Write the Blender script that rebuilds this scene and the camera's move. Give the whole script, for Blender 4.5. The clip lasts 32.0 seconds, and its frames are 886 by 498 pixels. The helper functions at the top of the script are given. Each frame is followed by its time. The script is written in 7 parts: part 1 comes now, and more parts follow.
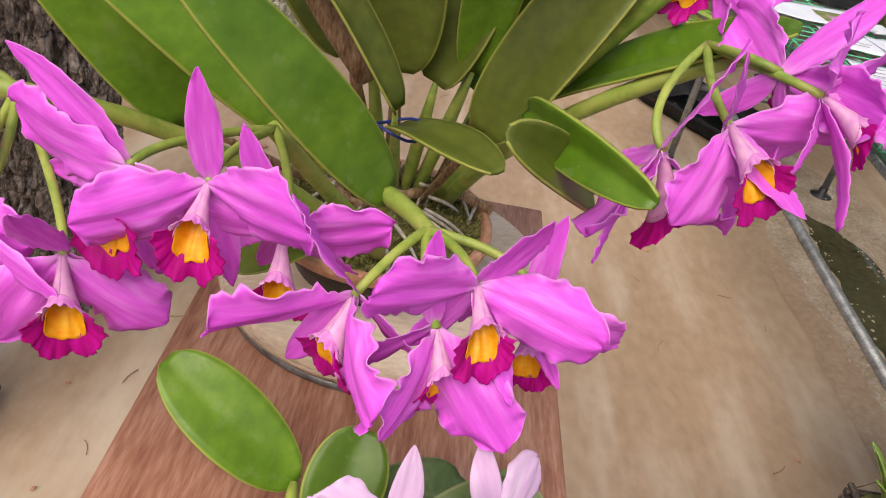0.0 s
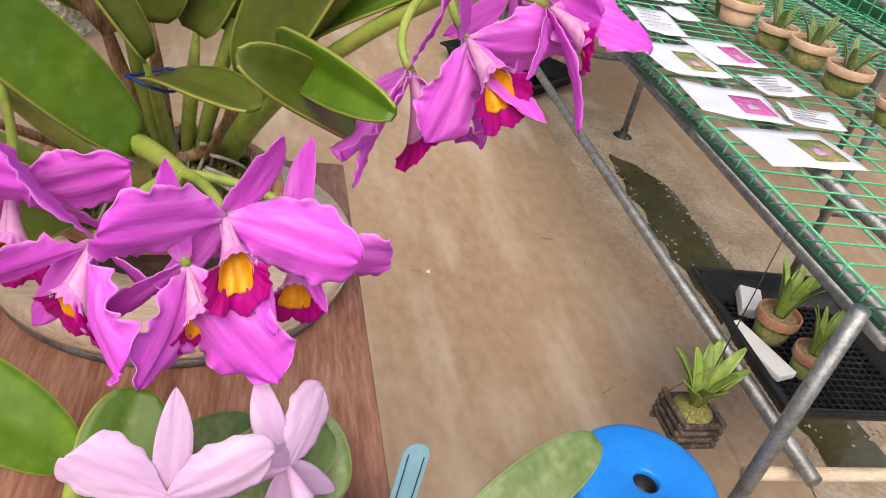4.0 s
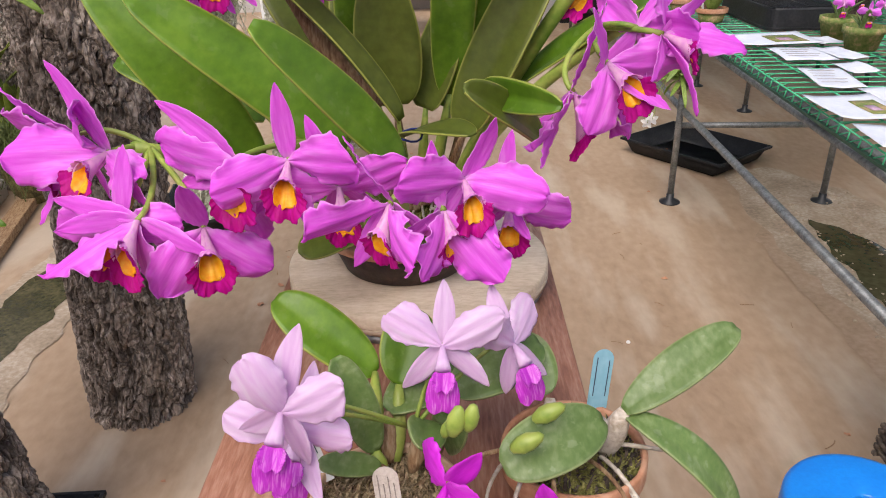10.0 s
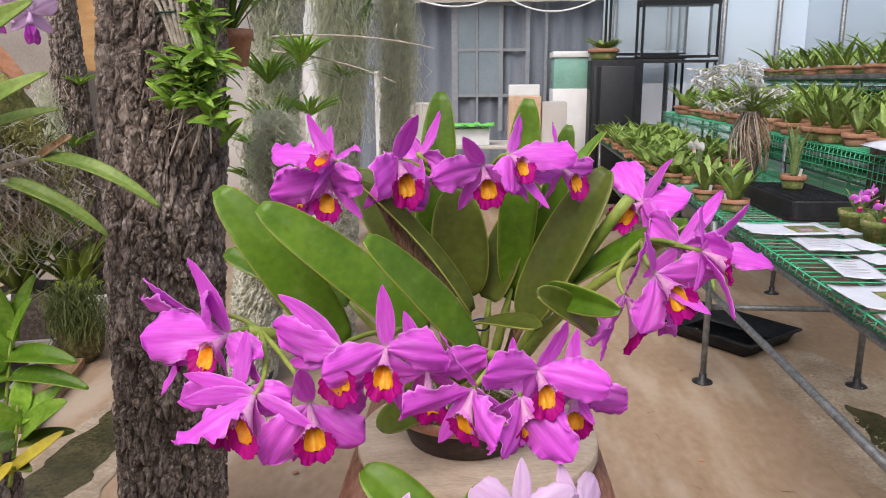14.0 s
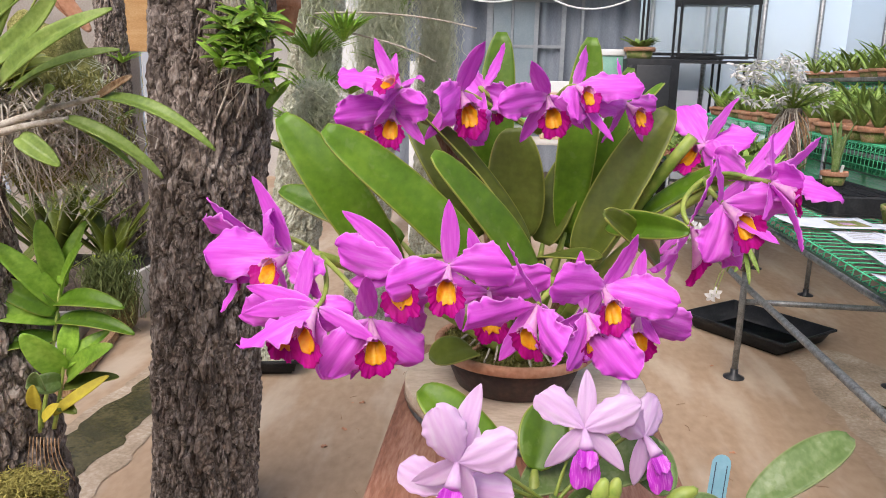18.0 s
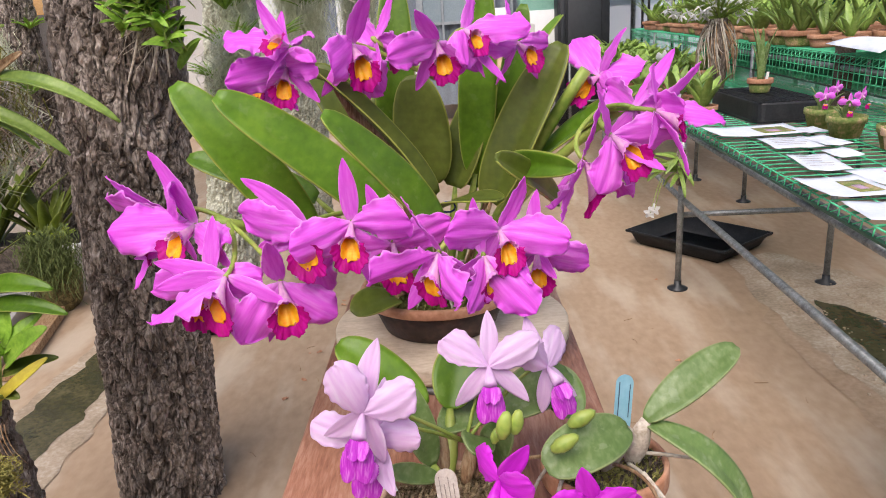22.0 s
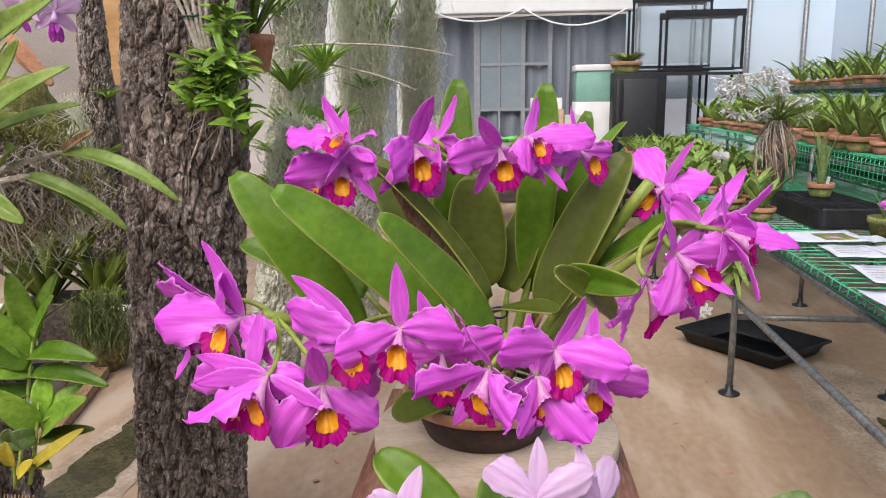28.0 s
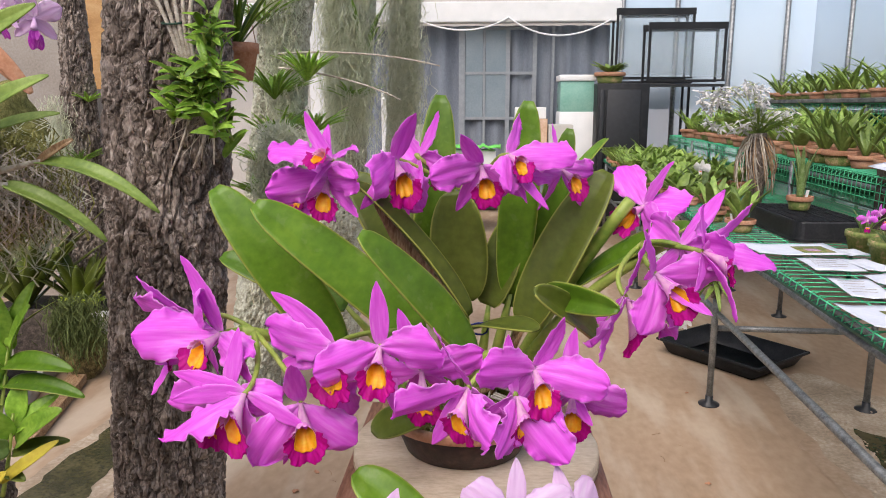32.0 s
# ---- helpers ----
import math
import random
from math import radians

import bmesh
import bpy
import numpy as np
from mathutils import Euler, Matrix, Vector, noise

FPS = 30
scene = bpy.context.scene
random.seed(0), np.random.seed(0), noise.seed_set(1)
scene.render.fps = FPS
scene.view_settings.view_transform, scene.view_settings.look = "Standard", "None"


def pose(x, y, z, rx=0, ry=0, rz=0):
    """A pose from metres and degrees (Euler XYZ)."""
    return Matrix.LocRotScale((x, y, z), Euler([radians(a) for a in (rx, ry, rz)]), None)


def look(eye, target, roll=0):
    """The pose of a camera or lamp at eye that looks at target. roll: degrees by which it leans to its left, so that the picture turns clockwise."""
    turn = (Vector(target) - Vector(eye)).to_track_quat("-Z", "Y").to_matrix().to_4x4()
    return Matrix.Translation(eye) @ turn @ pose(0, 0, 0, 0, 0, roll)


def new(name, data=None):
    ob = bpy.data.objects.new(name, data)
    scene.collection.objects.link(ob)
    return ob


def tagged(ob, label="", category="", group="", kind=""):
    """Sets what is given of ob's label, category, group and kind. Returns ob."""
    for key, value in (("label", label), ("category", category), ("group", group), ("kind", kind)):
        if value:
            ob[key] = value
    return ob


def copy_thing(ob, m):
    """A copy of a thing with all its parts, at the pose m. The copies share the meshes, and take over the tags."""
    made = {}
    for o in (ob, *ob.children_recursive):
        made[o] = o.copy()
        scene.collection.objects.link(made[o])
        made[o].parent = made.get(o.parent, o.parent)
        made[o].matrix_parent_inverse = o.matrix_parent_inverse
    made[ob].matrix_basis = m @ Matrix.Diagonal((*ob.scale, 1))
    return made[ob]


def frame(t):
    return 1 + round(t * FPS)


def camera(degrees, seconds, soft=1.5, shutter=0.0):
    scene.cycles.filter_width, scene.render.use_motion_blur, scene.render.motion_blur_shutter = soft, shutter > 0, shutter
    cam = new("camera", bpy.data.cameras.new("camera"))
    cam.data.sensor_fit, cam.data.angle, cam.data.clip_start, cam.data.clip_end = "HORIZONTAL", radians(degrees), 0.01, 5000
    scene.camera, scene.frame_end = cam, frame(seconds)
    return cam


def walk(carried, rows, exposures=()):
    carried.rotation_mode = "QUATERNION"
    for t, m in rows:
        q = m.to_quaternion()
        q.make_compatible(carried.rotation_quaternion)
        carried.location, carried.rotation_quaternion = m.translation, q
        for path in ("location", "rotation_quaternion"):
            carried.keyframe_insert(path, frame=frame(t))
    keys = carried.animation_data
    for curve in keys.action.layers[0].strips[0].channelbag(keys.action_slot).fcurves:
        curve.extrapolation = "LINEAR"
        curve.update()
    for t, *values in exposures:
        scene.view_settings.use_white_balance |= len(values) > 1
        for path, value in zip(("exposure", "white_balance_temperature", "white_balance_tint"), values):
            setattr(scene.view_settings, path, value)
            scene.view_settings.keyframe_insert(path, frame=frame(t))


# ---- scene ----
cam = camera(62.5, 32.0, 1.0)
PATH = [
    (0, (0.085, 0.107, 1.550), (0.165, 1.759, 0.426), 11.7),
    (0.5, (0.144, 0.136, 1.553), (-0.108, 1.740, 0.386), 10.9),
    (1, (0.168, 0.137, 1.551), (-0.211, 1.689, 0.347), 7.5),
    (1.5, (0.164, 0.153, 1.545), (-0.189, 1.720, 0.353), 6.6),
    (2, (0.155, 0.164, 1.541), (-0.112, 1.748, 0.349), 7.4),
    (2.5, (0.159, 0.179, 1.534), (0.031, 1.767, 0.325), 7.2),
    (3, (0.157, 0.178, 1.530), (0.296, 1.776, 0.335), 9.1),
    (3.5, (0.129, 0.130, 1.534), (0.532, 1.716, 0.384), 9.5),
    (5.5, (0.181, 0.053, 1.534), (0.819, 1.63, 0.483), 17.3),
    (6, (0.143, 0.029, 1.547), (0.538, 1.659, 0.459), 17.3),
    (6.5, (0.123, 0.021, 1.508), (0.362, 1.69, 0.432), 8.8),
    (7, (0.145, 0.029, 1.44), (0.25, 1.694, 0.338), -0.5),
    (7.5, (0.148, 0.028, 1.423), (0.216, 1.692, 0.314), -1.7),
    (8, (0.128, 0.001, 1.438), (0.104, 1.671, 0.337), -2.9),
    (8.5, (0.118, -0.009, 1.432), (0.066, 1.661, 0.334), -2.8),
    (9, (0.108, -0.023, 1.442), (0.027, 1.656, 0.358), -3.6),
    (9.5, (0.072, -0.045, 1.494), (0.035, 1.699, 0.516), -2.8),
    (10, (0.114, -0.173, 1.54), (0.081, 1.622, 0.66), -1.5),
    (10.5, (0.156, -0.29, 1.617), (0.102, 1.593, 0.944), -2.0),
    (11, (0.121, -0.303, 1.642), (0.049, 1.637, 1.16), -2.1),
    (11.5, (0.096, -0.287, 1.627), (0.0, 1.653, 1.152), -1.7),
    (12, (0.081, -0.293, 1.621), (-0.034, 1.649, 1.155), -1.4),
    (12.5, (0.074, -0.294, 1.618), (-0.046, 1.649, 1.159), -1.2),
    (13, (0.067, -0.289, 1.616), (-0.051, 1.655, 1.162), -0.8),
    (13.5, (0.064, -0.288, 1.611), (-0.048, 1.657, 1.159), -0.5),
    (14, (0.062, -0.283, 1.604), (-0.037, 1.663, 1.157), -0.4),
    (14.5, (0.055, -0.283, 1.602), (-0.037, 1.665, 1.161), -0.6),
    (16.5, (0.049, -0.298, 1.568), (-0.063, 1.656, 1.158), -1.0),
    (17, (0.04, -0.315, 1.556), (-0.086, 1.638, 1.145), -0.4),
    (17.5, (0.027, -0.306, 1.534), (-0.121, 1.643, 1.111), 0.7),
    (18, (0.019, -0.306, 1.515), (-0.146, 1.637, 1.07), 1.2),
    (18.5, (0.032, -0.328, 1.467), (-0.137, 1.602, 0.969), 0.1),
    (19, (0.053, -0.327, 1.45), (-0.12, 1.59, 0.907), -1.9),
    (19.5, (0.077, -0.313, 1.455), (-0.067, 1.601, 0.892), -2.9),
    (20, (0.093, -0.317, 1.431), (0.001, 1.596, 0.855), -3.9),
    (20.5, (0.095, -0.31, 1.424), (0.026, 1.597, 0.827), -3.9),
    (21, (0.096, -0.308, 1.44), (0.046, 1.593, 0.822), -4.1),
    (21.5, (0.089, -0.31, 1.488), (0.044, 1.589, 0.862), -4.0),
    (22, (0.08, -0.316, 1.535), (0.034, 1.587, 0.922), -3.6),
    (22.5, (0.074, -0.32, 1.556), (0.014, 1.59, 0.965), -2.8),
    (23, (0.076, -0.325, 1.579), (-0.002, 1.607, 1.07), -2.0),
    (23.5, (0.073, -0.324, 1.565), (-0.02, 1.618, 1.097), -1.4),
    (24, (0.071, -0.317, 1.563), (-0.035, 1.629, 1.112), -1.1),
    (24.5, (0.073, -0.309, 1.56), (-0.047, 1.638, 1.121), -1.1),
    (25, (0.076, -0.309, 1.566), (-0.056, 1.639, 1.133), -1.2),
    (25.5, (0.074, -0.314, 1.56), (-0.068, 1.634, 1.128), -1.2),
    (27.5, (0.067, -0.292, 1.569), (-0.089, 1.661, 1.165), -0.8),
    (28, (0.07, -0.278, 1.561), (-0.092, 1.675, 1.159), -0.8),
    (28.5, (0.072, -0.281, 1.564), (-0.088, 1.674, 1.172), -0.8),
    (29, (0.069, -0.275, 1.559), (-0.091, 1.68, 1.166), -0.9),
    (29.5, (0.073, -0.267, 1.56), (-0.084, 1.689, 1.169), -0.8),
    (30, (0.072, -0.266, 1.562), (-0.08, 1.69, 1.173), -0.8),
    (30.5, (0.074, -0.271, 1.569), (-0.071, 1.687, 1.185), -0.6),
    (31, (0.071, -0.275, 1.57), (-0.067, 1.683, 1.188), -0.3),
    (31.5, (0.072, -0.275, 1.568), (-0.055, 1.684, 1.185), -0.1),
    (32, (0.073, -0.275, 1.573), (-0.044, 1.684, 1.189), 0.0),
]
walk(cam, [(t, look(eye, target, roll)) for t, eye, target, roll in PATH],
     [(0.0, 0.36, 6800, 13), (3.0, 0.46, 6800, 13), (6.5, 0.42, 6750, 13), (9.0, 0.41, 6560, 14), (10.5, 0.30, 6360, 14), (12.0, 0.19, 6360, 14), (16.0, 0.26, 6360, 14), (19.0, 0.50, 6360, 14), (23.0, 0.47, 6360, 14), (24.0, 0.32, 6360, 14), (27.0, 0.29, 6360, 14), (32.0, 0.31, 6360, 14)])

# ---- light ----
world = bpy.data.worlds.new("sky")
scene.world = world
world.use_nodes = True
wn = world.node_tree.nodes
sky = wn.new("ShaderNodeTexSky")
sky.sky_type = "NISHITA"
sky.sun_disc = False
sky.sun_elevation, sky.sun_rotation = radians(52), radians(200)
sky.air_density, sky.dust_density = 1.0, 4.0
world.node_tree.links.new(sky.outputs["Color"], wn["Background"].inputs["Color"])
wn["Background"].inputs["Strength"].default_value = 0.145
sun_data = bpy.data.lights.new("sun", "SUN")
sun_data.energy, sun_data.angle, sun_data.color = 2.4, radians(50), (1.0, 0.95, 0.88)
sun = new("sun", sun_data)
sun.matrix_world = look((-0.9, -2.9, 5.6), (0.3, 0.5, 1.0))

# ---- materials ----
def material(name, colours, scale=20.0, fine=120.0, rough=0.6, bump=0.2, bump_scale=None, stretch=(1, 1, 1), metal=0.0,
             vary=0.0, translucent=0.0, spec=0.5, coat=0.0, detail=6.0, step=0.0005):
    """Two or three colours mixed by noise at two scales, with fine relief."""
    m = bpy.data.materials.new(name)
    m.use_nodes = True
    n, l = m.node_tree.nodes, m.node_tree.links
    b = n["Principled BSDF"]
    tc, mp = n.new("ShaderNodeTexCoord"), n.new("ShaderNodeMapping")
    l.new(tc.outputs["Object"], mp.inputs["Vector"])
    mp.inputs["Scale"].default_value = stretch
    a, c = n.new("ShaderNodeTexNoise"), n.new("ShaderNodeTexNoise")
    for node, sc in ((a, scale), (c, fine)):
        l.new(mp.outputs["Vector"], node.inputs["Vector"])
        node.inputs["Scale"].default_value = sc
        node.inputs["Detail"].default_value = detail
    mix = n.new("ShaderNodeMath")
    mix.operation = "MULTIPLY_ADD"
    l.new(c.outputs["Fac"], mix.inputs[0])
    mix.inputs[1].default_value = 0.45
    add = n.new("ShaderNodeMath")
    add.operation = "MULTIPLY"
    l.new(a.outputs["Fac"], add.inputs[0])
    add.inputs[1].default_value = 0.55
    l.new(add.outputs[0], mix.inputs[2])
    ramp = n.new("ShaderNodeValToRGB")
    ramp.color_ramp.elements[0].position, ramp.color_ramp.elements[1].position = 0.36, 0.64
    ramp.color_ramp.elements[0].color = (*colours[0], 1)
    ramp.color_ramp.elements[1].color = (*colours[-1], 1)
    if len(colours) > 2:
        ramp.color_ramp.elements.new(0.5).color = (*colours[1], 1)
    l.new(mix.outputs[0], ramp.inputs["Fac"])
    out = ramp.outputs["Color"]
    if vary:
        info, hsv, mr = n.new("ShaderNodeObjectInfo"), n.new("ShaderNodeHueSaturation"), n.new("ShaderNodeMapRange")
        l.new(info.outputs["Random"], mr.inputs["Value"])
        mr.inputs["To Min"].default_value, mr.inputs["To Max"].default_value = 1 - vary, 1 + vary
        l.new(mr.outputs["Result"], hsv.inputs["Value"])
        l.new(out, hsv.inputs["Color"])
        out = hsv.outputs["Color"]
    l.new(out, b.inputs["Base Color"])
    b.inputs["Roughness"].default_value, b.inputs["Metallic"].default_value = rough, metal
    b.inputs["Specular IOR Level"].default_value, b.inputs["Coat Weight"].default_value = spec, coat
    if bump:
        bp, bn = n.new("ShaderNodeBump"), n.new("ShaderNodeTexNoise")
        l.new(mp.outputs["Vector"], bn.inputs["Vector"])
        bn.inputs["Scale"].default_value = bump_scale or fine
        bn.inputs["Detail"].default_value = 8
        l.new(bn.outputs["Fac"], bp.inputs["Height"])
        bp.inputs["Strength"].default_value, bp.inputs["Distance"].default_value = bump, step * 10
        l.new(bp.outputs["Normal"], b.inputs["Normal"])
    if translucent:
        tr, ms = n.new("ShaderNodeBsdfTranslucent"), n.new("ShaderNodeMixShader")
        l.new(out, tr.inputs["Color"])
        ms.inputs["Fac"].default_value = translucent
        l.new(b.outputs[0], ms.inputs[1])
        l.new(tr.outputs[0], ms.inputs[2])
        l.new(ms.outputs[0], n["Material Output"].inputs["Surface"])
    return m


M = {}
M["petal"] = material("orchid petal", ((0.79, 0.12, 0.77), (0.88, 0.19, 0.86), (0.94, 0.33, 0.93)), 26, 100, 0.55, 0.3, 80, (3.0, 0.35, 1), vary=0.07, translucent=0.32, spec=0.35, step=0.0003)
def flushed(m, tip, start, end, amount):
    """Deepens a petal's colour towards its tip."""
    n, l = m.node_tree.nodes, m.node_tree.links
    b = n["Principled BSDF"]
    tc, sep, mr, mx = n.new("ShaderNodeTexCoord"), n.new("ShaderNodeSeparateXYZ"), n.new("ShaderNodeMapRange"), n.new("ShaderNodeMix")
    mx.data_type = "RGBA"
    l.new(tc.outputs["Object"], sep.inputs[0])
    l.new(sep.outputs["Y"], mr.inputs["Value"])
    mr.inputs["From Min"].default_value, mr.inputs["From Max"].default_value, mr.inputs["To Max"].default_value = start, end, amount
    old = b.inputs["Base Color"].links[0].from_socket
    l.new(mr.outputs["Result"], mx.inputs["Factor"])
    l.new(old, mx.inputs["A"])
    mx.inputs["B"].default_value = (*tip, 1)
    l.new(mx.outputs["Result"], b.inputs["Base Color"])


def spotted(m, colour, scale, amount):
    """Dried water marks on a leaf."""
    n, l = m.node_tree.nodes, m.node_tree.links
    b = n["Principled BSDF"]
    tc, no, rp, sc, mx = n.new("ShaderNodeTexCoord"), n.new("ShaderNodeTexNoise"), n.new("ShaderNodeValToRGB"), n.new("ShaderNodeMath"), n.new("ShaderNodeMix")
    mx.data_type, sc.operation, sc.inputs[1].default_value = "RGBA", "MULTIPLY", amount
    l.new(tc.outputs["Object"], no.inputs["Vector"])
    no.inputs["Scale"].default_value, no.inputs["Detail"].default_value = scale, 3
    rp.color_ramp.elements[0].position, rp.color_ramp.elements[1].position = 0.60, 0.66
    l.new(no.outputs["Fac"], rp.inputs["Fac"])
    l.new(rp.outputs["Color"], sc.inputs[0])
    l.new(sc.outputs[0], mx.inputs["Factor"])
    l.new(b.inputs["Base Color"].links[0].from_socket, mx.inputs["A"])
    mx.inputs["B"].default_value = (*colour, 1)
    l.new(mx.outputs["Result"], b.inputs["Base Color"])


def rimmed(m, colour, start, amount):
    """A thin paler margin along a leaf's or petal's edge."""
    n, l = m.node_tree.nodes, m.node_tree.links
    b = n["Principled BSDF"]
    at, mr, mx = n.new("ShaderNodeAttribute"), n.new("ShaderNodeMapRange"), n.new("ShaderNodeMix")
    at.attribute_name, mx.data_type = "rim", "RGBA"
    l.new(at.outputs["Fac"], mr.inputs["Value"])
    mr.inputs["From Min"].default_value, mr.inputs["From Max"].default_value, mr.inputs["To Max"].default_value = start, min(start + 0.05, 1.0), amount
    l.new(mr.outputs["Result"], mx.inputs["Factor"])
    l.new(b.inputs["Base Color"].links[0].from_socket, mx.inputs["A"])
    mx.inputs["B"].default_value = (*colour, 1)
    l.new(mx.outputs["Result"], b.inputs["Base Color"])


flushed(M["petal"], (0.82, 0.085, 0.80), 0.030, 0.078, 0.65)
flushed(M["petal"], (0.90, 0.62, 0.88), 0.012, 0.0, 0.75)
M["strap_leaf"] = material("light strap leaf", ((0.17, 0.27, 0.04), (0.25, 0.36, 0.065), (0.34, 0.45, 0.11)), 9, 60, 0.42, 0.15, 40, (2, 1, 2), vary=0.15, translucent=0.2)
M["old_wood"] = material("dark damp wood", ((0.035, 0.026, 0.02), (0.08, 0.06, 0.045), (0.16, 0.125, 0.10)), 30, 120, 0.85, 0.6)
M["moss_brown"] = material("brown moss", ((0.05, 0.038, 0.014), (0.13, 0.10, 0.035), (0.25, 0.20, 0.08)), 40, 160, 0.95, 0.9, 90)
M["lobe"] = material("magenta lip", ((0.40, 0.0, 0.16), (0.50, 0.0, 0.24), (0.58, 0.004, 0.34)), 30, 160, 0.6, 0.12, 120, (2, 0.6, 1), vary=0.06, translucent=0.2, spec=0.25, step=0.0003)
M["throat"] = material("yellow throat", ((0.92, 0.30, 0.003), (0.96, 0.44, 0.006), (0.98, 0.58, 0.03)), 60, 200, 0.5, 0.2, 150, translucent=0.3, step=0.0003)
M["tube"] = material("pale pink lip tube", ((0.74, 0.30, 0.66), (0.82, 0.44, 0.70), (0.85, 0.55, 0.70)), 40, 150, 0.45, 0.2, 80, (2, 0.5, 1), translucent=0.25, step=0.0003)
M["frill"] = material("pink frilled lip edge", ((0.74, 0.22, 0.66), (0.80, 0.34, 0.72), (0.84, 0.48, 0.74)), 60, 180, 0.45, 0.2, 90, translucent=0.25, step=0.0003)
M["pale"] = material("pale lilac petal", ((0.78, 0.50, 0.80), (0.84, 0.59, 0.85), (0.88, 0.70, 0.89)), 30, 100, 0.45, 0.25, 60, (3, 0.5, 1), vary=0.05, translucent=0.3, step=0.0003)
M["pale_lip"] = material("purple veined lip", ((0.50, 0.015, 0.52), (0.62, 0.05, 0.64), (0.78, 0.25, 0.76)), 60, 200, 0.45, 0.2, 80, (5, 0.4, 1), translucent=0.25, step=0.0003)
M["deep"] = material("deep magenta petal", ((0.60, 0.015, 0.58), (0.70, 0.03, 0.70), (0.78, 0.085, 0.78)), 30, 100, 0.45, 0.25, 60, (3, 0.5, 1), vary=0.05, translucent=0.25, step=0.0003)
M["leaf"] = material("orchid leaf", ((0.075, 0.165, 0.008), (0.105, 0.215, 0.012), (0.145, 0.27, 0.020)), 7, 45, 0.42, 0.12, 40, (2, 1, 2), vary=0.18, translucent=0.12, spec=0.4, step=0.0004)
# darker copy of the orchid leaf: shade is put into its colour
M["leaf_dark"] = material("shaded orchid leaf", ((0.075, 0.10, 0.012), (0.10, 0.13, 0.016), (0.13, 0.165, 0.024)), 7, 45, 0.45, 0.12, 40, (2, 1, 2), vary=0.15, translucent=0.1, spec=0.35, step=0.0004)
M["leaf_light"] = material("grey green leaf", ((0.11, 0.19, 0.045), (0.15, 0.235, 0.065), (0.24, 0.32, 0.13)), 16, 90, 0.45, 0.15, 60, (2, 1, 2), vary=0.12, translucent=0.15, step=0.0004)
M["fern"] = material("bench plant leaf", ((0.15, 0.25, 0.045), (0.25, 0.37, 0.075), (0.38, 0.50, 0.14)), 6, 40, 0.42, 0.15, 40, vary=0.35, translucent=0.2)
M["bright_leaf"] = material("bright green leaf", ((0.15, 0.31, 0.025), (0.25, 0.44, 0.045), (0.36, 0.55, 0.08)), 9, 50, 0.4, 0.15, 40, (2, 1, 2), vary=0.25, translucent=0.25)
M["moss_gold"] = material("yellow moss", ((0.16, 0.13, 0.03), (0.30, 0.26, 0.06), (0.45, 0.40, 0.12)), 60, 200, 0.95, 0.6)
M["yellow_leaf"] = material("yellowing leaf", ((0.45, 0.36, 0.03), (0.6, 0.5, 0.05)), 20, 80, 0.5, 0.2, vary=0.1, translucent=0.1)
M["stem"] = material("green stem", ((0.18, 0.28, 0.04), (0.30, 0.38, 0.07), (0.38, 0.42, 0.10)), 25, 90, 0.45, 0.2, vary=0.15)
M["husk"] = material("dry brown sheath", ((0.16, 0.08, 0.035), (0.30, 0.18, 0.09), (0.42, 0.30, 0.18)), 30, 120, 0.7, 0.5, 60, (4, 1, 1), vary=0.2)
M["root"] = material("pale aerial root", ((0.32, 0.26, 0.19), (0.50, 0.44, 0.36), (0.62, 0.57, 0.50)), 60, 200, 0.8, 0.5, vary=0.2)
M["moss"] = material("moss", ((0.13, 0.13, 0.03), (0.27, 0.26, 0.07), (0.46, 0.43, 0.16)), 90, 300, 0.95, 0.9, 200, vary=0.2)
M["bark_mix"] = material("dry moss mix", ((0.13, 0.085, 0.045), (0.30, 0.22, 0.12), (0.45, 0.36, 0.23)), 120, 400, 0.95, 0.9, 220)
M["terracotta"] = material("terracotta", ((0.38, 0.17, 0.09), (0.48, 0.24, 0.14), (0.56, 0.33, 0.22)), 14, 120, 0.85, 0.3, 160, vary=0.15)
M["terracotta_pale"] = material("pale terracotta", ((0.52, 0.33, 0.21), (0.60, 0.40, 0.27), (0.68, 0.50, 0.37)), 16, 140, 0.85, 0.3, 160, vary=0.1)
M["algae"] = material("mossy terracotta", ((0.085, 0.15, 0.025), (0.19, 0.22, 0.06), (0.46, 0.31, 0.17)), 18, 120, 0.85, 0.3, 160, vary=0.1)
M["dark_clay"] = material("dark brown clay", ((0.03, 0.017, 0.013), (0.055, 0.03, 0.022), (0.10, 0.055, 0.04)), 12, 90, 0.55, 0.3, 120)
M["wood"] = material("red brown board", ((0.18, 0.068, 0.038), (0.32, 0.145, 0.088), (0.45, 0.255, 0.175)), 7, 60, 0.45, 0.35, 60, (4.5, 0.6, 4), spec=0.45)
M["ply"] = material("pale wooden disc", ((0.53, 0.41, 0.28), (0.66, 0.53, 0.38), (0.76, 0.64, 0.50)), 7, 50, 0.7, 0.3, 90, (1.5, 4, 3))
M["ply_edge"] = material("disc edge", ((0.30, 0.21, 0.13), (0.48, 0.36, 0.25), (0.60, 0.48, 0.35)), 20, 120, 0.7, 0.4, 90, (1, 1, 8))
M["steel"] = material("grey metal", ((0.16, 0.165, 0.165), (0.25, 0.26, 0.26), (0.35, 0.36, 0.36)), 30, 150, 0.5, 0.15, metal=0.75)
M["dark_metal"] = material("dark paint", ((0.012, 0.013, 0.015), (0.022, 0.023, 0.026)), 20, 150, 0.45, 0.1)
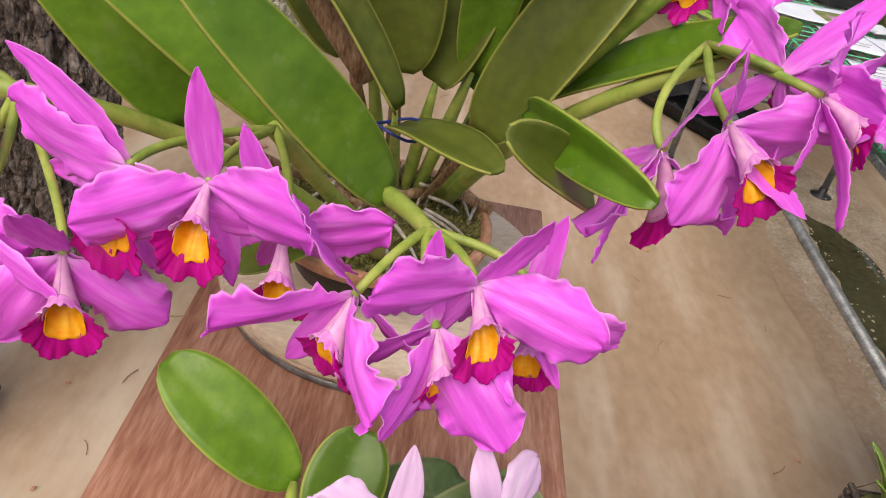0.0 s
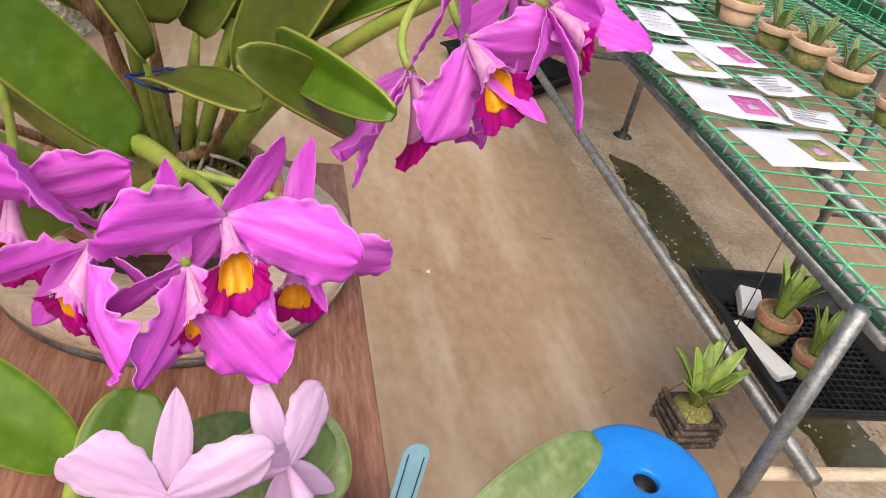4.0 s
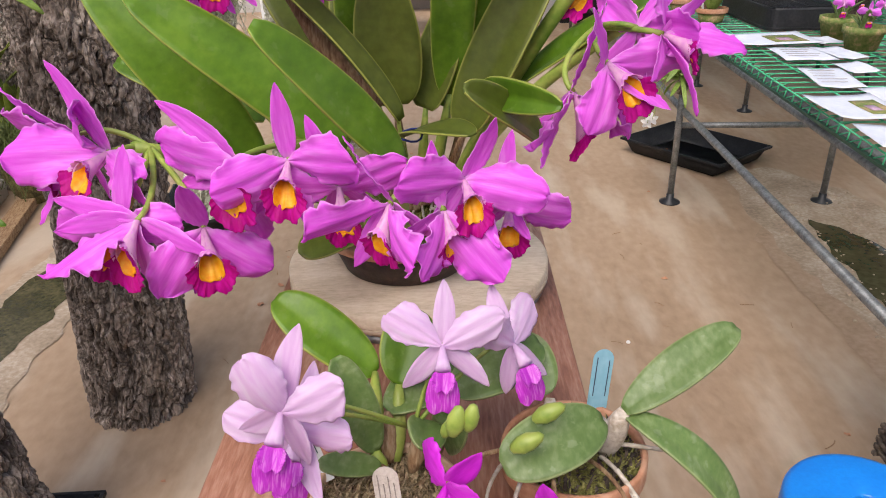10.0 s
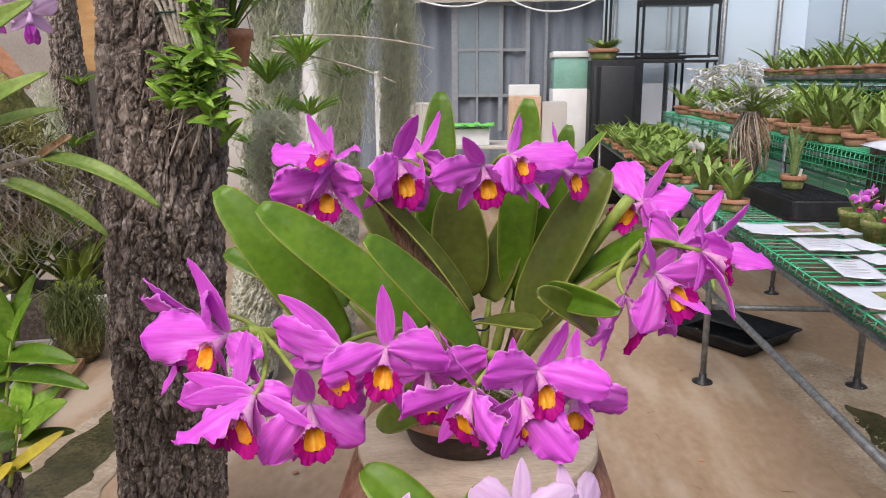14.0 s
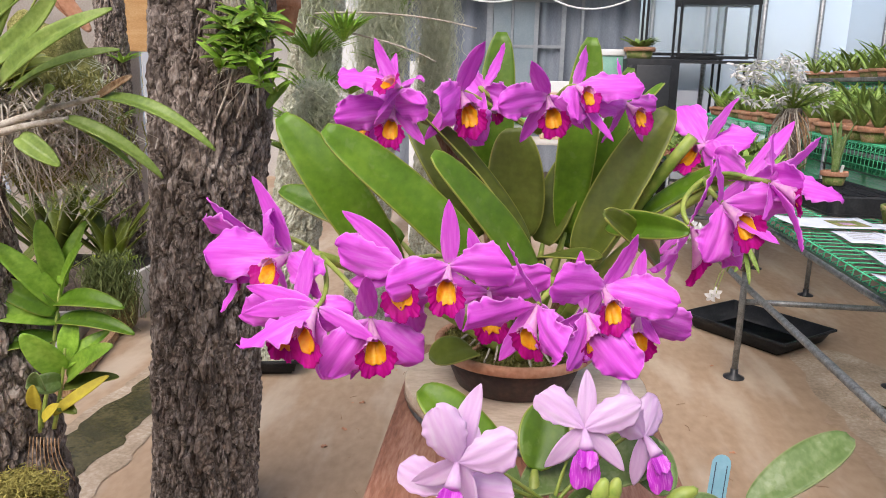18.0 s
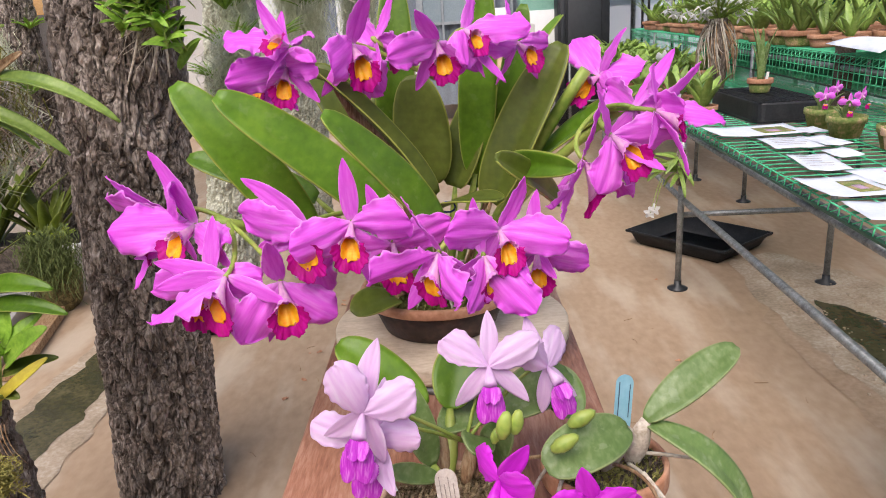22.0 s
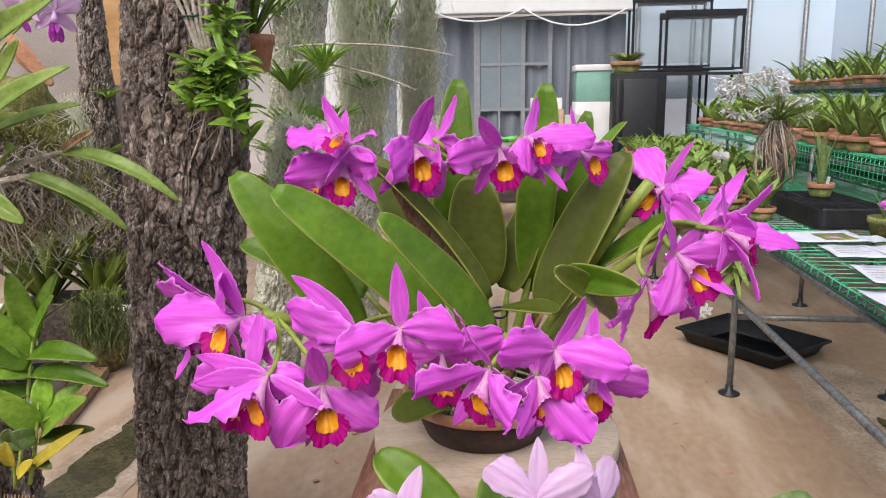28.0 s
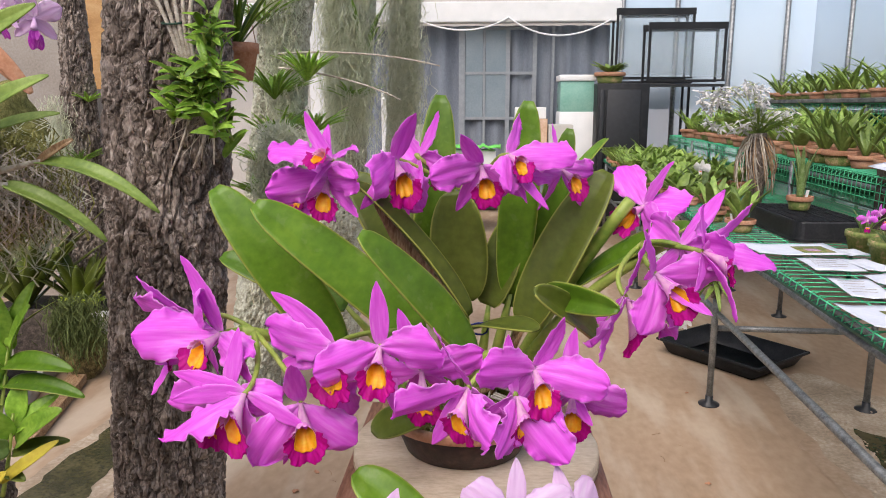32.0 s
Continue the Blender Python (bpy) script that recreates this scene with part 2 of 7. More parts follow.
M["black"] = material("black plastic", ((0.008, 0.009, 0.010), (0.014, 0.015, 0.017), (0.026, 0.026, 0.028)), 12, 90, 0.5, 0.2, 200, spec=0.3)
M["wire"] = material("green plastic wire", ((0.045, 0.40, 0.18), (0.075, 0.50, 0.25), (0.13, 0.60, 0.34)), 25, 120, 0.4, 0.1)
M["wire_dark"] = material("dark green edge", ((0.012, 0.045, 0.028), (0.02, 0.075, 0.045)), 25, 120, 0.5, 0.1)
M["paper"] = material("printed paper", ((0.60, 0.64, 0.72), (0.70, 0.73, 0.79)), 12, 60, 0.85, 0.2, 20)
M["white"] = material("white paint", ((0.70, 0.71, 0.70), (0.80, 0.80, 0.79)), 6, 80, 0.6, 0.1)
M["blue"] = material("blue plastic", ((0.005, 0.20, 0.72), (0.008, 0.25, 0.80)), 15, 120, 0.35, 0.1)
M["tie_blue"] = material("dark blue wire", ((0.008, 0.02, 0.16), (0.015, 0.035, 0.24)), 40, 150, 0.5, 0)
M["tag_blue"] = material("pale blue label", ((0.20, 0.42, 0.52), (0.28, 0.50, 0.60)), 40, 150, 0.5, 0.1)
M["ink"] = material("ink", ((0.02, 0.03, 0.06), (0.04, 0.05, 0.09)), 40, 150, 0.6, 0)
M["pink_ink"] = material("pink print", ((0.5, 0.03, 0.25), (0.7, 0.2, 0.5)), 60, 150, 0.6, 0)
M["faded_print"] = material("faded pink print", ((0.34, 0.20, 0.30), (0.50, 0.30, 0.44), (0.62, 0.48, 0.58)), 60, 200, 0.6, 0)
M["ochre"] = material("ochre painted board", ((0.38, 0.20, 0.07), (0.48, 0.27, 0.10), (0.56, 0.35, 0.16)), 5, 60, 0.7, 0.3, 60, (1, 1, 4))
M["grass"] = material("dark grassy leaf", ((0.05, 0.07, 0.015), (0.10, 0.13, 0.03), (0.17, 0.20, 0.06)), 30, 120, 0.8, 0.2)
M["moss_hang"] = material("hanging grey moss", ((0.46, 0.48, 0.32), (0.62, 0.64, 0.48), (0.78, 0.78, 0.66)), 30, 150, 0.95, 0.3, vary=0.1, translucent=0.4)
M["curtain"] = material("grey shade cloth", ((0.13, 0.15, 0.185), (0.19, 0.215, 0.255), (0.26, 0.29, 0.33)), 1.2, 60, 0.9, 0.2, 300, (5, 1, 0.6))
M["wall"] = material("plaster wall", ((0.42, 0.39, 0.36), (0.52, 0.49, 0.45), (0.58, 0.55, 0.51)), 1.5, 60, 0.9, 0.2, 90)
M["tank"] = material("green water tank", ((0.20, 0.42, 0.33), (0.30, 0.52, 0.43)), 4, 60, 0.2, 0)
M["tag_beige"] = material("weathered beige plastic", ((0.44, 0.38, 0.33), (0.56, 0.49, 0.43), (0.64, 0.58, 0.52)), 60, 300, 0.6, 0.2)
M["pencil"] = material("faded pencil", ((0.24, 0.20, 0.18), (0.36, 0.31, 0.28)), 900, 1500, 0.8, 0)
M["straw"] = material("dry straw moss", ((0.16, 0.105, 0.055), (0.34, 0.25, 0.14), (0.52, 0.42, 0.27)), 140, 500, 0.95, 0.4)
M["white_petal"] = material("white petal", ((0.80, 0.79, 0.78), (0.90, 0.89, 0.88)), 40, 150, 0.5, 0.2, translucent=0.45)

for name, colour, start, amount in (("leaf", (0.38, 0.42, 0.08), 0.93, 0.8), ("leaf_dark", (0.36, 0.38, 0.08), 0.93, 0.8), ("leaf_light", (0.34, 0.40, 0.17), 0.92, 0.7), ("petal", (0.93, 0.52, 0.92), 0.92, 0.55)):
    rimmed(M[name], colour, start, amount)


def floor_material():
    """Tan concrete with pale sweeping stains, dark damp spots and fine grain."""
    m = material("concrete floor", ((0.31, 0.213, 0.135), (0.375, 0.263, 0.172), (0.43, 0.314, 0.212)), 1.3, 26, 0.6, 0.25, 60, (1, 0.55, 1), spec=0.35)
    n, l = m.node_tree.nodes, m.node_tree.links
    b = n["Principled BSDF"]
    old = b.inputs["Base Color"].links[0].from_socket
    tc, mp, st = n.new("ShaderNodeTexCoord"), n.new("ShaderNodeMapping"), n.new("ShaderNodeTexNoise")
    l.new(tc.outputs["Object"], mp.inputs["Vector"])
    mp.inputs["Scale"].default_value, mp.inputs["Rotation"].default_value = (3.2, 0.7, 1), (0, 0, radians(-9))
    l.new(mp.outputs["Vector"], st.inputs["Vector"])
    st.inputs["Scale"].default_value, st.inputs["Detail"].default_value = 1.4, 5
    rp = n.new("ShaderNodeValToRGB")
    rp.color_ramp.elements[0].position, rp.color_ramp.elements[1].position = 0.50, 0.68
    l.new(st.outputs["Fac"], rp.inputs["Fac"])
    mx = n.new("ShaderNodeMix")
    mx.data_type = "RGBA"
    sc = n.new("ShaderNodeMath")
    sc.operation = "MULTIPLY"
    sc.inputs[1].default_value = 0.6
    l.new(rp.outputs["Color"], sc.inputs[0])
    l.new(sc.outputs[0], mx.inputs["Factor"])
    l.new(old, mx.inputs["A"])
    mx.inputs["B"].default_value = (0.56, 0.48, 0.38, 1)
    l.new(mx.outputs["Result"], b.inputs["Base Color"])
    return m


spotted(M["leaf"], (0.22, 0.32, 0.10), 60, 0.28)
spotted(M["leaf_light"], (0.34, 0.41, 0.24), 75, 0.35)
M["floor"] = floor_material()


def bark_material():
    m = material("tree bark", ((0.06, 0.044, 0.034), (0.22, 0.172, 0.14), (0.52, 0.445, 0.385)), 20, 100, 0.9, 0.9, 60, (1, 1, 0.6), step=0.0012)
    n, l = m.node_tree.nodes, m.node_tree.links
    b = n["Principled BSDF"]
    at, mx = n.new("ShaderNodeAttribute"), n.new("ShaderNodeMix")
    at.attribute_name, mx.data_type = "fissure", "RGBA"
    l.new(at.outputs["Fac"], mx.inputs["Factor"])
    l.new(b.inputs["Base Color"].links[0].from_socket, mx.inputs["A"])
    mx.inputs["B"].default_value = (0.045, 0.032, 0.024, 1)
    # pale worn plates
    tw, nw, mw, m3 = (n.new("ShaderNode" + k) for k in ("TexCoord", "TexNoise", "MapRange", "Mix"))
    l.new(tw.outputs["Object"], nw.inputs["Vector"])
    nw.inputs["Scale"].default_value, nw.inputs["Detail"].default_value = 11, 5
    l.new(nw.outputs["Fac"], mw.inputs["Value"])
    mw.inputs["From Min"].default_value, mw.inputs["From Max"].default_value, mw.inputs["To Max"].default_value = 0.52, 0.66, 0.6
    m3.data_type = "RGBA"
    l.new(mw.outputs["Result"], m3.inputs["Factor"])
    l.new(b.inputs["Base Color"].links[0].from_socket, m3.inputs["A"])
    m3.inputs["B"].default_value = (0.42, 0.35, 0.30, 1)
    l.new(m3.outputs["Result"], mx.inputs["A"])
    # fine dark cracks across the plates, and their relief
    tc, mp, no, ad, vo, mr, m2 = (n.new("ShaderNode" + k) for k in ("TexCoord", "Mapping", "TexNoise", "MixRGB", "TexVoronoi", "MapRange", "Mix"))
    mp.inputs["Scale"].default_value = (1, 1, 0.42)
    l.new(tc.outputs["Object"], mp.inputs["Vector"])
    l.new(mp.outputs["Vector"], no.inputs["Vector"])
    no.inputs["Scale"].default_value, no.inputs["Detail"].default_value = 22, 4
    ad.blend_type = "ADD"
    ad.inputs["Fac"].default_value = 0.09
    l.new(mp.outputs["Vector"], ad.inputs[1])
    l.new(no.outputs["Color"], ad.inputs[2])
    l.new(ad.outputs[0], vo.inputs["Vector"])
    vo.feature = "DISTANCE_TO_EDGE"
    vo.inputs["Scale"].default_value = 30
    l.new(vo.outputs["Distance"], mr.inputs["Value"])
    mr.inputs["From Min"].default_value, mr.inputs["From Max"].default_value, mr.inputs["To Min"].default_value, mr.inputs["To Max"].default_value = 0.0, 0.09, 0.6, 0.0
    m2.data_type = "RGBA"
    l.new(mr.outputs["Result"], m2.inputs["Factor"])
    l.new(mx.outputs["Result"], m2.inputs["A"])
    m2.inputs["B"].default_value = (0.05, 0.036, 0.027, 1)
    l.new(m2.outputs["Result"], b.inputs["Base Color"])
    bump = b.inputs["Normal"].links[0].from_node
    b2 = n.new("ShaderNodeBump")
    b2.invert = True
    b2.inputs["Strength"].default_value, b2.inputs["Distance"].default_value = 0.8, 0.006
    l.new(mr.outputs["Result"], b2.inputs["Height"])
    l.new(bump.outputs["Normal"], b2.inputs["Normal"])
    l.new(b2.outputs["Normal"], b.inputs["Normal"])
    return m


M["bark"] = bark_material()


def water_material():
    m = material("dark water", ((0.05, 0.042, 0.02), (0.10, 0.085, 0.045)), 4, 40, 0.03, 0.05, 12, step=0.0003)
    return m


M["water"] = water_material()


def pane_material(name, colour, clear):
    m = bpy.data.materials.new(name)
    m.use_nodes = True
    n, l = m.node_tree.nodes, m.node_tree.links
    tr, ms = n.new("ShaderNodeBsdfTransparent"), n.new("ShaderNodeMixShader")
    n["Principled BSDF"].inputs["Base Color"].default_value = (*colour, 1)
    n["Principled BSDF"].inputs["Roughness"].default_value = 0.25
    ms.inputs["Fac"].default_value = clear
    l.new(n["Principled BSDF"].outputs[0], ms.inputs[1])
    l.new(tr.outputs[0], ms.inputs[2])
    l.new(ms.outputs[0], n["Material Output"].inputs["Surface"])
    return m


M["pane"] = pane_material("roof film", (0.85, 0.9, 0.95), 0.75)
M["side_film"] = pane_material("side film", (0.72, 0.84, 0.95), 0.55)
M["frame"] = material("dull aluminium", ((0.22, 0.24, 0.26), (0.29, 0.31, 0.33)), 20, 90, 0.6, 0.1)
M["dull"] = material("dusty glass", ((0.19, 0.24, 0.27), (0.26, 0.31, 0.34)), 3, 60, 0.25, 0.05)
M["glass"] = pane_material("dull glass", (0.35, 0.42, 0.46), 0.82)


# ---- building blocks ----
def mesh_of(bm, name, mat, smooth=True):
    me = bpy.data.meshes.new(name)
    bm.normal_update()
    bm.to_mesh(me)
    bm.free()
    if smooth:
        me.polygons.foreach_set("use_smooth", [True] * len(me.polygons))
    if mat:
        me.materials.append(mat)
    return me


def part(name, bm, mat, parent=None, label="", m=None, smooth=True):
    """One bmesh (or mesh) as one object under its thing."""
    data = bm if isinstance(bm, bpy.types.Mesh) else mesh_of(bm, name, mat, smooth)
    ob = new(name, data)
    if parent:
        ob.parent = parent
    if m is not None:
        ob.matrix_basis = m
    if label:
        tagged(ob, label)
    return ob


def thing(name, label, category, at=(0, 0, 0), group="", kind="", m=None):
    ob = new(name)
    ob.matrix_basis = m if m is not None else Matrix.Translation(at)
    ob.empty_display_size = 0.05
    return tagged(ob, label, category, group, kind)


def solid(name, bm, mat, label, category, kind="", group="", m=None, smooth=False):
    ob = part(name, bm, mat, None, label, m, smooth)
    return tagged(ob, label, category, group, kind)


def box(bm, x0, x1, y0, y1, z0, z1, bevel=0.0, m=None):
    r = bmesh.ops.create_cube(bm, size=1.0)
    v = r["verts"]
    bmesh.ops.scale(bm, vec=(x1 - x0, y1 - y0, z1 - z0), verts=v)
    bmesh.ops.translate(bm, vec=((x0 + x1) / 2, (y0 + y1) / 2, (z0 + z1) / 2), verts=v)
    if m is not None:
        bmesh.ops.transform(bm, matrix=m, verts=v)
    if bevel:
        e = list({e for q in v for e in q.link_edges})
        bmesh.ops.bevel(bm, geom=e, offset=bevel, segments=2, affect="EDGES", profile=0.5)
    return bm


def boxed(*a, **k):
    return box(bmesh.new(), *a, **k)


def lathe(profile, n=32, bm=None, wobble=0.0):
    """Turns (radius, height) pairs round the z axis."""
    bm = bm or bmesh.new()
    rings = []
    for r, z in profile:
        if r < 1e-6:
            rings.append([bm.verts.new((0, 0, z))])
        else:
            rings.append([bm.verts.new((r * (1 + wobble * math.sin(3 * a + z * 40)) * math.cos(a), r * math.sin(a), z)) for a in (2 * math.pi * i / n for i in range(n))])
    for p, q in zip(rings, rings[1:]):
        for i in range(n):
            j = (i + 1) % n
            if len(p) == 1 and len(q) == 1:
                continue
            if len(p) == 1:
                bm.faces.new((p[0], q[j], q[i]))
            elif len(q) == 1:
                bm.faces.new((p[i], p[j], q[0]))
            else:
                bm.faces.new((p[i], p[j], q[j], q[i]))
    bmesh.ops.recalc_face_normals(bm, faces=bm.faces)
    return bm


def tube(points, radius, sides=6, bm=None, taper=1.0):
    """A round rod along points; taper is the last radius over the first."""
    bm = bm or bmesh.new()
    pts = [Vector(p) for p in points]
    rings, ref = [], Vector((0.31, 0.22, 0.93))
    for i, p in enumerate(pts):
        d = (pts[min(i + 1, len(pts) - 1)] - pts[max(i - 1, 0)]).normalized()
        a = d.cross(ref)
        if a.length < 0.1:
            a = d.cross(Vector((1, 0, 0)))
        a.normalize()
        b = d.cross(a)
        k = i / max(1, len(pts) - 1)
        r = (radius[i] if isinstance(radius, (list, tuple)) else radius * (1 + (taper - 1) * k))
        rings.append([bm.verts.new(p + (a * math.cos(t) + b * math.sin(t)) * r) for t in (2 * math.pi * s / sides for s in range(sides))])
    for p, q in zip(rings, rings[1:]):
        for s in range(sides):
            bm.faces.new((p[s], p[(s + 1) % sides], q[(s + 1) % sides], q[s]))
    bm.faces.new(list(reversed(rings[0])))
    bm.faces.new(rings[-1])
    return bm


def bend(a, b, c, n=8):
    a, b, c = Vector(a), Vector(b), Vector(c)
    return [a * (1 - t) ** 2 + b * (2 * t * (1 - t)) + c * t * t for t in (i / n for i in range(n + 1))]


def sheet(bm, grid, thick):
    """A thin closed shell over a grid of points."""
    nu, nv = len(grid), len(grid[0])
    rim = bm.verts.layers.float.get("rim") or bm.verts.layers.float.new("rim")
    top, low = [], []
    for i in range(nu):
        rt, rl = [], []
        for j in range(nv):
            du = grid[min(i + 1, nu - 1)][j] - grid[max(i - 1, 0)][j]
            dv = grid[i][min(j + 1, nv - 1)] - grid[i][max(j - 1, 0)]
            nn = dv.cross(du)
            nn = nn.normalized() if nn.length > 1e-12 else Vector((0, 0, 1))
            rt.append(bm.verts.new(grid[i][j] + nn * thick / 2))
            rl.append(bm.verts.new(grid[i][j] - nn * thick / 2))
            rt[-1][rim] = rl[-1][rim] = abs(2 * j / (nv - 1) - 1)
        top.append(rt)
        low.append(rl)
    for i in range(nu - 1):
        for j in range(nv - 1):
            bm.faces.new((top[i][j], top[i][j + 1], top[i + 1][j + 1], top[i + 1][j]))
            bm.faces.new((low[i][j], low[i + 1][j], low[i + 1][j + 1], low[i][j + 1]))
    for i in range(nu - 1):
        bm.faces.new((top[i][0], top[i + 1][0], low[i + 1][0], low[i][0]))
        bm.faces.new((top[i][-1], low[i][-1], low[i + 1][-1], top[i + 1][-1]))
    for j in range(nv - 1):
        bm.faces.new((top[0][j], low[0][j], low[0][j + 1], top[0][j + 1]))
        bm.faces.new((top[-1][j], top[-1][j + 1], low[-1][j + 1], low[-1][j]))
    return bm


def outline(u, a, b):
    u = min(max(u, 0.0), 1.0)
    peak = a / (a + b)
    return (u ** a * (1 - u) ** b) / (peak ** a * (1 - peak) ** b)


def blade(length, half, a, b, curl=0.0, cup=0.0, ruffle=0.0, waves=4.0, seed=0, nu=16, nv=9, thick=0.0007, neck=0.06, notch=0.0, twist=0.0, bow=0.0, frill=0.03):
    """A petal along +y, facing +z."""
    rnd = random.Random(seed)
    ph, ph2 = rnd.uniform(0, 6.28), rnd.uniform(0, 6.28)
    grid = []
    for i in range(nu + 1):
        u = i / nu
        w = half * max(outline(0.02 + 0.975 * u, a, b), neck)
        row = []
        for j in range(nv + 1):
            v = 2 * j / nv - 1
            side = 0.8 if v < 0 else 1.1
            edge = abs(v) ** 2.2
            z = curl * length * u * u + cup * w * abs(v) ** 1.5 + ruffle * half * (edge * math.sin(waves * 6.28 * u * side + ph + (0 if v < 0 else ph2)) + 0.55 * abs(v) ** 6 * math.sin(waves * 21.0 * u + ph2 * 2 + v))
            y = length * (u + notch * (u ** 3) * (abs(v) ** 1.0 - 0.55)) + 0.02 * length * edge * math.sin(waves * 19 * u + ph)
            x = w * v * (1 + frill * edge * math.sin(41 * u + ph2 + v)) + bow * length * u * u
            z += frill * half * abs(v) ** 5 * math.sin(57 * u + ph + 2 * v) - 0.05 * half * math.exp(-(v / 0.13) ** 2)
            an = twist * u
            row.append(Vector((x * math.cos(an) - z * math.sin(an), y, x * math.sin(an) + z * math.cos(an))))
        grid.append(row)
    return sheet(bmesh.new(), grid, thick)


def strap(base, tip, half, facing, arch=0.0, fold=0.25, a=0.35, b=0.42, nu=22, nv=8, thick=0.0022, bm=None, wave=0.0, seed=0):
    """A leaf from base to tip; facing: where its upper side looks; arch: how far its middle rises along facing."""
    base, tip, f = Vector(base), Vector(tip), Vector(facing).normalized()
    d = tip - base
    length = d.length
    f = (f - d * (f.dot(d) / d.length_squared)).normalized()
    mid = (base + tip) / 2 + f * arch * length
    spine = bend(base, mid + f * arch * length * 0.3, tip, nu)
    grid = []
    rnd = random.Random(seed)
    ph = rnd.uniform(0, 6)
    for i, p in enumerate(spine):
        u = i / nu
        t = (spine[min(i + 1, nu)] - spine[max(i - 1, 0)]).normalized()
        s = t.cross(f).normalized()
        up = s.cross(t)
        w = half * max(outline(0.015 + 0.975 * u, a, b), 0.10 if u < 0.5 else 0.04)
        row = []
        for j in range(nv + 1):
            v = 2 * j / nv - 1
            z = fold * w * (abs(v) ** 1.15) + wave * w * math.sin(7 * u + ph) * v - 0.05 * w * math.exp(-(v / 0.12) ** 2)
            row.append(p + s * (w * v) + up * z)
        grid.append(row)
    return sheet(bm or bmesh.new(), grid, thick)


# ---- the large structure ----
def ground():
    bm = bmesh.new()
    nx, ny = 70, 80
    vs = [[bm.verts.new((-6 + 12 * i / nx, -4 + 18 * j / ny, 0.0015 * noise.noise((i * 0.9, j * 0.9, 0)))) for j in range(ny + 1)] for i in range(nx + 1)]
    for i in range(nx):
        for j in range(ny):
            bm.faces.new((vs[i][j], vs[i + 1][j], vs[i + 1][j + 1], vs[i][j + 1]))
    solid("floor", bm, M["floor"], "tan concrete greenhouse floor with pale stains", "floor", "structure", smooth=True)


ground()
bm = bmesh.new()
bmesh.ops.create_grid(bm, x_segments=8, y_segments=8, size=400)
solid("ground", bm, M["wall"], "pale open ground outside the greenhouse", "ground", "structure", m=pose(0, 0, -0.03))


def walls():
    # back wall: a grey shade cloth over window frames, a white beam above
    solid("wall_back", boxed(-6, 1.86, 11.0, 11.12, 0, 3.6), M["wall"], "pale back wall of the greenhouse", "wall", "structure")
    bm = bmesh.new()
    n = 160
    rows = []
    for k in range(9):
        z = 0.25 + 2.45 * k / 8
        rows.append([bm.verts.new((-1.75 + 3.55 * i / n, 10.62 + 0.025 * math.sin(i * 0.55) + 0.02 * math.sin(i * 0.21 + k * 0.2), z)) for i in range(n + 1)])
    for p, q in zip(rows, rows[1:]):
        for i in range(n):
            bm.faces.new((p[i], p[i + 1], q[i + 1], q[i]))
    solid("curtain", bm, M["curtain"], "grey shade cloth hanging in loose folds before the windows", "curtain", "structure", smooth=True)
    w = thing("window_1", "aluminium window behind the grey shade cloth", "window", (0, 0, 0), kind="structure")
    for x, hw in ((-0.30, 0.045), (0.02, 0.016), (0.36, 0.03), (0.74, 0.03), (1.0, 0.02)):
        part("mullion", boxed(x - hw, x + hw, 10.53, 10.57, 0.9, 2.68), M["frame"], w, smooth=False)
    for z in (1.40, 2.04, 2.66):
        part("rail", boxed(-0.27, 0.76, 10.535, 10.568, z - 0.02, z + 0.02), M["frame"], w, smooth=False)
    for x0, x1 in ((-0.25, 0.0), (0.04, 0.33)):
        for z0, z1 in ((1.42, 2.02), (2.06, 2.64)):
            part("pane", boxed(x0, x1, 10.545, 10.553, z0, z1), M["dull"], w, smooth=False)
    solid("beam", boxed(-6, 1.9, 10.3, 10.55, 2.72, 3.0, 0.02), M["white"], "white painted beam over the back windows", "beam", "structure")
    # side walls: film between posts
    for name, x in (("wall_east", 4.6), ("wall_west", -5.0)):
        t = thing(name, "greenhouse side wall of pale plastic film on metal posts", "wall", (x, 0, 0), kind="structure")
        y = -4.0
        while y < 11:
            part("post", tube([(0, y, 0), (0, y, 3.4)], 0.03, 8), M["steel"], t)
            p = part("film", boxed(0.03, 0.036, y + 0.02, y + 1.48, 0.35, 3.4), M["side_film"], t, smooth=False)
            p.visible_shadow = False
            y += 1.5
        part("base_board", boxed(-0.02, 0.1, -4, 11, 0, 0.35), M["wall"], t, smooth=False)
    t = thing("wall_north", "pale film wall beside the back windows", "wall", (0, 10.5, 0), kind="structure")
    for x in (1.95, 2.7, 3.45, 4.2):
        part("post", tube([(x, 0, 0), (x, 0, 3.4)], 0.035, 8), M["steel"], t)
    p = part("film", boxed(1.9, 4.6, 0.05, 0.056, 0.2, 3.4), M["side_film"], t, smooth=False)
    p.visible_shadow = False
    solid("wall_south", boxed(-5, 4.6, -4.1, -4.0, 0, 3.4), M["wall"], "plain wall that closes the greenhouse", "wall", "structure")
    # roof
    r = thing("ceiling", "greenhouse roof of pale film on steel rafters", "roof", (0, 0, 3.4), kind="structure")
    bm = bmesh.new()
    for k in range(11):
        y = -4 + 1.5 * k
        tube([(-5, y, 0), (-0.2, y, 1.3), (4.6, y, 0)], 0.03, 6, bm)
    for k in range(9):
        x = -5 + 1.2 * k
        z = 1.3 * (1 - abs(x + 0.2) / 4.8)
        tube([(x, -4, z + 0.03), (x, 11, z + 0.03)], 0.02, 5, bm)
    part("rafters", bm, M["steel"], r)
    bm = bmesh.new()
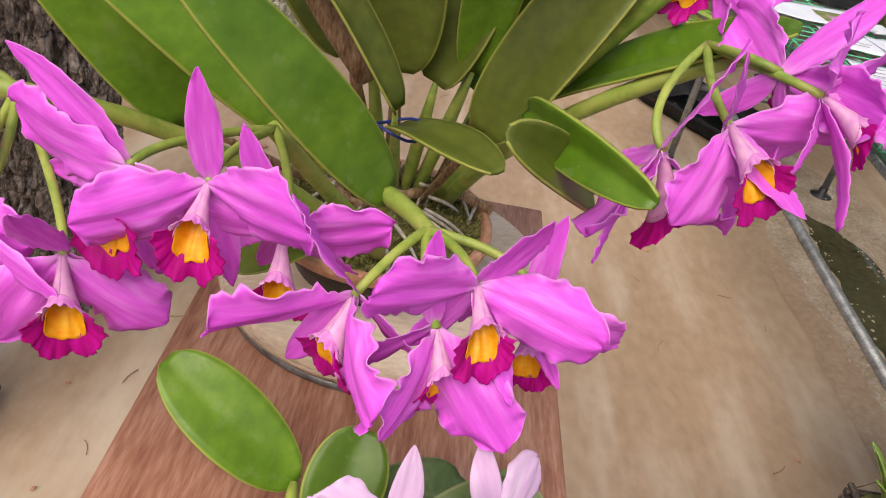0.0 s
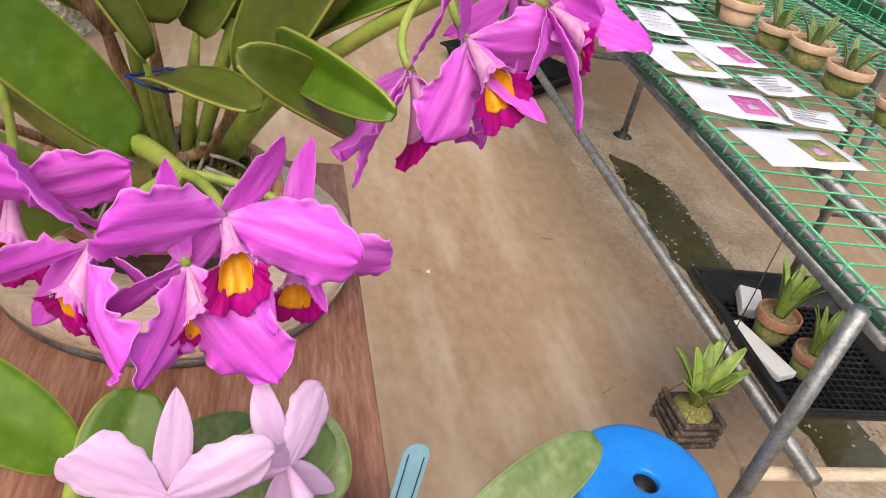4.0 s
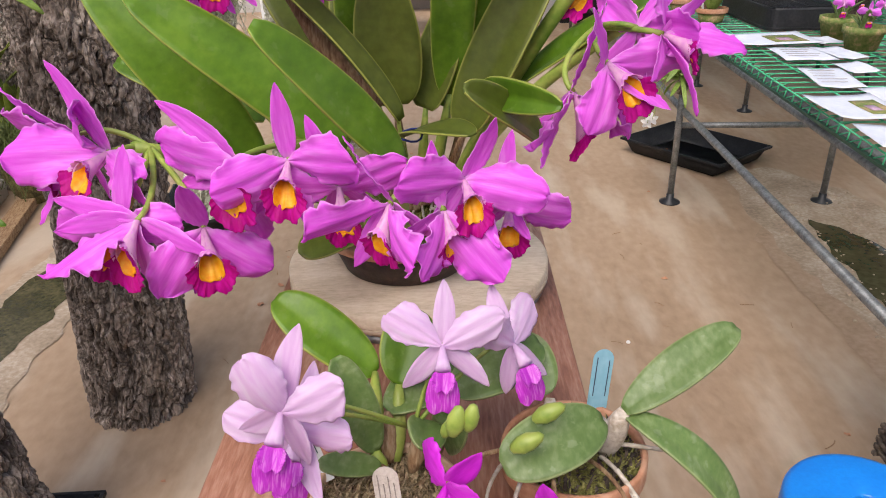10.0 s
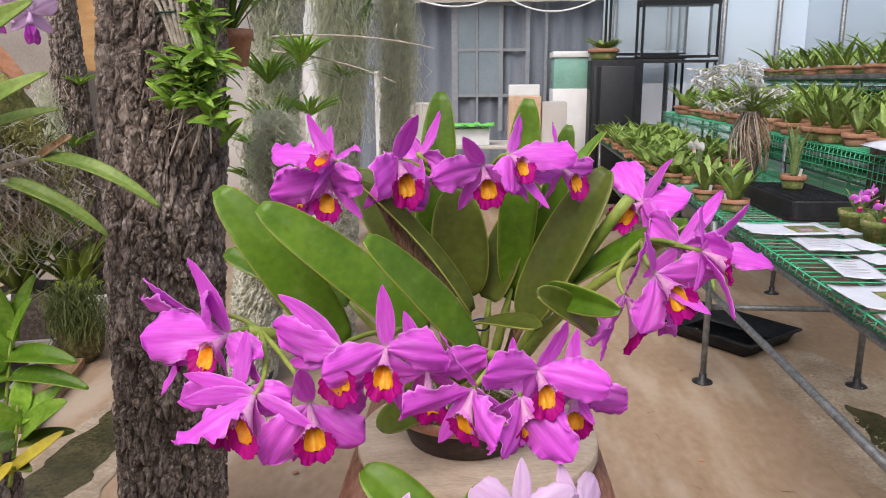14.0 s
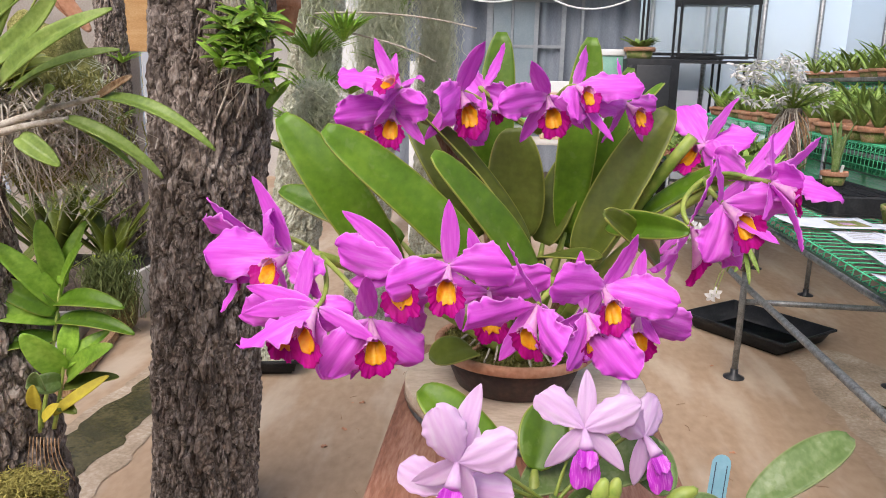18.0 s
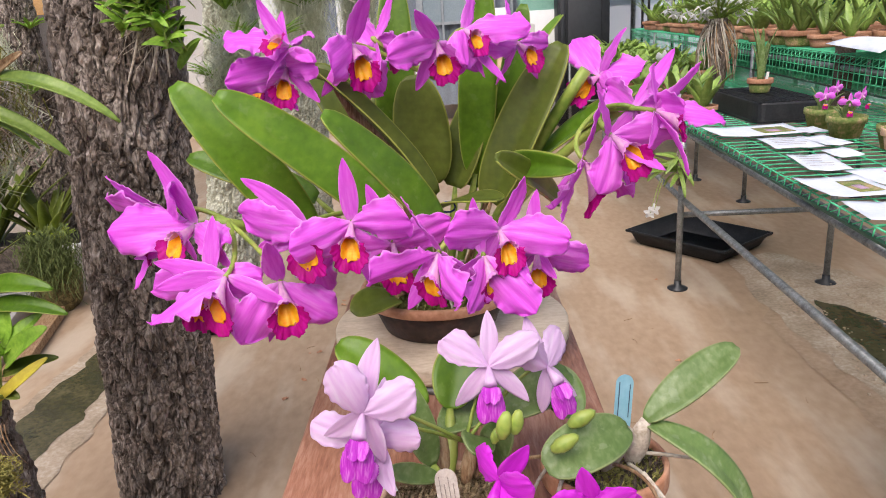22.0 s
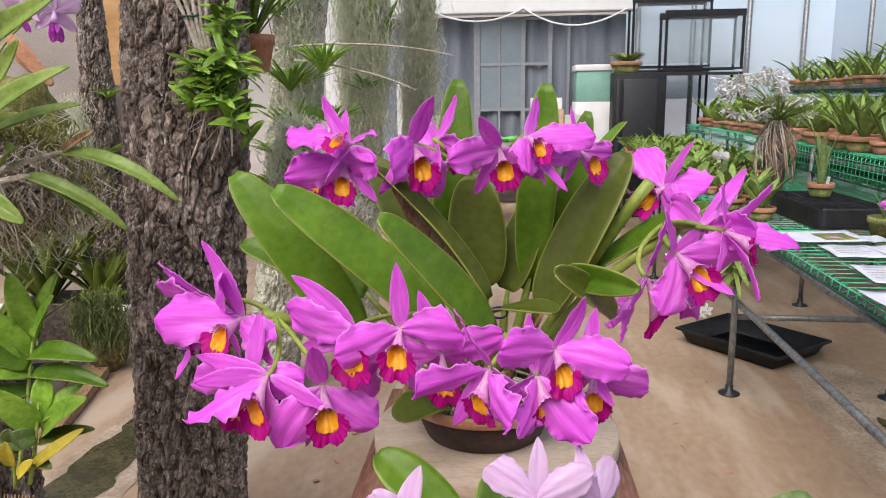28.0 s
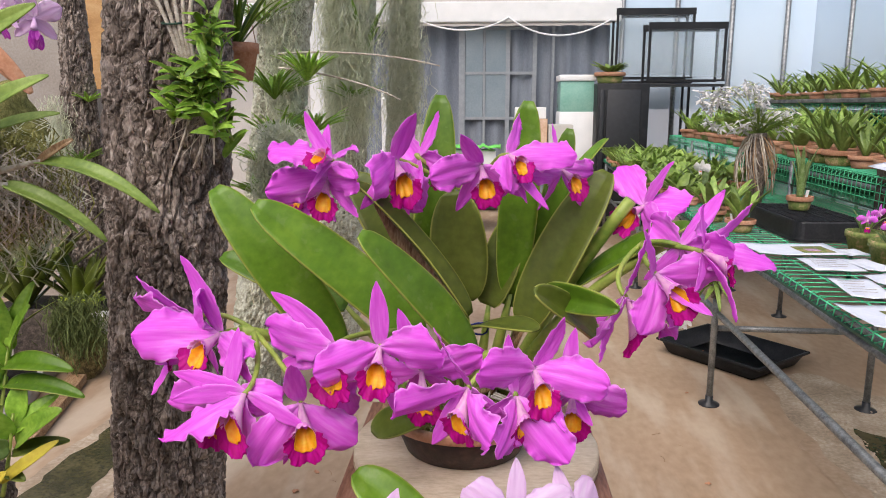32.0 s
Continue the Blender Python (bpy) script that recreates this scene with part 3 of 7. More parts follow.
    for x0, z0, x1, z1 in ((-5, 0.06, -0.2, 1.36), (-0.2, 1.36, 4.6, 0.06)):
        v = [bm.verts.new(q) for q in ((x0, -4, z0), (x1, -4, z1), (x1, 11, z1), (x0, 11, z0))]
        bm.faces.new(v)
    p = part("film", bm, M["pane"], r, smooth=False)
    p.visible_shadow = False


walls()


# ---- tree trunks ----
def bark_plate(seed):
    """One uneven flake of bark, upright, facing +z."""
    rnd = random.Random(seed)
    bm = bmesh.new()
    n = 13
    rings = []
    wob = [rnd.uniform(0.7, 1.2) for _ in range(n)]
    for k, z in ((1.0, -0.012), (1.0, -0.001), (0.92, 0.0028), (0.5, 0.0036)):
        rings.append([bm.verts.new((0.017 * k * wob[i] * math.cos(6.2832 * i / n), 0.034 * k * wob[i] * math.sin(6.2832 * i / n), z + (rnd.uniform(-0.0025, 0.0025) if z > 0.002 else 0))) for i in range(n)])
    for p, q in zip(rings, rings[1:]):
        for i in range(n):
            bm.faces.new((p[i], p[(i + 1) % n], q[(i + 1) % n], q[i]))
    bm.faces.new(rings[-1])
    return mesh_of(bm, "bark_plate", M["bark"], False)


M["lichen"] = material("lichen-grey bark", ((0.26, 0.25, 0.18), (0.47, 0.465, 0.36), (0.68, 0.68, 0.57)), 14, 90, 0.95, 0.9, 60, step=0.001)
PLATES = [bark_plate(s) for s in range(6)]


def trunk(name, label, foot, head, r0, r1, seed, rings=150, sides=90, rough=1.0, plates=0, mat="bark"):
    """A standing bark-covered log from foot to head, with deep furrowed plates."""
    foot, head = Vector(foot), Vector(head)
    d = head - foot
    vs, fs, fiss = [], [], []
    for i in range(rings + 1):
        u = i / rings
        c = foot + d * u + Vector((0.02 * math.sin(u * 5 + seed), 0.02 * math.cos(u * 4 + seed), 0)) * u
        r = r0 + (r1 - r0) * u
        h = u * d.length
        for j in range(sides):
            a = 2 * math.pi * j / sides
            p = Vector((math.cos(a), math.sin(a), 0))
            q = Vector((p.x * r * 9 + seed, p.y * r * 9, h * 4.2))
            w = q + noise.noise_vector(q * 2.0) * 0.26 + noise.noise_vector(q * 6.0) * 0.09
            cells = noise.voronoi(Vector((w.x * 3.7, w.y * 3.7, w.z * 1.75)))[0]
            crack = min((cells[1] - cells[0]) * 3.6 + 0.5 * max(noise.noise(q * 1.6), 0), 1.0)
            rr = r * (1 + 0.05 * noise.noise(q * 0.25)) + rough * (0.019 * (crack - 0.7) + 0.009 * noise.noise(Vector((q.x * 2.6, q.y * 2.6, q.z * 1.5))) + 0.006 * noise.noise(q * 8) + 0.004 * noise.noise(q * 17))
            vs.append(c + p * rr)
            fiss.append(min(max(1.0 - 2.3 * crack, 0.0), 0.92))
    for i in range(rings):
        for j in range(sides):
            k = (j + 1) % sides
            fs.append((i * sides + j, i * sides + k, (i + 1) * sides + k, (i + 1) * sides + j))
    fs.append(tuple(range(sides - 1, -1, -1)))
    fs.append(tuple(range(rings * sides, (rings + 1) * sides)))
    me = bpy.data.meshes.new(name)
    me.from_pydata([tuple(v) for v in vs], [], fs)
    me.attributes.new("fissure", "FLOAT", "POINT").data.foreach_set("value", fiss)
    me.materials.append(M[mat])
    ob = new(name, me)
    rnd = random.Random(int(seed))
    for k in range(plates):
        u, a = rnd.uniform(0.02, 0.75), rnd.uniform(math.pi, 2 * math.pi + 0.6)
        c = foot + d * u + Vector((0.02 * math.sin(u * 5 + seed), 0.02 * math.cos(u * 4 + seed), 0)) * u
        p = Vector((math.cos(a), math.sin(a), 0))
        side = Vector((0, 0, 1)).cross(p)
        m = Matrix((side, Vector((0, 0, 1)), p)).transposed().to_4x4()
        s = rnd.uniform(0.55, 1.25)
        part("bark_plate", PLATES[k % 6], None, ob, m=Matrix.Translation(c + p * (r0 + (r1 - r0) * u - 0.001)) @ m @ Matrix.Rotation(rnd.uniform(-0.35, 0.35), 4, "Z") @ Matrix.Rotation(rnd.uniform(-0.12, 0.12), 4, "Y") @ Matrix.Diagonal((s * rnd.uniform(0.7, 1.2), s, 1, 1)))
    return tagged(ob, label, "tree trunk", "standing logs")


trunk("tree_trunk", "thick upright log with deeply furrowed grey-brown bark on the floor", (-0.955, 1.84, 0.0), (-0.80, 1.92, 2.9), 0.165, 0.178, 3.0, 560, 230, plates=280)
trunk("tree_trunk", "leaning bark-covered log standing in a black plastic tray", (-1.02, 1.12, 0.012), (-1.50, 1.20, 2.7), 0.148, 0.13, 11.0, 420, 170, plates=160)
trunk("tree_trunk", "slim bark-covered log further back", (-2.694, 4.6, 0.0), (-2.694, 4.6, 2.9), 0.185, 0.045, 23.0, 260, 100, plates=90)
trunk("tree_trunk", "bark-covered log hung with grey moss in a black tray", (-1.18, 3.4, 0.02), (-0.80, 3.4, 2.9), 0.135, 0.12, 31.0, 260, 100, mat="lichen")
trunk("tree_trunk", "bark-covered log hung with grey moss", (-0.86, 4.1, 0.0), (-0.66, 4.1, 2.9), 0.13, 0.12, 47.0, 240, 90, mat="lichen")
trunk("tree_trunk", "slim bark-covered log with hanging grey moss far back", (-0.56, 4.6, 0.0), (-0.42, 4.6, 2.9), 0.09, 0.085, 53.0, 220, 70, mat="lichen")


def plastic_tray(x, y, w, l, h, z=0.0, turn=0.0, label="shallow black plastic tray", ribs=False):
    t = thing("plastic_tray", label, "tray", m=pose(x, y, z, 0, 0, turn))
    bm = bmesh.new()
    s = 0.86
    lo = [bm.verts.new((a * w / 2 * s, b * l / 2 * s, 0.004)) for a, b in ((-1, -1), (1, -1), (1, 1), (-1, 1))]
    hi = [bm.verts.new((a * w / 2, b * l / 2, h)) for a, b in ((-1, -1), (1, -1), (1, 1), (-1, 1))]
    bm.faces.new(lo)
    for i in range(4):
        bm.faces.new((lo[i], lo[(i + 1) % 4], hi[(i + 1) % 4], hi[i]))
    bmesh.ops.bevel(bm, geom=[e for e in bm.edges if not e.is_boundary], offset=0.012, segments=2, affect="EDGES")
    bmesh.ops.solidify(bm, geom=bm.faces[:], thickness=0.004)
    part("basin", bm, M["black"], t)
    rim = bmesh.new()
    q = 0.012
    for x0, x1, y0, y1 in ((-w / 2 - q, w / 2 + q, -l / 2 - q, -l / 2), (-w / 2 - q, w / 2 + q, l / 2, l / 2 + q), (-w / 2 - q, -w / 2, -l / 2, l / 2), (w / 2, w / 2 + q, -l / 2, l / 2)):
        box(rim, x0, x1, y0, y1, h - 0.012, h + 0.003, 0.002)
    part("rim", rim, M["black"], t)
    if ribs:
        n = int(l / 0.025)
        for k in range(1, n):
            y0 = -l * s / 2 + l * s * k / n
            part("rib", boxed(-w * s / 2, w * s / 2, y0 - 0.002, y0 + 0.002, 0.008, 0.014), M["black"], t, smooth=False)
        n = int(w / 0.025)
        for k in range(1, n):
            x0 = -w * s / 2 + w * s * k / n
            part("rib", boxed(x0 - 0.002, x0 + 0.002, -l * s / 2, l * s / 2, 0.009, 0.0135), M["black"], t, smooth=False)
    return t


plastic_tray(-1.08, 1.10, 0.42, 0.46, 0.06, 0.0, 3, "black plastic tray on the floor under a leaning log")
plastic_tray(-1.24, 3.42, 0.34, 0.56, 0.09, 0.0, 10, "black plastic tray on the floor under a mossy log")
plastic_tray(1.62, 4.22, 0.70, 0.52, 0.10, 0.0, -52, "empty shallow black plastic tray on the concrete floor")

# ---- the display table ----
def display_table():
    t = thing("display_table", "narrow red-brown wooden display table with worn varnish", "table", (0.06, 0.64, 0))
    part("tabletop", boxed(-0.202, 0.202, -0.38, 0.40, 0.983, 1.015, 0.003), M["wood"], t)
    part("front_rail", boxed(-0.185, 0.185, -0.372, -0.352, 0.90, 0.983, 0.002), M["wood"], t)
    part("back_rail", boxed(-0.185, 0.185, 0.372, 0.392, 0.90, 0.983, 0.002), M["wood"], t)
    for x in (-0.185, 0.167):
        part("side_rail", boxed(x, x + 0.018, -0.352, 0.372, 0.90, 0.983, 0.002), M["wood"], t)
    for x in (-0.165, 0.128):
        for y in (-0.35, 0.335):
            part("leg", boxed(x, x + 0.037, y, y + 0.037, 0, 0.90, 0.003), M["wood"], t)


display_table()


def disc():
    t = thing("turntable", "round pale plywood turntable on the table", "turntable", (0.060, 0.80, 1.015))
    part("swivel_ring", lathe([(0.0, 0), (0.184, 0), (0.187, 0.002), (0.187, 0.010), (0.172, 0.0115), (0.172, 0.014), (0.0, 0.014)], 72), M["steel"], t)
    part("top_disc", lathe([(0.0, 0.014), (0.188, 0.014), (0.191, 0.017), (0.191, 0.037), (0.188, 0.040), (0.0, 0.040)], 72), M["ply"], t)
    part("edge_band", lathe([(0.1905, 0.016), (0.1918, 0.016), (0.1918, 0.024), (0.1905, 0.024)], 72), M["ply_edge"], t)


disc()


def flower_pot(name, label, x, y, z, r, h, mat, lower=None, taper=0.78, rim=0.3, group="", turn=0.0, soil="moss", fill=0.82):
    """A clay pot with a thick rim; returns it."""
    t = thing(name, label, "flower pot", group=group, m=pose(x, y, z, 0, 0, turn))
    rb = r * taper
    zr = h * (1 - rim)
    rw = rb + (r * 0.93 - rb) * (1 - rim)
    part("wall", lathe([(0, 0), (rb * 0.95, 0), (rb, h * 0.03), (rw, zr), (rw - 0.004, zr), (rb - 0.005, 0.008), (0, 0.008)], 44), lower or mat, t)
    part("rim", lathe([(rw - 0.003, zr - 0.001), (r * 0.975, zr), (r, zr + 0.003), (r, h - 0.003), (r * 0.985, h), (r * 0.93, h), (r * 0.91, h - 0.004), (r * 0.89, zr)], 44), mat, t)
    bm = bmesh.new()
    n, k = 22, 30
    rr = r * 0.92
    rnd = random.Random(int(x * 1000) + 7)
    rows = [[bm.verts.new((0, 0, h * fill + r * 0.06))]]
    for i in range(1, n + 1):
        q = rr * i / n
        rows.append([bm.verts.new((q * math.cos(a), q * math.sin(a), h * fill + r * 0.06 * (1 - (i / n) ** 2) + (rnd.random() - 0.5) * r * 0.05)) for a in (6.2832 * j / k for j in range(k))])
    for j in range(k):
        bm.faces.new((rows[0][0], rows[1][j], rows[1][(j + 1) % k]))
    for p, q in zip(rows[1:], rows[2:]):
        for j in range(k):
            bm.faces.new((p[j], q[j], q[(j + 1) % k], p[(j + 1) % k]))
    part("planting_mix", bm, M[soil], t)
    return t


def moss_tufts(pot, r, z, count, mat, seed, long=0.008):
    """Short fibres that roughen a pot's planting mix, as one sheet."""
    rnd = random.Random(seed)
    vs, fs = [], []
    for _ in range(count):
        q, a = r * math.sqrt(rnd.random()), rnd.uniform(0, 6.283)
        p = Vector((q * math.cos(a), q * math.sin(a), z + rnd.uniform(-0.003, 0.002)))
        d = Vector((rnd.gauss(0, 1), rnd.gauss(0, 1), abs(rnd.gauss(0.5, 0.6)))).normalized() * long * rnd.uniform(0.5, 1.5)
        s = d.cross(Vector((0.3, 0.5, 0.8))).normalized() * long * 0.12
        k = len(vs)
        m = d * 0.5 + Vector((0, 0, long * 0.2))
        vs += [p - s, p + s, p + m + s, p + m - s, p + d]
        fs += [(k, k + 1, k + 2, k + 3), (k + 3, k + 2, k + 4)]
    me = bpy.data.meshes.new("moss_mat")
    me.from_pydata([tuple(v) for v in vs], [], fs)
    me.materials.append(mat)
    ob = part("moss_mat", me, None, pot)
    ob["kind"] = "stuff"
    return ob


main_pot = flower_pot("orchid_pot", "wide shallow clay pot, dark below its brown rim, on the turntable", 0.042, 0.790, 1.055, 0.126, 0.068, M["terracotta"], M["dark_clay"], 0.72, 0.22, fill=0.86)
moss_tufts(main_pot, 0.112, 0.064, 5200, M["moss"], 1)

# ---- flowers ----
class Kind:
    """The shared meshes of one kind of flower, in three variants."""

    def __init__(self, name, petal, lobe, throat, tube_mat, sizes, wavy=1.0):
        self.v = []
        for s in range(3):
            d = {}
            pl, ph, sl, sh, ll, lh = sizes
            d["petal"] = mesh_of(blade(pl, ph, 1.05 + 0.10 * s, 0.72 + 0.05 * s, (-0.30 - 0.12 * s) * wavy, -0.42 * wavy, 0.14 * wavy, 1.35 + 0.25 * s, 10 * s + 1, 40, 16, neck=0.10, bow=0.14 * wavy, frill=0.04 * wavy, twist=(0.35 - 0.3 * s) * wavy), name + "_petal", petal)
            d["petal_b"] = mesh_of(blade(pl * 0.97, ph * 1.05, 1.15, 0.74 - 0.06 * s, (-0.46 + 0.14 * s) * wavy, -0.30 * wavy, 0.15 * wavy, 1.5, 10 * s + 2, 40, 16, neck=0.10, bow=0.20 * wavy, frill=0.04 * wavy, twist=(-0.4 + 0.35 * s) * wavy), name + "_petal", petal)
            d["sepal"] = mesh_of(blade(sl, sh, 0.55, 0.85, -0.12 + 0.16 * s, 0.35, 0.05, 1.5, 10 * s + 3, 18, 7, twist=0.2 * (s - 1)), name + "_sepal", petal)
            d["sepal_low"] = mesh_of(blade(sl * 0.95, sh * 1.08, 0.55, 0.75, -0.2 * wavy, 0.25, 0.07 * wavy, 1.6, 10 * s + 4, 18, 7, twist=(0.3 + 0.45 * s) * wavy), name + "_sepal", petal)
            d["lobe"] = mesh_of(blade(ll, lh, 0.36, 0.24, -0.50 if wavy < 1 else -0.22, -0.34, 0.05, 1.6 if wavy == 1.0 else 0.8, 10 * s + 5, 44, 30, notch=0.26 if wavy == 1.0 else 0.10, neck=0.46, frill=0.035 if wavy == 1.0 else 0.012), name + "_lip", lobe)
            d["throat"] = mesh_of(blade(ll * (0.50 if wavy < 1 else 0.33), lh * (0.60 if wavy < 1 else 0.62), 0.26 if wavy < 1 else 0.42, 0.30, -0.21, 0.30, 0.03, 1.2, 10 * s + 6, 22, 20, notch=0.24, neck=0.45, frill=0.05), name + "_throat", throat)
            d["frill"] = mesh_of(blade(ll * (0.51 if wavy < 1 else 0.34), lh * (0.70 if wavy < 1 else 0.82), 0.24 if wavy < 1 else 0.36, 0.24, -0.215, 0.36, 0.07, 1.4, 10 * s + 7, 26, 22, notch=0.22, neck=0.50, frill=0.06), name + "_frill", M["frill"] if wavy == 1.0 else lobe)
            d["tube"] = self.pipe(ll, lh, tube_mat, name)
            self.v.append(d)

    @staticmethod
    def pipe(ll, lh, mat, name):
        pts = [(0, 0.001, 0.0), (0, -0.007, 0.008), (0, -0.016, 0.017), (0, -0.025, 0.0265)]
        k = lh / 0.022
        return mesh_of(tube([Vector(p) * k for p in pts], [0.0026 * k, 0.0052 * k, 0.0082 * k, 0.0108 * k], 14), name + "_tube", mat)




def trumpet(seed):
    """The lip of a large flower: a tube that opens into a yellow mouth over a frilled, notched lobe."""
    r = random.Random(seed)
    ph = [r.uniform(0, 6.283) for _ in range(8)]
    along, top = Vector((0, -0.75, 0.66)), Vector((0, 0.66, 0.75))

    def at(th, q, rad):
        return along * q + top * (0.15 * q) + (Vector((math.sin(th), 0, 0)) + top * math.cos(th)) * rad

    def bore(q):
        return 0.0024 + 0.0118 * (max(q, 0.0) / 0.044) ** 1.6

    def end(th):
        return 0.0270 + 0.0185 * (1 - math.cos(th)) / 2

    d = {}
    grid = [[at(6.2832 * j / 28, end(6.2832 * j / 28) * i / 12, bore(end(6.2832 * j / 28) * i / 12)) for j in range(29)] for i in range(13)]
    d["tube"] = mesh_of(sheet(bmesh.new(), grid, 0.0005), "lip_tube", M["tube"])
    grid = []
    for i in range(15):
        u, row = i / 14, []
        for j in range(31):
            f = -1.75 + 3.5 * j / 30
            q = 0.022 + (end(math.pi + f) + 0.0055 * math.cos(f) + 0.0009 * math.sin(7 * f + ph[0]) - 0.003 * math.exp(-(f / 0.2) ** 2) - 0.022) * u
            row.append(at(math.pi + f, q, bore(q) - 0.0012 - 0.0022 * math.exp(-(f / 0.16) ** 2) * u + 0.0006 * u * math.sin(5 * f + ph[1])))
        grid.append(row)
    d["throat"] = mesh_of(sheet(bmesh.new(), grid, 0.0005), "lip_throat", M["throat"])
    grid = []
    for i in range(19):
        u, row = i / 18, []
        for j in range(65):
            f = -2.0 + 4.0 * j / 64
            q0 = end(math.pi + f) - 0.003
            reach = 0.0250 * (0.42 + 0.58 * math.cos(f * 0.70) ** 2) * (1 - 0.30 * math.exp(-(f / 0.20) ** 2)) * (1 + 0.045 * math.sin(9 * f + ph[2]) + 0.035 * math.sin(31 * f + ph[3]))
            rad = bore(q0) + 0.0108 * u ** 1.4 + u * u * (0.0017 * math.sin(6.5 * f + ph[4]) + 0.0012 * u * math.sin(19 * f + ph[5]))
            row.append(at(math.pi + f, q0 + reach * u * (1 - 0.18 * u), rad))
        grid.append(row)
    d["lobe"] = mesh_of(sheet(bmesh.new(), grid, 0.0005), "lip_lobe", M["lobe"])
    grid = []
    for i in range(9):
        u, row = i / 8, []
        for j in range(37):
            f = -1.5 + 3.0 * j / 36
            q0 = end(f) - 0.004
            row.append(at(f, q0 + 0.0060 * u * (1 + 0.16 * math.sin(13 * f + ph[6])), bore(q0) + 0.0004 + 0.0046 * u ** 1.6 + 0.0012 * u * u * math.sin(15 * f + ph[7])))
        grid.append(row)
    d["frill"] = mesh_of(sheet(bmesh.new(), grid, 0.0004), "lip_frill", M["frill"])
    return d


LIPS = [trumpet(s) for s in range(5)]
PALE = Kind("pale", M["pale"], M["pale_lip"], M["pale_lip"], M["pale"], (0.053, 0.0220, 0.056, 0.0105, 0.030, 0.0145), 0.42)
DEEP = Kind("deep", M["deep"], M["deep"], M["pale_lip"], M["deep"], (0.050, 0.0145, 0.050, 0.0100, 0.028, 0.014), 0.35)
LIP = Vector((0, -0.036, 0.032))
PLIP = Vector((0, -0.033, 0.016))


def flower(plant, kind, at, yaw, pitch, roll=0.0, size=1.0, variant=0, by_lip=True, petals=(88, 272), low=(140, 220), lean=7.0, lip=LIP, lip_size=1.0, top=0.0, broad=1.0):
    """One orchid flower under its plant. at: the middle of its lip (or of the flower); yaw 0 looks to -y, 90 to +x."""
    y, p = radians(yaw), radians(pitch)
    f = Vector((math.sin(y) * math.cos(p), -math.cos(y) * math.cos(p), math.sin(p)))
    right = Vector((math.cos(y), math.sin(y), 0))
    up = f.cross(right)
    rot = Matrix((right, up, f)).transposed().to_4x4() @ Matrix.Rotation(radians(roll), 4, "Z")
    at = Vector(at)
    if by_lip:
        at = at - rot.to_3x3() @ (lip * size)
    m = Matrix.Translation(at) @ rot @ Matrix.Scale(size, 4)
    d = kind.v[variant % 3]
    head = part("flower", d["tube"], None, plant, m=plant.matrix_basis.inverted() @ m)

    def limb(name, key, turn, tilt, off=(0, 0, 0), k=1.0, flip=1, spin=0.0, w=1.0):
        part(name, d[key], None, head, m=Matrix.Translation(off) @ Matrix.Rotation(radians(-turn), 4, "Z") @ Matrix.Rotation(radians(tilt), 4, "X") @ Matrix.Rotation(radians(spin), 4, "Y") @ Matrix.Diagonal((flip * k * w, k, k, 1)))

    rnd = random.Random(int(at.x * 9973 + at.z * 7919) + variant)
    j = lambda a: rnd.uniform(-a, a)
    limb("sepal", "sepal", top + j(6), lean * 0.6 + j(8), (0, 0, -0.002))
    limb("sepal", "sepal_low", low[0] + j(14), lean * 0.3 + j(16), (0, 0, -0.003))
    limb("sepal", "sepal_low", low[1] + j(14), lean * 0.3 + j(16), (0, 0, -0.003), flip=-1)
    limb("petal", "petal", petals[0] + j(4), lean * 2.6 + j(13), (0, 0, 0.001), 1 + j(0.08), spin=3 + j(4), w=broad)
    limb("petal", "petal_b", petals[1] + j(4), lean * 2.6 + j(13), (0, 0, 0.001), 1 + j(0.08), flip=-1, spin=-3 + j(4), w=broad)
    k = lip_size * (0.95 if kind is PALE else 1.0)
    limb("lip", "lobe", 180 + j(5), 30, (0, lip.y * 0.66, lip.z * 0.90), k)
    limb("lip_frill", "frill", 180, 30, (0, lip.y * 0.60, lip.z * 0.90 + 0.0010), k)
    limb("throat", "throat", 180, 30, (0, lip.y * 0.64, lip.z * 0.90 + 0.0022), k)
    return head, at


def stalk(plant, name, pts, r, mat, taper=0.8, sides=8, label=""):
    inv = plant.matrix_basis.inverted()
    return part(name, tube([inv @ Vector(p) for p in pts], r, sides, taper=taper), mat, plant, label)


def leaf(plant, base, tip, half, facing, arch=0.05, fold=0.2, mat="leaf", a=0.35, b=0.42, wave=0.05, seed=0, label="", thick=0.0022):
    inv = plant.matrix_basis.inverted()
    r = inv.to_3x3()
    return part("leaf", strap(inv @ Vector(base), inv @ Vector(tip), half, r @ Vector(facing), arch, fold, a, b, wave=wave, seed=seed, thick=thick), M[mat], plant, label)


def pseudobulb(plant, a, b, r, mat="stem", swell=1.35):
    a, b = Vector(a), Vector(b)
    inv = plant.matrix_basis.inverted()
    pts = [inv @ (a + (b - a) * t) for t in (0, 0.12, 0.3, 0.55, 0.8, 1)]
    return part("pseudobulb", tube(pts, [r * 0.7, r, r * swell, r * swell, r, r * 0.6], 10), M[mat], plant)


cattleya = thing("orchid", "large orchid in full bloom, magenta-pink ruffled flowers with orange throats", "orchid", (0.042, 0.795, 1.11))
HUBS = {"left": (-0.215, 0.585, 1.298), "front": (0.092, 0.505, 1.292), "inner": (-0.030, 0.590, 1.300), "right": (0.272, 0.650, 1.402), "sheath": (0.240, 0.735, 1.420), "back": (0.06, 0.72, 1.45), "high": (-0.09, 0.70, 1.46)}


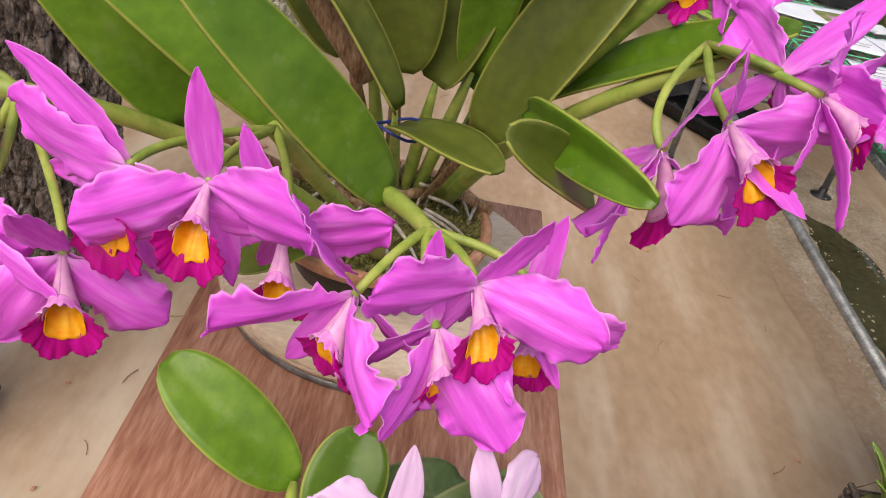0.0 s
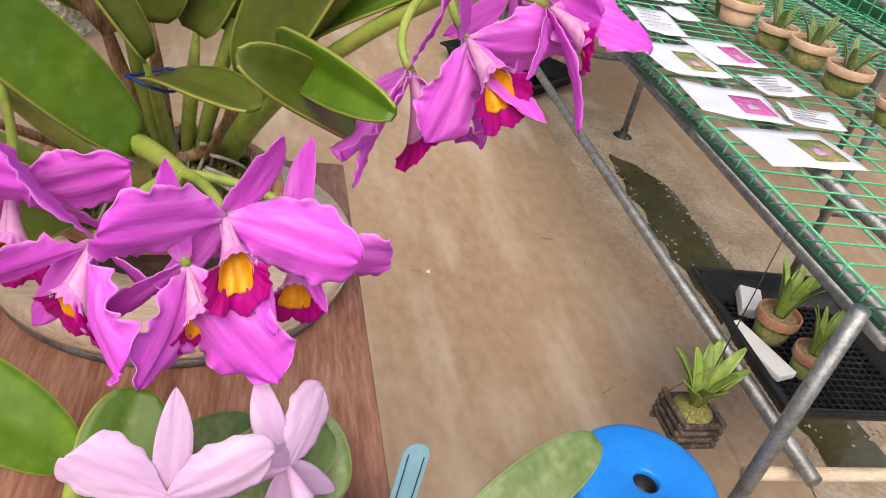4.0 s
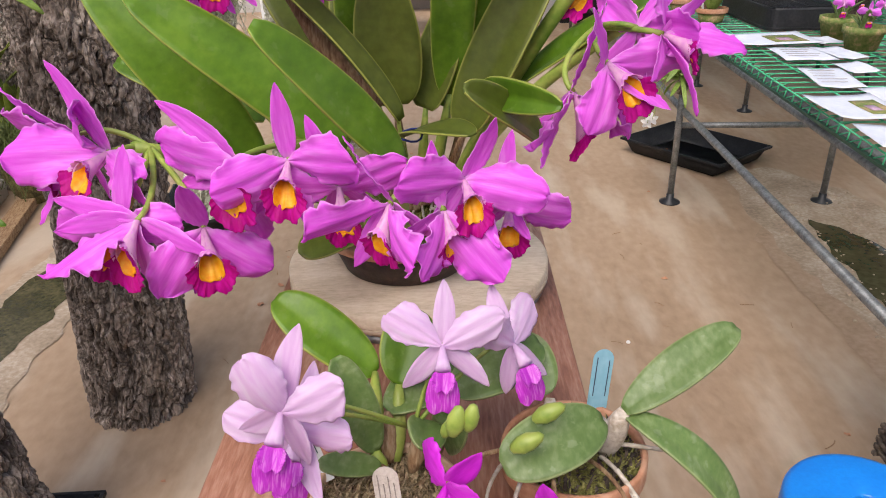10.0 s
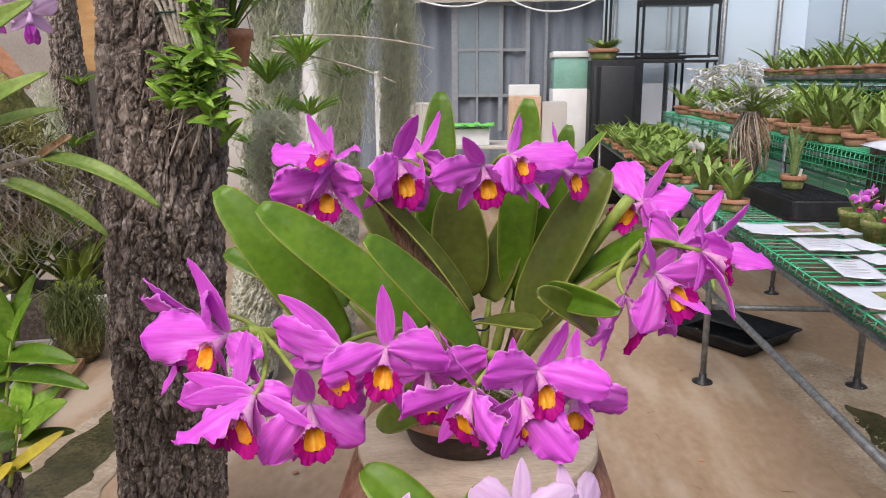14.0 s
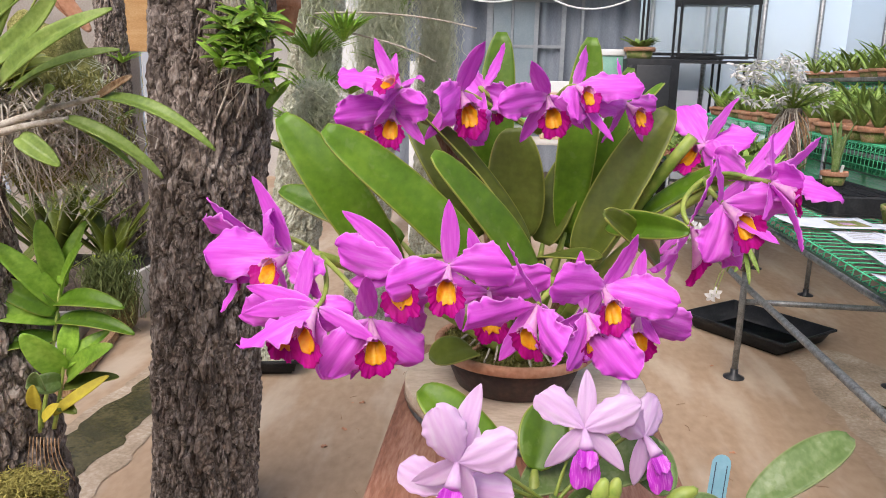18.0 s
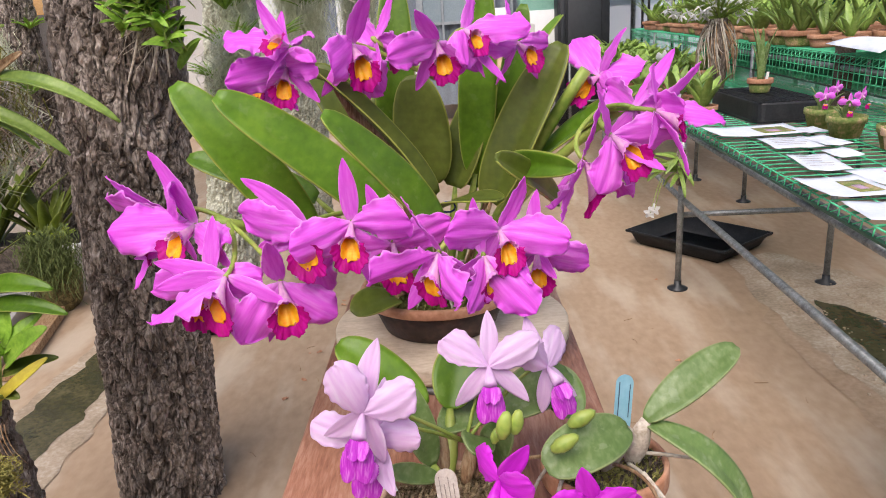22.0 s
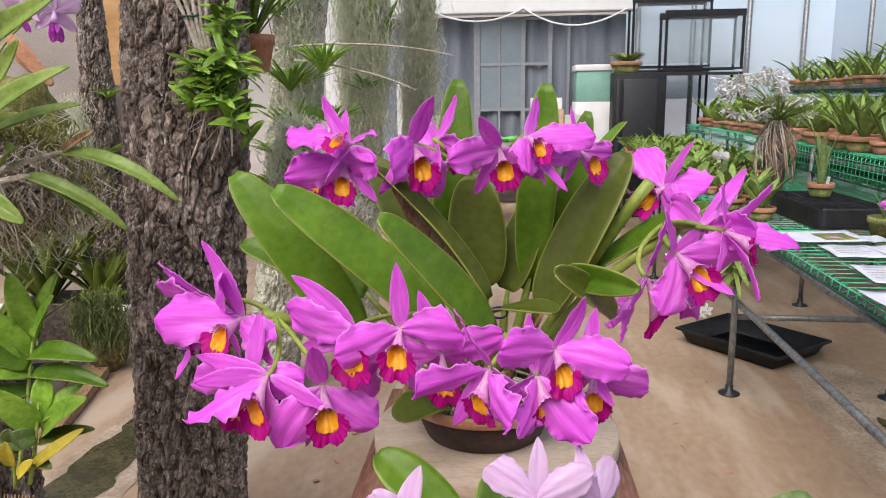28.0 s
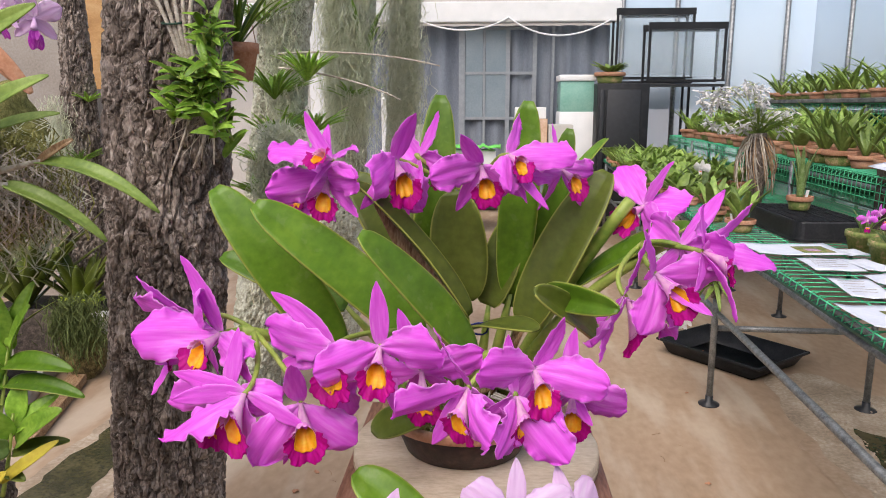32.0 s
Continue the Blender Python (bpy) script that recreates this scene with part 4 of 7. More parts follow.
def frilled(length, half, seed, narrow=False, deep=1.0):
    """A broad petal (or a narrow sepal) along +y that faces +z; its tip stays at the end of its length."""
    r = random.Random(seed)
    ph = [r.uniform(0, 6.283) for _ in range(8)]
    nu, nv = (24, 8) if narrow else (38, 16)
    a, b = (0.62, 0.80) if narrow else (0.92 + r.uniform(-0.12, 0.15), 0.50 + r.uniform(-0.06, 0.10))
    arch = r.uniform(-0.02, 0.06) if narrow else r.uniform(0.02, 0.11)
    fall = (r.uniform(-0.25, 0.2), r.uniform(-0.25, 0.2)) if narrow else (r.uniform(0.0, 0.55), r.uniform(0.0, 0.55))
    waves, amp = r.uniform(1.6, 2.5), (0.09 if narrow else r.uniform(0.12, 0.23)) * deep
    swing, twist = r.uniform(-0.06, 0.06) if narrow else r.uniform(-0.05, 0.05), (r.uniform(-0.5, 0.5) if narrow else r.uniform(-0.35, 0.35))
    grid = []
    for i in range(nu + 1):
        u = i / nu
        w = half * max(outline(0.012 + 0.984 * u, a, b), 0.10 * (1 - u))
        row = []
        for j in range(nv + 1):
            v = 2 * j / nv - 1
            k = 0 if v < 0 else 1
            e = abs(v)
            grow = min(1.0, u * 2.2)
            z = arch * length * 4 * u * (1 - u) - fall[k] * w * e ** 1.7
            z += amp * half * grow * (e ** 2.4 * math.sin(6.283 * waves * u + ph[k]) + 0.40 * e ** 4 * math.sin(6.283 * (waves * 2.7) * u + ph[2 + k]))
            z += 0.035 * half * grow * math.sin(8.5 * v + ph[4] + 1.5 * u) - 0.07 * half * math.exp(-(v / 0.12) ** 2) * (1 - 0.6 * u)
            z += 0.10 * half * deep * e ** 6 * math.sin(47 * u + ph[5 + k] + 2.0 * math.sin(9 * u + ph[1 + k])) * (0.6 + 0.5 * math.sin(13 * u + ph[2 + k]))
            x = w * v * (1 + (0.0 if narrow else 0.05) * e ** 5 * math.sin(31 * u + ph[6] + k)) + swing * length * math.sin(3.1416 * u)
            y = length * (u + (0 if narrow else 0.05 * e ** 2 * u * math.sin(9 * u + ph[3] + 2 * k)))
            t = twist * math.sin(1.5708 * u)
            row.append(Vector((x * math.cos(t) - z * math.sin(t), y, x * math.sin(t) + z * math.cos(t))))
        grid.append(row)
    return sheet(bmesh.new(), grid, 0.0006)


COUNT = [0]


# reach of the lip, its forward and downward share, petal and sepal breadth and cap, ruffle, colour
STYLE = {"ruffled": (0.048, 0.66, 0.75, 0.31, 0.0280, 0.135, 0.0112, 1.0, "petal"), "pale": (0.0367, 0.436, 0.90, 0.31, 0.0175, 0.175, 0.0105, 0.30, "pale"), "deep": (0.0350, 0.436, 0.90, 0.30, 0.0165, 0.20, 0.0110, 0.35, "deep")}


def bloom(plant, hub, at, throat, sepal=None, left=None, right=None, low_left=None, low_right=None, kind="ruffled"):
    """One flower: its middle, its throat, and the tips of those limbs that are bent out of the usual star."""
    reach, fwd, down, wide, wide_most, slim, slim_most, ruffle, paint = STYLE[kind]
    COUNT[0] += 1
    seed = 100 * COUNT[0]
    at, throat = Vector(at), Vector(throat)
    d = (throat - at).normalized()
    size = min(max((throat - at).length / reach, 0.80), 1.10)
    e = Vector((0, 0, 1)) if sepal is None else ((Vector(sepal) - at).normalized() + Vector((0, 0, 1)))
    e = (e - d * e.dot(d)).normalized()
    front, up = d * fwd + e * down, e * fwd - d * down
    side = up.cross(front)
    rot = Matrix((side, up, front)).transposed().to_4x4()
    m = plant.matrix_basis.inverted() @ Matrix.Translation(at) @ rot @ Matrix.Scale(size, 4)
    kit = LIPS[COUNT[0] % 5] if kind == "ruffled" else {"pale": PALE, "deep": DEEP}[kind].v[COUNT[0] % 3]
    head = part("flower", kit["tube"], None, plant, m=m)
    back = (Matrix.Translation(at) @ rot @ Matrix.Scale(size, 4)).inverted()
    r = random.Random(seed)
    j = lambda q: r.uniform(-q, q)
    for n, (name, tip, usual, narrow) in enumerate((
            ("sepal", sepal, (j(0.012), 0.078, -0.012 + j(0.01)), True), ("petal", left, (-0.074, 0.006 + j(0.02), 0.004 + j(0.015)), False), ("petal", right, (0.074, 0.006 + j(0.02), 0.004 + j(0.015)), False),
            ("sepal", low_left, (-0.042 + j(0.01), -0.060, -0.016), True), ("sepal", low_right, (0.042 + j(0.01), -0.060, -0.016), True))):
        usual = Vector(usual) * (reach / 0.048)
        q = back @ Vector(tip) if tip is not None else Vector(usual)
        y = q.normalized()
        z = Vector((0, 0, 1)) + Vector((0, 0.25 * j(1.0), 0))
        z = (z - y * z.dot(y)).normalized()
        if z.length < 0.5:
            z = Vector((0, 1, 0))
        basis = Matrix((y.cross(z), y, z)).transposed().to_4x4()
        half = min(q.length * (slim if narrow else wide), slim_most if narrow else wide_most) * (1 + j(0.08))
        part(name, mesh_of(frilled(q.length, half, seed + n, narrow, ruffle), name, M[paint]), None, head, m=Matrix.Translation((0, 0, -0.003 if narrow else 0.0012)) @ basis)
    for name, key, off in (("lip", "lobe", (0, PLIP.y * 0.62, PLIP.z * 0.90)), ("lip_frill", "frill", (0, PLIP.y * 0.60, PLIP.z * 0.90 + 0.0010)), ("throat", "throat", (0, PLIP.y * 0.64, PLIP.z * 0.90 + 0.0018))):
        seat = Matrix.Identity(4) if kind == "ruffled" else Matrix.Translation(off) @ Matrix.Rotation(radians(180 + j(6)), 4, "Z") @ Matrix.Rotation(radians(30 if key == "lobe" else 40), 4, "X")
        part(name, kit[key], None, head, m=seat)
    h = Vector(HUBS[hub] if isinstance(hub, str) else hub)
    stem = at - front * 0.030 + Vector((0, 0, 0.014))
    stalk(plant, "flower_stalk", bend(h, stem, at, 10), 0.0034 if kind == "ruffled" else 0.0021, M["husk" if kind == "deep" else "stem"], 0.85, 8)
    return head


bloom(cattleya, "front", (0.123, 0.426, 1.313), (0.131, 0.395, 1.289), sepal=(0.150, 0.402, 1.375), left=(0.068, 0.384, 1.326), right=(0.192, 0.403, 1.305), low_right=(0.153, 0.388, 1.263))
bloom(cattleya, "front", (0.105, 0.412, 1.290), (0.114, 0.396, 1.257), left=(0.085, 0.369, 1.244), right=(0.155, 0.383, 1.235))
bloom(cattleya, "front", (0.165, 0.455, 1.280), (0.164, 0.434, 1.245), right=(0.225, 0.468, 1.257), low_right=(0.181, 0.410, 1.260))
bloom(cattleya, "front", (0.057, 0.425, 1.292), (0.048, 0.409, 1.251), sepal=(0.021, 0.408, 1.359), left=(-0.016, 0.398, 1.275), right=(0.080, 0.362, 1.262), low_left=(0.017, 0.435, 1.223))
bloom(cattleya, "inner", (0.005, 0.475, 1.290), (0.010, 0.455, 1.250), sepal=(-0.019, 0.467, 1.361))
bloom(cattleya, "inner", (-0.040, 0.472, 1.318), (-0.040, 0.438, 1.288), sepal=(-0.041, 0.458, 1.394), left=(-0.104, 0.433, 1.301), right=(0.030, 0.424, 1.329), low_right=(-0.025, 0.470, 1.244))
bloom(cattleya, "inner", (-0.093, 0.485, 1.312), (-0.088, 0.443, 1.282), sepal=(-0.167, 0.500, 1.370), left=(-0.174, 0.517, 1.323), low_left=(-0.165, 0.520, 1.279), right=(-0.085, 0.495, 1.229))
bloom(cattleya, "left", (-0.125, 0.458, 1.257), (-0.113, 0.428, 1.219), left=(-0.171, 0.443, 1.192), right=(-0.066, 0.467, 1.210), low_left=(-0.150, 0.469, 1.178), sepal=(-0.119, 0.404, 1.320))
bloom(cattleya, "left", (-0.187, 0.458, 1.266), (-0.187, 0.413, 1.233), left=(-0.248, 0.395, 1.240), sepal=(-0.274, 0.473, 1.283), right=(-0.184, 0.468, 1.179), low_left=(-0.275, 0.465, 1.253))
bloom(cattleya, "left", (-0.215, 0.480, 1.255), (-0.222, 0.445, 1.225))
bloom(cattleya, "left", (-0.243, 0.544, 1.306), (-0.260, 0.494, 1.284), sepal=(-0.289, 0.549, 1.401), left=(-0.340, 0.522, 1.310), right=(-0.192, 0.493, 1.296), low_right=(-0.186, 0.487, 1.262), low_left=(-0.324, 0.536, 1.270))
bloom(cattleya, "left", (-0.285, 0.575, 1.315), (-0.315, 0.550, 1.275), sepal=(-0.362, 0.580, 1.366), low_left=(-0.332, 0.535, 1.230), left=(-0.368, 0.591, 1.336))
bloom(cattleya, "right", (0.263, 0.532, 1.389), (0.287, 0.502, 1.360), sepal=(0.238, 0.483, 1.447), right=(0.356, 0.562, 1.392), left=(0.243, 0.510, 1.325), low_right=(0.320, 0.499, 1.351), low_left=(0.290, 0.527, 1.314))
bloom(cattleya, "right", (0.234, 0.545, 1.358), (0.249, 0.541, 1.303), left=(0.188, 0.493, 1.316), low_left=(0.200, 0.489, 1.298), right=(0.285, 0.530, 1.318))
bloom(cattleya, "right", (0.318, 0.548, 1.412), (0.345, 0.529, 1.393), sepal=(0.381, 0.579, 1.463), right=(0.396, 0.547, 1.398), low_right=(0.350, 0.512, 1.341), left=(0.308, 0.535, 1.465))
bloom(cattleya, "right", (0.300, 0.575, 1.413), (0.325, 0.595, 1.383), sepal=(0.346, 0.571, 1.480))
bloom(cattleya, "sheath", (0.288, 0.730, 1.439), (0.255, 0.700, 1.421), sepal=(0.314, 0.690, 1.504), right=(0.330, 0.664, 1.448), left=(0.260, 0.786, 1.487), low_right=(0.289, 0.650, 1.427), low_left=(0.280, 0.655, 1.411))
bloom(cattleya, "high", (-0.127, 0.637, 1.481), (-0.129, 0.611, 1.448), low_left=(-0.169, 0.648, 1.427), low_right=(-0.084, 0.601, 1.439), left=(-0.201, 0.613, 1.470), right=(-0.082, 0.587, 1.486))
bloom(cattleya, "high", (-0.119, 0.625, 1.508), (-0.130, 0.590, 1.512), sepal=(-0.151, 0.621, 1.569), left=(-0.191, 0.605, 1.518), right=(-0.106, 0.683, 1.519), low_right=(-0.083, 0.577, 1.491))
bloom(cattleya, "high", (-0.161, 0.680, 1.473), (-0.173, 0.660, 1.454))
bloom(cattleya, "back", (-0.045, 0.668, 1.503), (-0.029, 0.638, 1.465), sepal=(-0.012, 0.619, 1.565), left=(-0.063, 0.591, 1.479), right=(-0.013, 0.706, 1.437), low_right=(-0.030, 0.694, 1.423))
bloom(cattleya, "back", (-0.016, 0.705, 1.507), (0.004, 0.725, 1.477), sepal=(0.012, 0.687, 1.567))
bloom(cattleya, "back", (0.066, 0.627, 1.501), (0.075, 0.603, 1.467), sepal=(0.043, 0.573, 1.541), left=(0.006, 0.590, 1.489), right=(0.100, 0.672, 1.462))
bloom(cattleya, "back", (0.100, 0.635, 1.514), (0.115, 0.608, 1.499), sepal=(0.115, 0.668, 1.565), right=(0.181, 0.625, 1.516), left=(0.100, 0.589, 1.474), low_right=(0.151, 0.618, 1.449), low_left=(0.125, 0.623, 1.456))
bloom(cattleya, "back", (0.170, 0.672, 1.493), (0.183, 0.654, 1.477))

LEAVES = (
    # base, tip, half width, facing, arch, fold, material
    ((-0.130, 0.690, 1.240), (-0.288, 0.672, 1.466), 0.036, (0.35, -0.85, 0.35), 0.10, 0.16, "leaf"),
    ((-0.010, 0.640, 1.275), (-0.206, 0.582, 1.457), 0.034, (0.30, -0.70, 0.60), 0.07, 0.16, "leaf"),
    ((0.061, 0.553, 1.284), (-0.062, 0.487, 1.439), 0.027, (0.45, -0.60, 0.65), 0.05, 0.12, "leaf"),
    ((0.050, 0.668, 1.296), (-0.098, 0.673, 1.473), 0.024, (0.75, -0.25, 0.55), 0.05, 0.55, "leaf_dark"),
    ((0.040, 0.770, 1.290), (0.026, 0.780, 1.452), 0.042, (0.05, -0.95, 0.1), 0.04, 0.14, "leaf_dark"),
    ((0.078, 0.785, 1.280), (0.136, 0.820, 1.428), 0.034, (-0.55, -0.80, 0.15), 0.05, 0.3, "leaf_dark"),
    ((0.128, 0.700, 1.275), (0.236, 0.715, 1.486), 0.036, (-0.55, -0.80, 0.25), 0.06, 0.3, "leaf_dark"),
    ((0.110, 0.820, 1.270), (0.170, 0.860, 1.440), 0.034, (-0.3, -0.9, 0.15), 0.05, 0.2, "leaf"),
    ((-0.012, 0.800, 1.300), (0.004, 0.820, 1.589), 0.030, (0.1, -0.95, 0.25), 0.05, 0.16, "leaf"),
    ((0.110, 0.780, 1.300), (0.130, 0.760, 1.580), 0.028, (-0.05, -0.95, 0.25), 0.05, 0.16, "leaf"),
    ((0.155, 0.810, 1.330), (0.193, 0.805, 1.541), 0.020, (-0.2, -0.9, 0.2), 0.05, 0.16, "leaf"),
    ((0.170, 0.860, 1.400), (0.270, 0.950, 1.520), 0.014, (-0.6, -0.5, 0.6), 0.05, 0.5, "leaf"),
    ((0.148, 0.592, 1.350), (0.209, 0.450, 1.370), 0.016, (-0.20, -0.86, 0.25), 0.08, 0.5, "leaf"),
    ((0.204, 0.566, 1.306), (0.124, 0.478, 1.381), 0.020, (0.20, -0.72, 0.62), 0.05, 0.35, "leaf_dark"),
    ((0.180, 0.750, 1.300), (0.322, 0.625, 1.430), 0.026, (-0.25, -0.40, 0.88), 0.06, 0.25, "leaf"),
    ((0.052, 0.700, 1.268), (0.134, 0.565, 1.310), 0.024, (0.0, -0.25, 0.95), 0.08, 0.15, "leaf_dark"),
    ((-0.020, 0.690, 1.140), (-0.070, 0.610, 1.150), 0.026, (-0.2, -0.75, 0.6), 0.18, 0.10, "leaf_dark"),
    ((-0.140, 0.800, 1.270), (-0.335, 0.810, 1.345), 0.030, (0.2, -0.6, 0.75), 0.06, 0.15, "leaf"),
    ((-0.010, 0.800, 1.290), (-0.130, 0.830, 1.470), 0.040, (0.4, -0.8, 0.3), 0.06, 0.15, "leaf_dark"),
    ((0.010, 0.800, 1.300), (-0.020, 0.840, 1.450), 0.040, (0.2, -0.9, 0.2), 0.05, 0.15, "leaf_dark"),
)
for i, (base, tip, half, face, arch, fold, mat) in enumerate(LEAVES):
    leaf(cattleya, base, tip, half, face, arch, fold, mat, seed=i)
    foot = Vector((0.048 + (base[0] - 0.042) * 0.38, 0.845 + (base[1] - 0.795) * 0.15, 1.112))
    if base[1] > 0.6:
        pseudobulb(cattleya, foot, base, 0.0036 if base[1] < 0.705 else 0.0056, "stem" if i % 2 else "husk")
# stout green canes that carry the outer flowers, and the dry sheath
for a, b, c, r in (((0.02, 0.72, 1.13), (-0.12, 0.70, 1.24), (-0.228, 0.572, 1.302), 0.0095), ((0.05, 0.70, 1.13), (0.05, 0.62, 1.20), (0.061, 0.552, 1.284), 0.009), ((0.061, 0.552, 1.284), (0.075, 0.53, 1.292), (0.095, 0.500, 1.292), 0.0075),
                   ((0.105, 0.83, 1.13), (0.16, 0.73, 1.30), (0.262, 0.69, 1.452), 0.011), ((0.11, 0.82, 1.13), (0.16, 0.71, 1.30), (0.30, 0.63, 1.408), 0.009)):
    stalk(cattleya, "flowering_cane", bend(a, b, c, 10), r, M["stem"], 0.75, 10)
stalk(cattleya, "flowering_cane", bend((0.03, 0.74, 1.13), (-0.01, 0.66, 1.22), (-0.030, 0.590, 1.300), 10), 0.008, M["stem"], 0.9, 10)
part("tie", tube([(0.013 + 0.022 * math.cos(q), -0.115 + 0.018 * math.sin(q), 0.166 + 0.004 * math.sin(2 * q)) for q in (6.2832 * i / 16 for i in range(17))], 0.0014, 5), M["tie_blue"], cattleya, "thin blue wire tie")
stalk(cattleya, "dry_sheath", bend((0.02, 0.72, 1.30), (-0.04, 0.71, 1.38), (-0.085, 0.70, 1.462), 8), [0.012, 0.013, 0.014, 0.014, 0.013, 0.011, 0.008, 0.006, 0.003], M["husk"], label="brown dry sheath")
rnd = random.Random(5)
for k in range(16):
    a = rnd.uniform(0, 6.28)
    p = Vector((0.042 + 0.05 * math.cos(a), 0.78 + 0.05 * math.sin(a), 1.15))
    q = Vector((0.042 + 0.10 * math.cos(a + 0.3), 0.78 + 0.10 * math.sin(a + 0.3), 1.112))
    stalk(cattleya, "aerial_root", bend(p, (p + q) / 2 + Vector((0.01, -0.01, 0.01)), q, 6), 0.0022, M["root"], 0.7, 6)
# ringed brown rhizomes that creep over the moss, with white roots going down from them
for pts in (((0.012, 0.785, 1.126), (0.067, 0.809, 1.134), (0.100, 0.842, 1.132)), ((0.085, 0.835, 1.132), (0.125, 0.842, 1.134), (0.166, 0.826, 1.124)), ((0.012, 0.785, 1.126), (-0.02, 0.81, 1.132), (-0.05, 0.85, 1.120)), ((0.06, 0.80, 1.128), (0.04, 0.85, 1.134), (0.05, 0.89, 1.12))):
    way = bend(*pts, 18)
    stalk(cattleya, "rhizome", way, [0.0062 + 0.0014 * (k % 3 == 0) for k in range(19)], M["husk"], label="ringed brown rhizome")
    for k in range(2, 18, 2):
        p = way[k] + Vector((0, 0, -0.002))
        q = p + Vector((rnd.uniform(-0.014, 0.016), rnd.uniform(-0.042, -0.020) if k % 4 else rnd.uniform(0.015, 0.035), 0))
        q.z = 1.119
        stalk(cattleya, "aerial_root", bend(p, (p + q) / 2 + Vector((0, 0, 0.004)), q, 6), 0.0021, M["root"], 0.85, 6, "short white root")

# ---- the two small pots in front ----
pot_a = flower_pot("orchid_pot", "pale clay pot with green algae below its rim", 0.052, 0.296, 1.015, 0.067, 0.063, M["terracotta_pale"], M["algae"], 0.80, 0.42, soil="bark_mix", fill=0.80)
moss_tufts(pot_a, 0.06, 0.051, 1500, M["straw"], 2, 0.013)
moss_tufts(pot_a, 0.06, 0.052, 900, M["moss_brown"], 5, 0.006)
pot_b = flower_pot("orchid_pot", "orange-brown clay pot with roots hanging over its rim", 0.220, 0.352, 1.015, 0.067, 0.064, M["terracotta"], None, 0.74, 0.38, fill=0.84)
moss_tufts(pot_b, 0.06, 0.055, 1500, M["moss"], 3, 0.007)
moss_tufts(pot_b, 0.058, 0.055, 700, M["old_wood"], 6, 0.012)

pale = thing("orchid", "small orchid with pale lilac flowers, purple lips and broad leaves", "orchid", (0.052, 0.312, 1.075))
bloom(pale, (0.075, 0.33, 1.12), (0.102, 0.338, 1.199), (0.102, 0.312, 1.175), sepal=(0.104, 0.363, 1.249), left=(0.058, 0.338, 1.232), right=(0.154, 0.346, 1.223), low_left=(0.067, 0.337, 1.157), low_right=(0.141, 0.332, 1.161), kind="pale")
bloom(pale, (0.075, 0.33, 1.12), (0.164, 0.370, 1.179), (0.176, 0.348, 1.155), sepal=(0.146, 0.396, 1.226), left=(0.141, 0.344, 1.217), right=(0.184, 0.413, 1.200), low_left=(0.159, 0.366, 1.127), kind="pale")
bloom(pale, (0.075, 0.33, 1.12), (-0.012, 0.241, 1.210), (-0.016, 0.217, 1.183), sepal=(0.005, 0.255, 1.274), left=(-0.031, 0.233, 1.261), right=(0.036, 0.234, 1.236), low_left=(-0.053, 0.262, 1.175), low_right=(0.001, 0.247, 1.154), kind="pale")
bloom(pale, (0.075, 0.33, 1.12), (-0.011, 0.272, 1.168), (-0.015, 0.250, 1.140), right=(0.036, 0.247, 1.180), low_right=(0.010, 0.233, 1.129), sepal=(0.003, 0.295, 1.215), kind="pale")
for i, (base, tip, half, face, arch, mat) in enumerate((
        ((0.030, 0.440, 1.100), (-0.070, 0.470, 1.172), 0.028, (0.3, -0.6, 0.75), 0.05, "leaf"), ((0.050, 0.360, 1.115), (0.150, 0.470, 1.100), 0.030, (0.0, -0.3, 0.95), 0.10, "leaf_light"),
        ((0.040, 0.330, 1.095), (0.010, 0.345, 1.185), 0.018, (0.5, -0.8, 0.2), 0.05, "leaf_light"), ((0.045, 0.318, 1.088), (-0.004, 0.296, 1.112), 0.011, (0.5, -0.5, 0.7), 0.06, "leaf_light"),
        ((0.060, 0.380, 1.130), (0.075, 0.430, 1.180), 0.026, (0.0, -0.9, 0.3), 0.05, "leaf"), ((0.085, 0.340, 1.120), (0.085, 0.290, 1.130), 0.018, (0.3, -0.5, 0.8), 0.10, "leaf_light"),
        ((0.110, 0.380, 1.120), (0.195, 0.430, 1.140), 0.028, (0.0, -0.6, 0.8), 0.10, "leaf_light"), ((0.100, 0.360, 1.080), (0.120, 0.310, 1.150), 0.020, (-0.6, -0.7, 0.2), 0.08, "leaf_light"))):
    leaf(pale, base, tip, half, face, arch, 0.2, mat, 0.5, 0.45, seed=60 + i)
    pseudobulb(pale, (0.052 + (base[0] - 0.052) * 0.6, 0.312 + min(base[1] - 0.312, 0.05) * 0.6, 1.072), base, 0.006, "husk" if i % 2 else "stem")
for x, y, z, s in ((0.109, 0.281, 1.167, 1.0), (0.121, 0.283, 1.170, 0.9), (0.102, 0.295, 1.153, 0.6), (0.155, 0.281, 1.152, 1.0), (0.174, 0.300, 1.166, 1.0)):
    inv = pale.matrix_basis.inverted()
    part("flower_bud", lathe([(0, 0), (0.004 * s, 0.002), (0.0075 * s, 0.010 * s), (0.0075 * s, 0.018 * s), (0.004 * s, 0.028 * s), (0, 0.031 * s)], 12), M["stem"], pale, "yellow-green flower bud", inv @ pose(x, y, z - 0.015, 0, 12 if x < 0.15 else 60, 0))

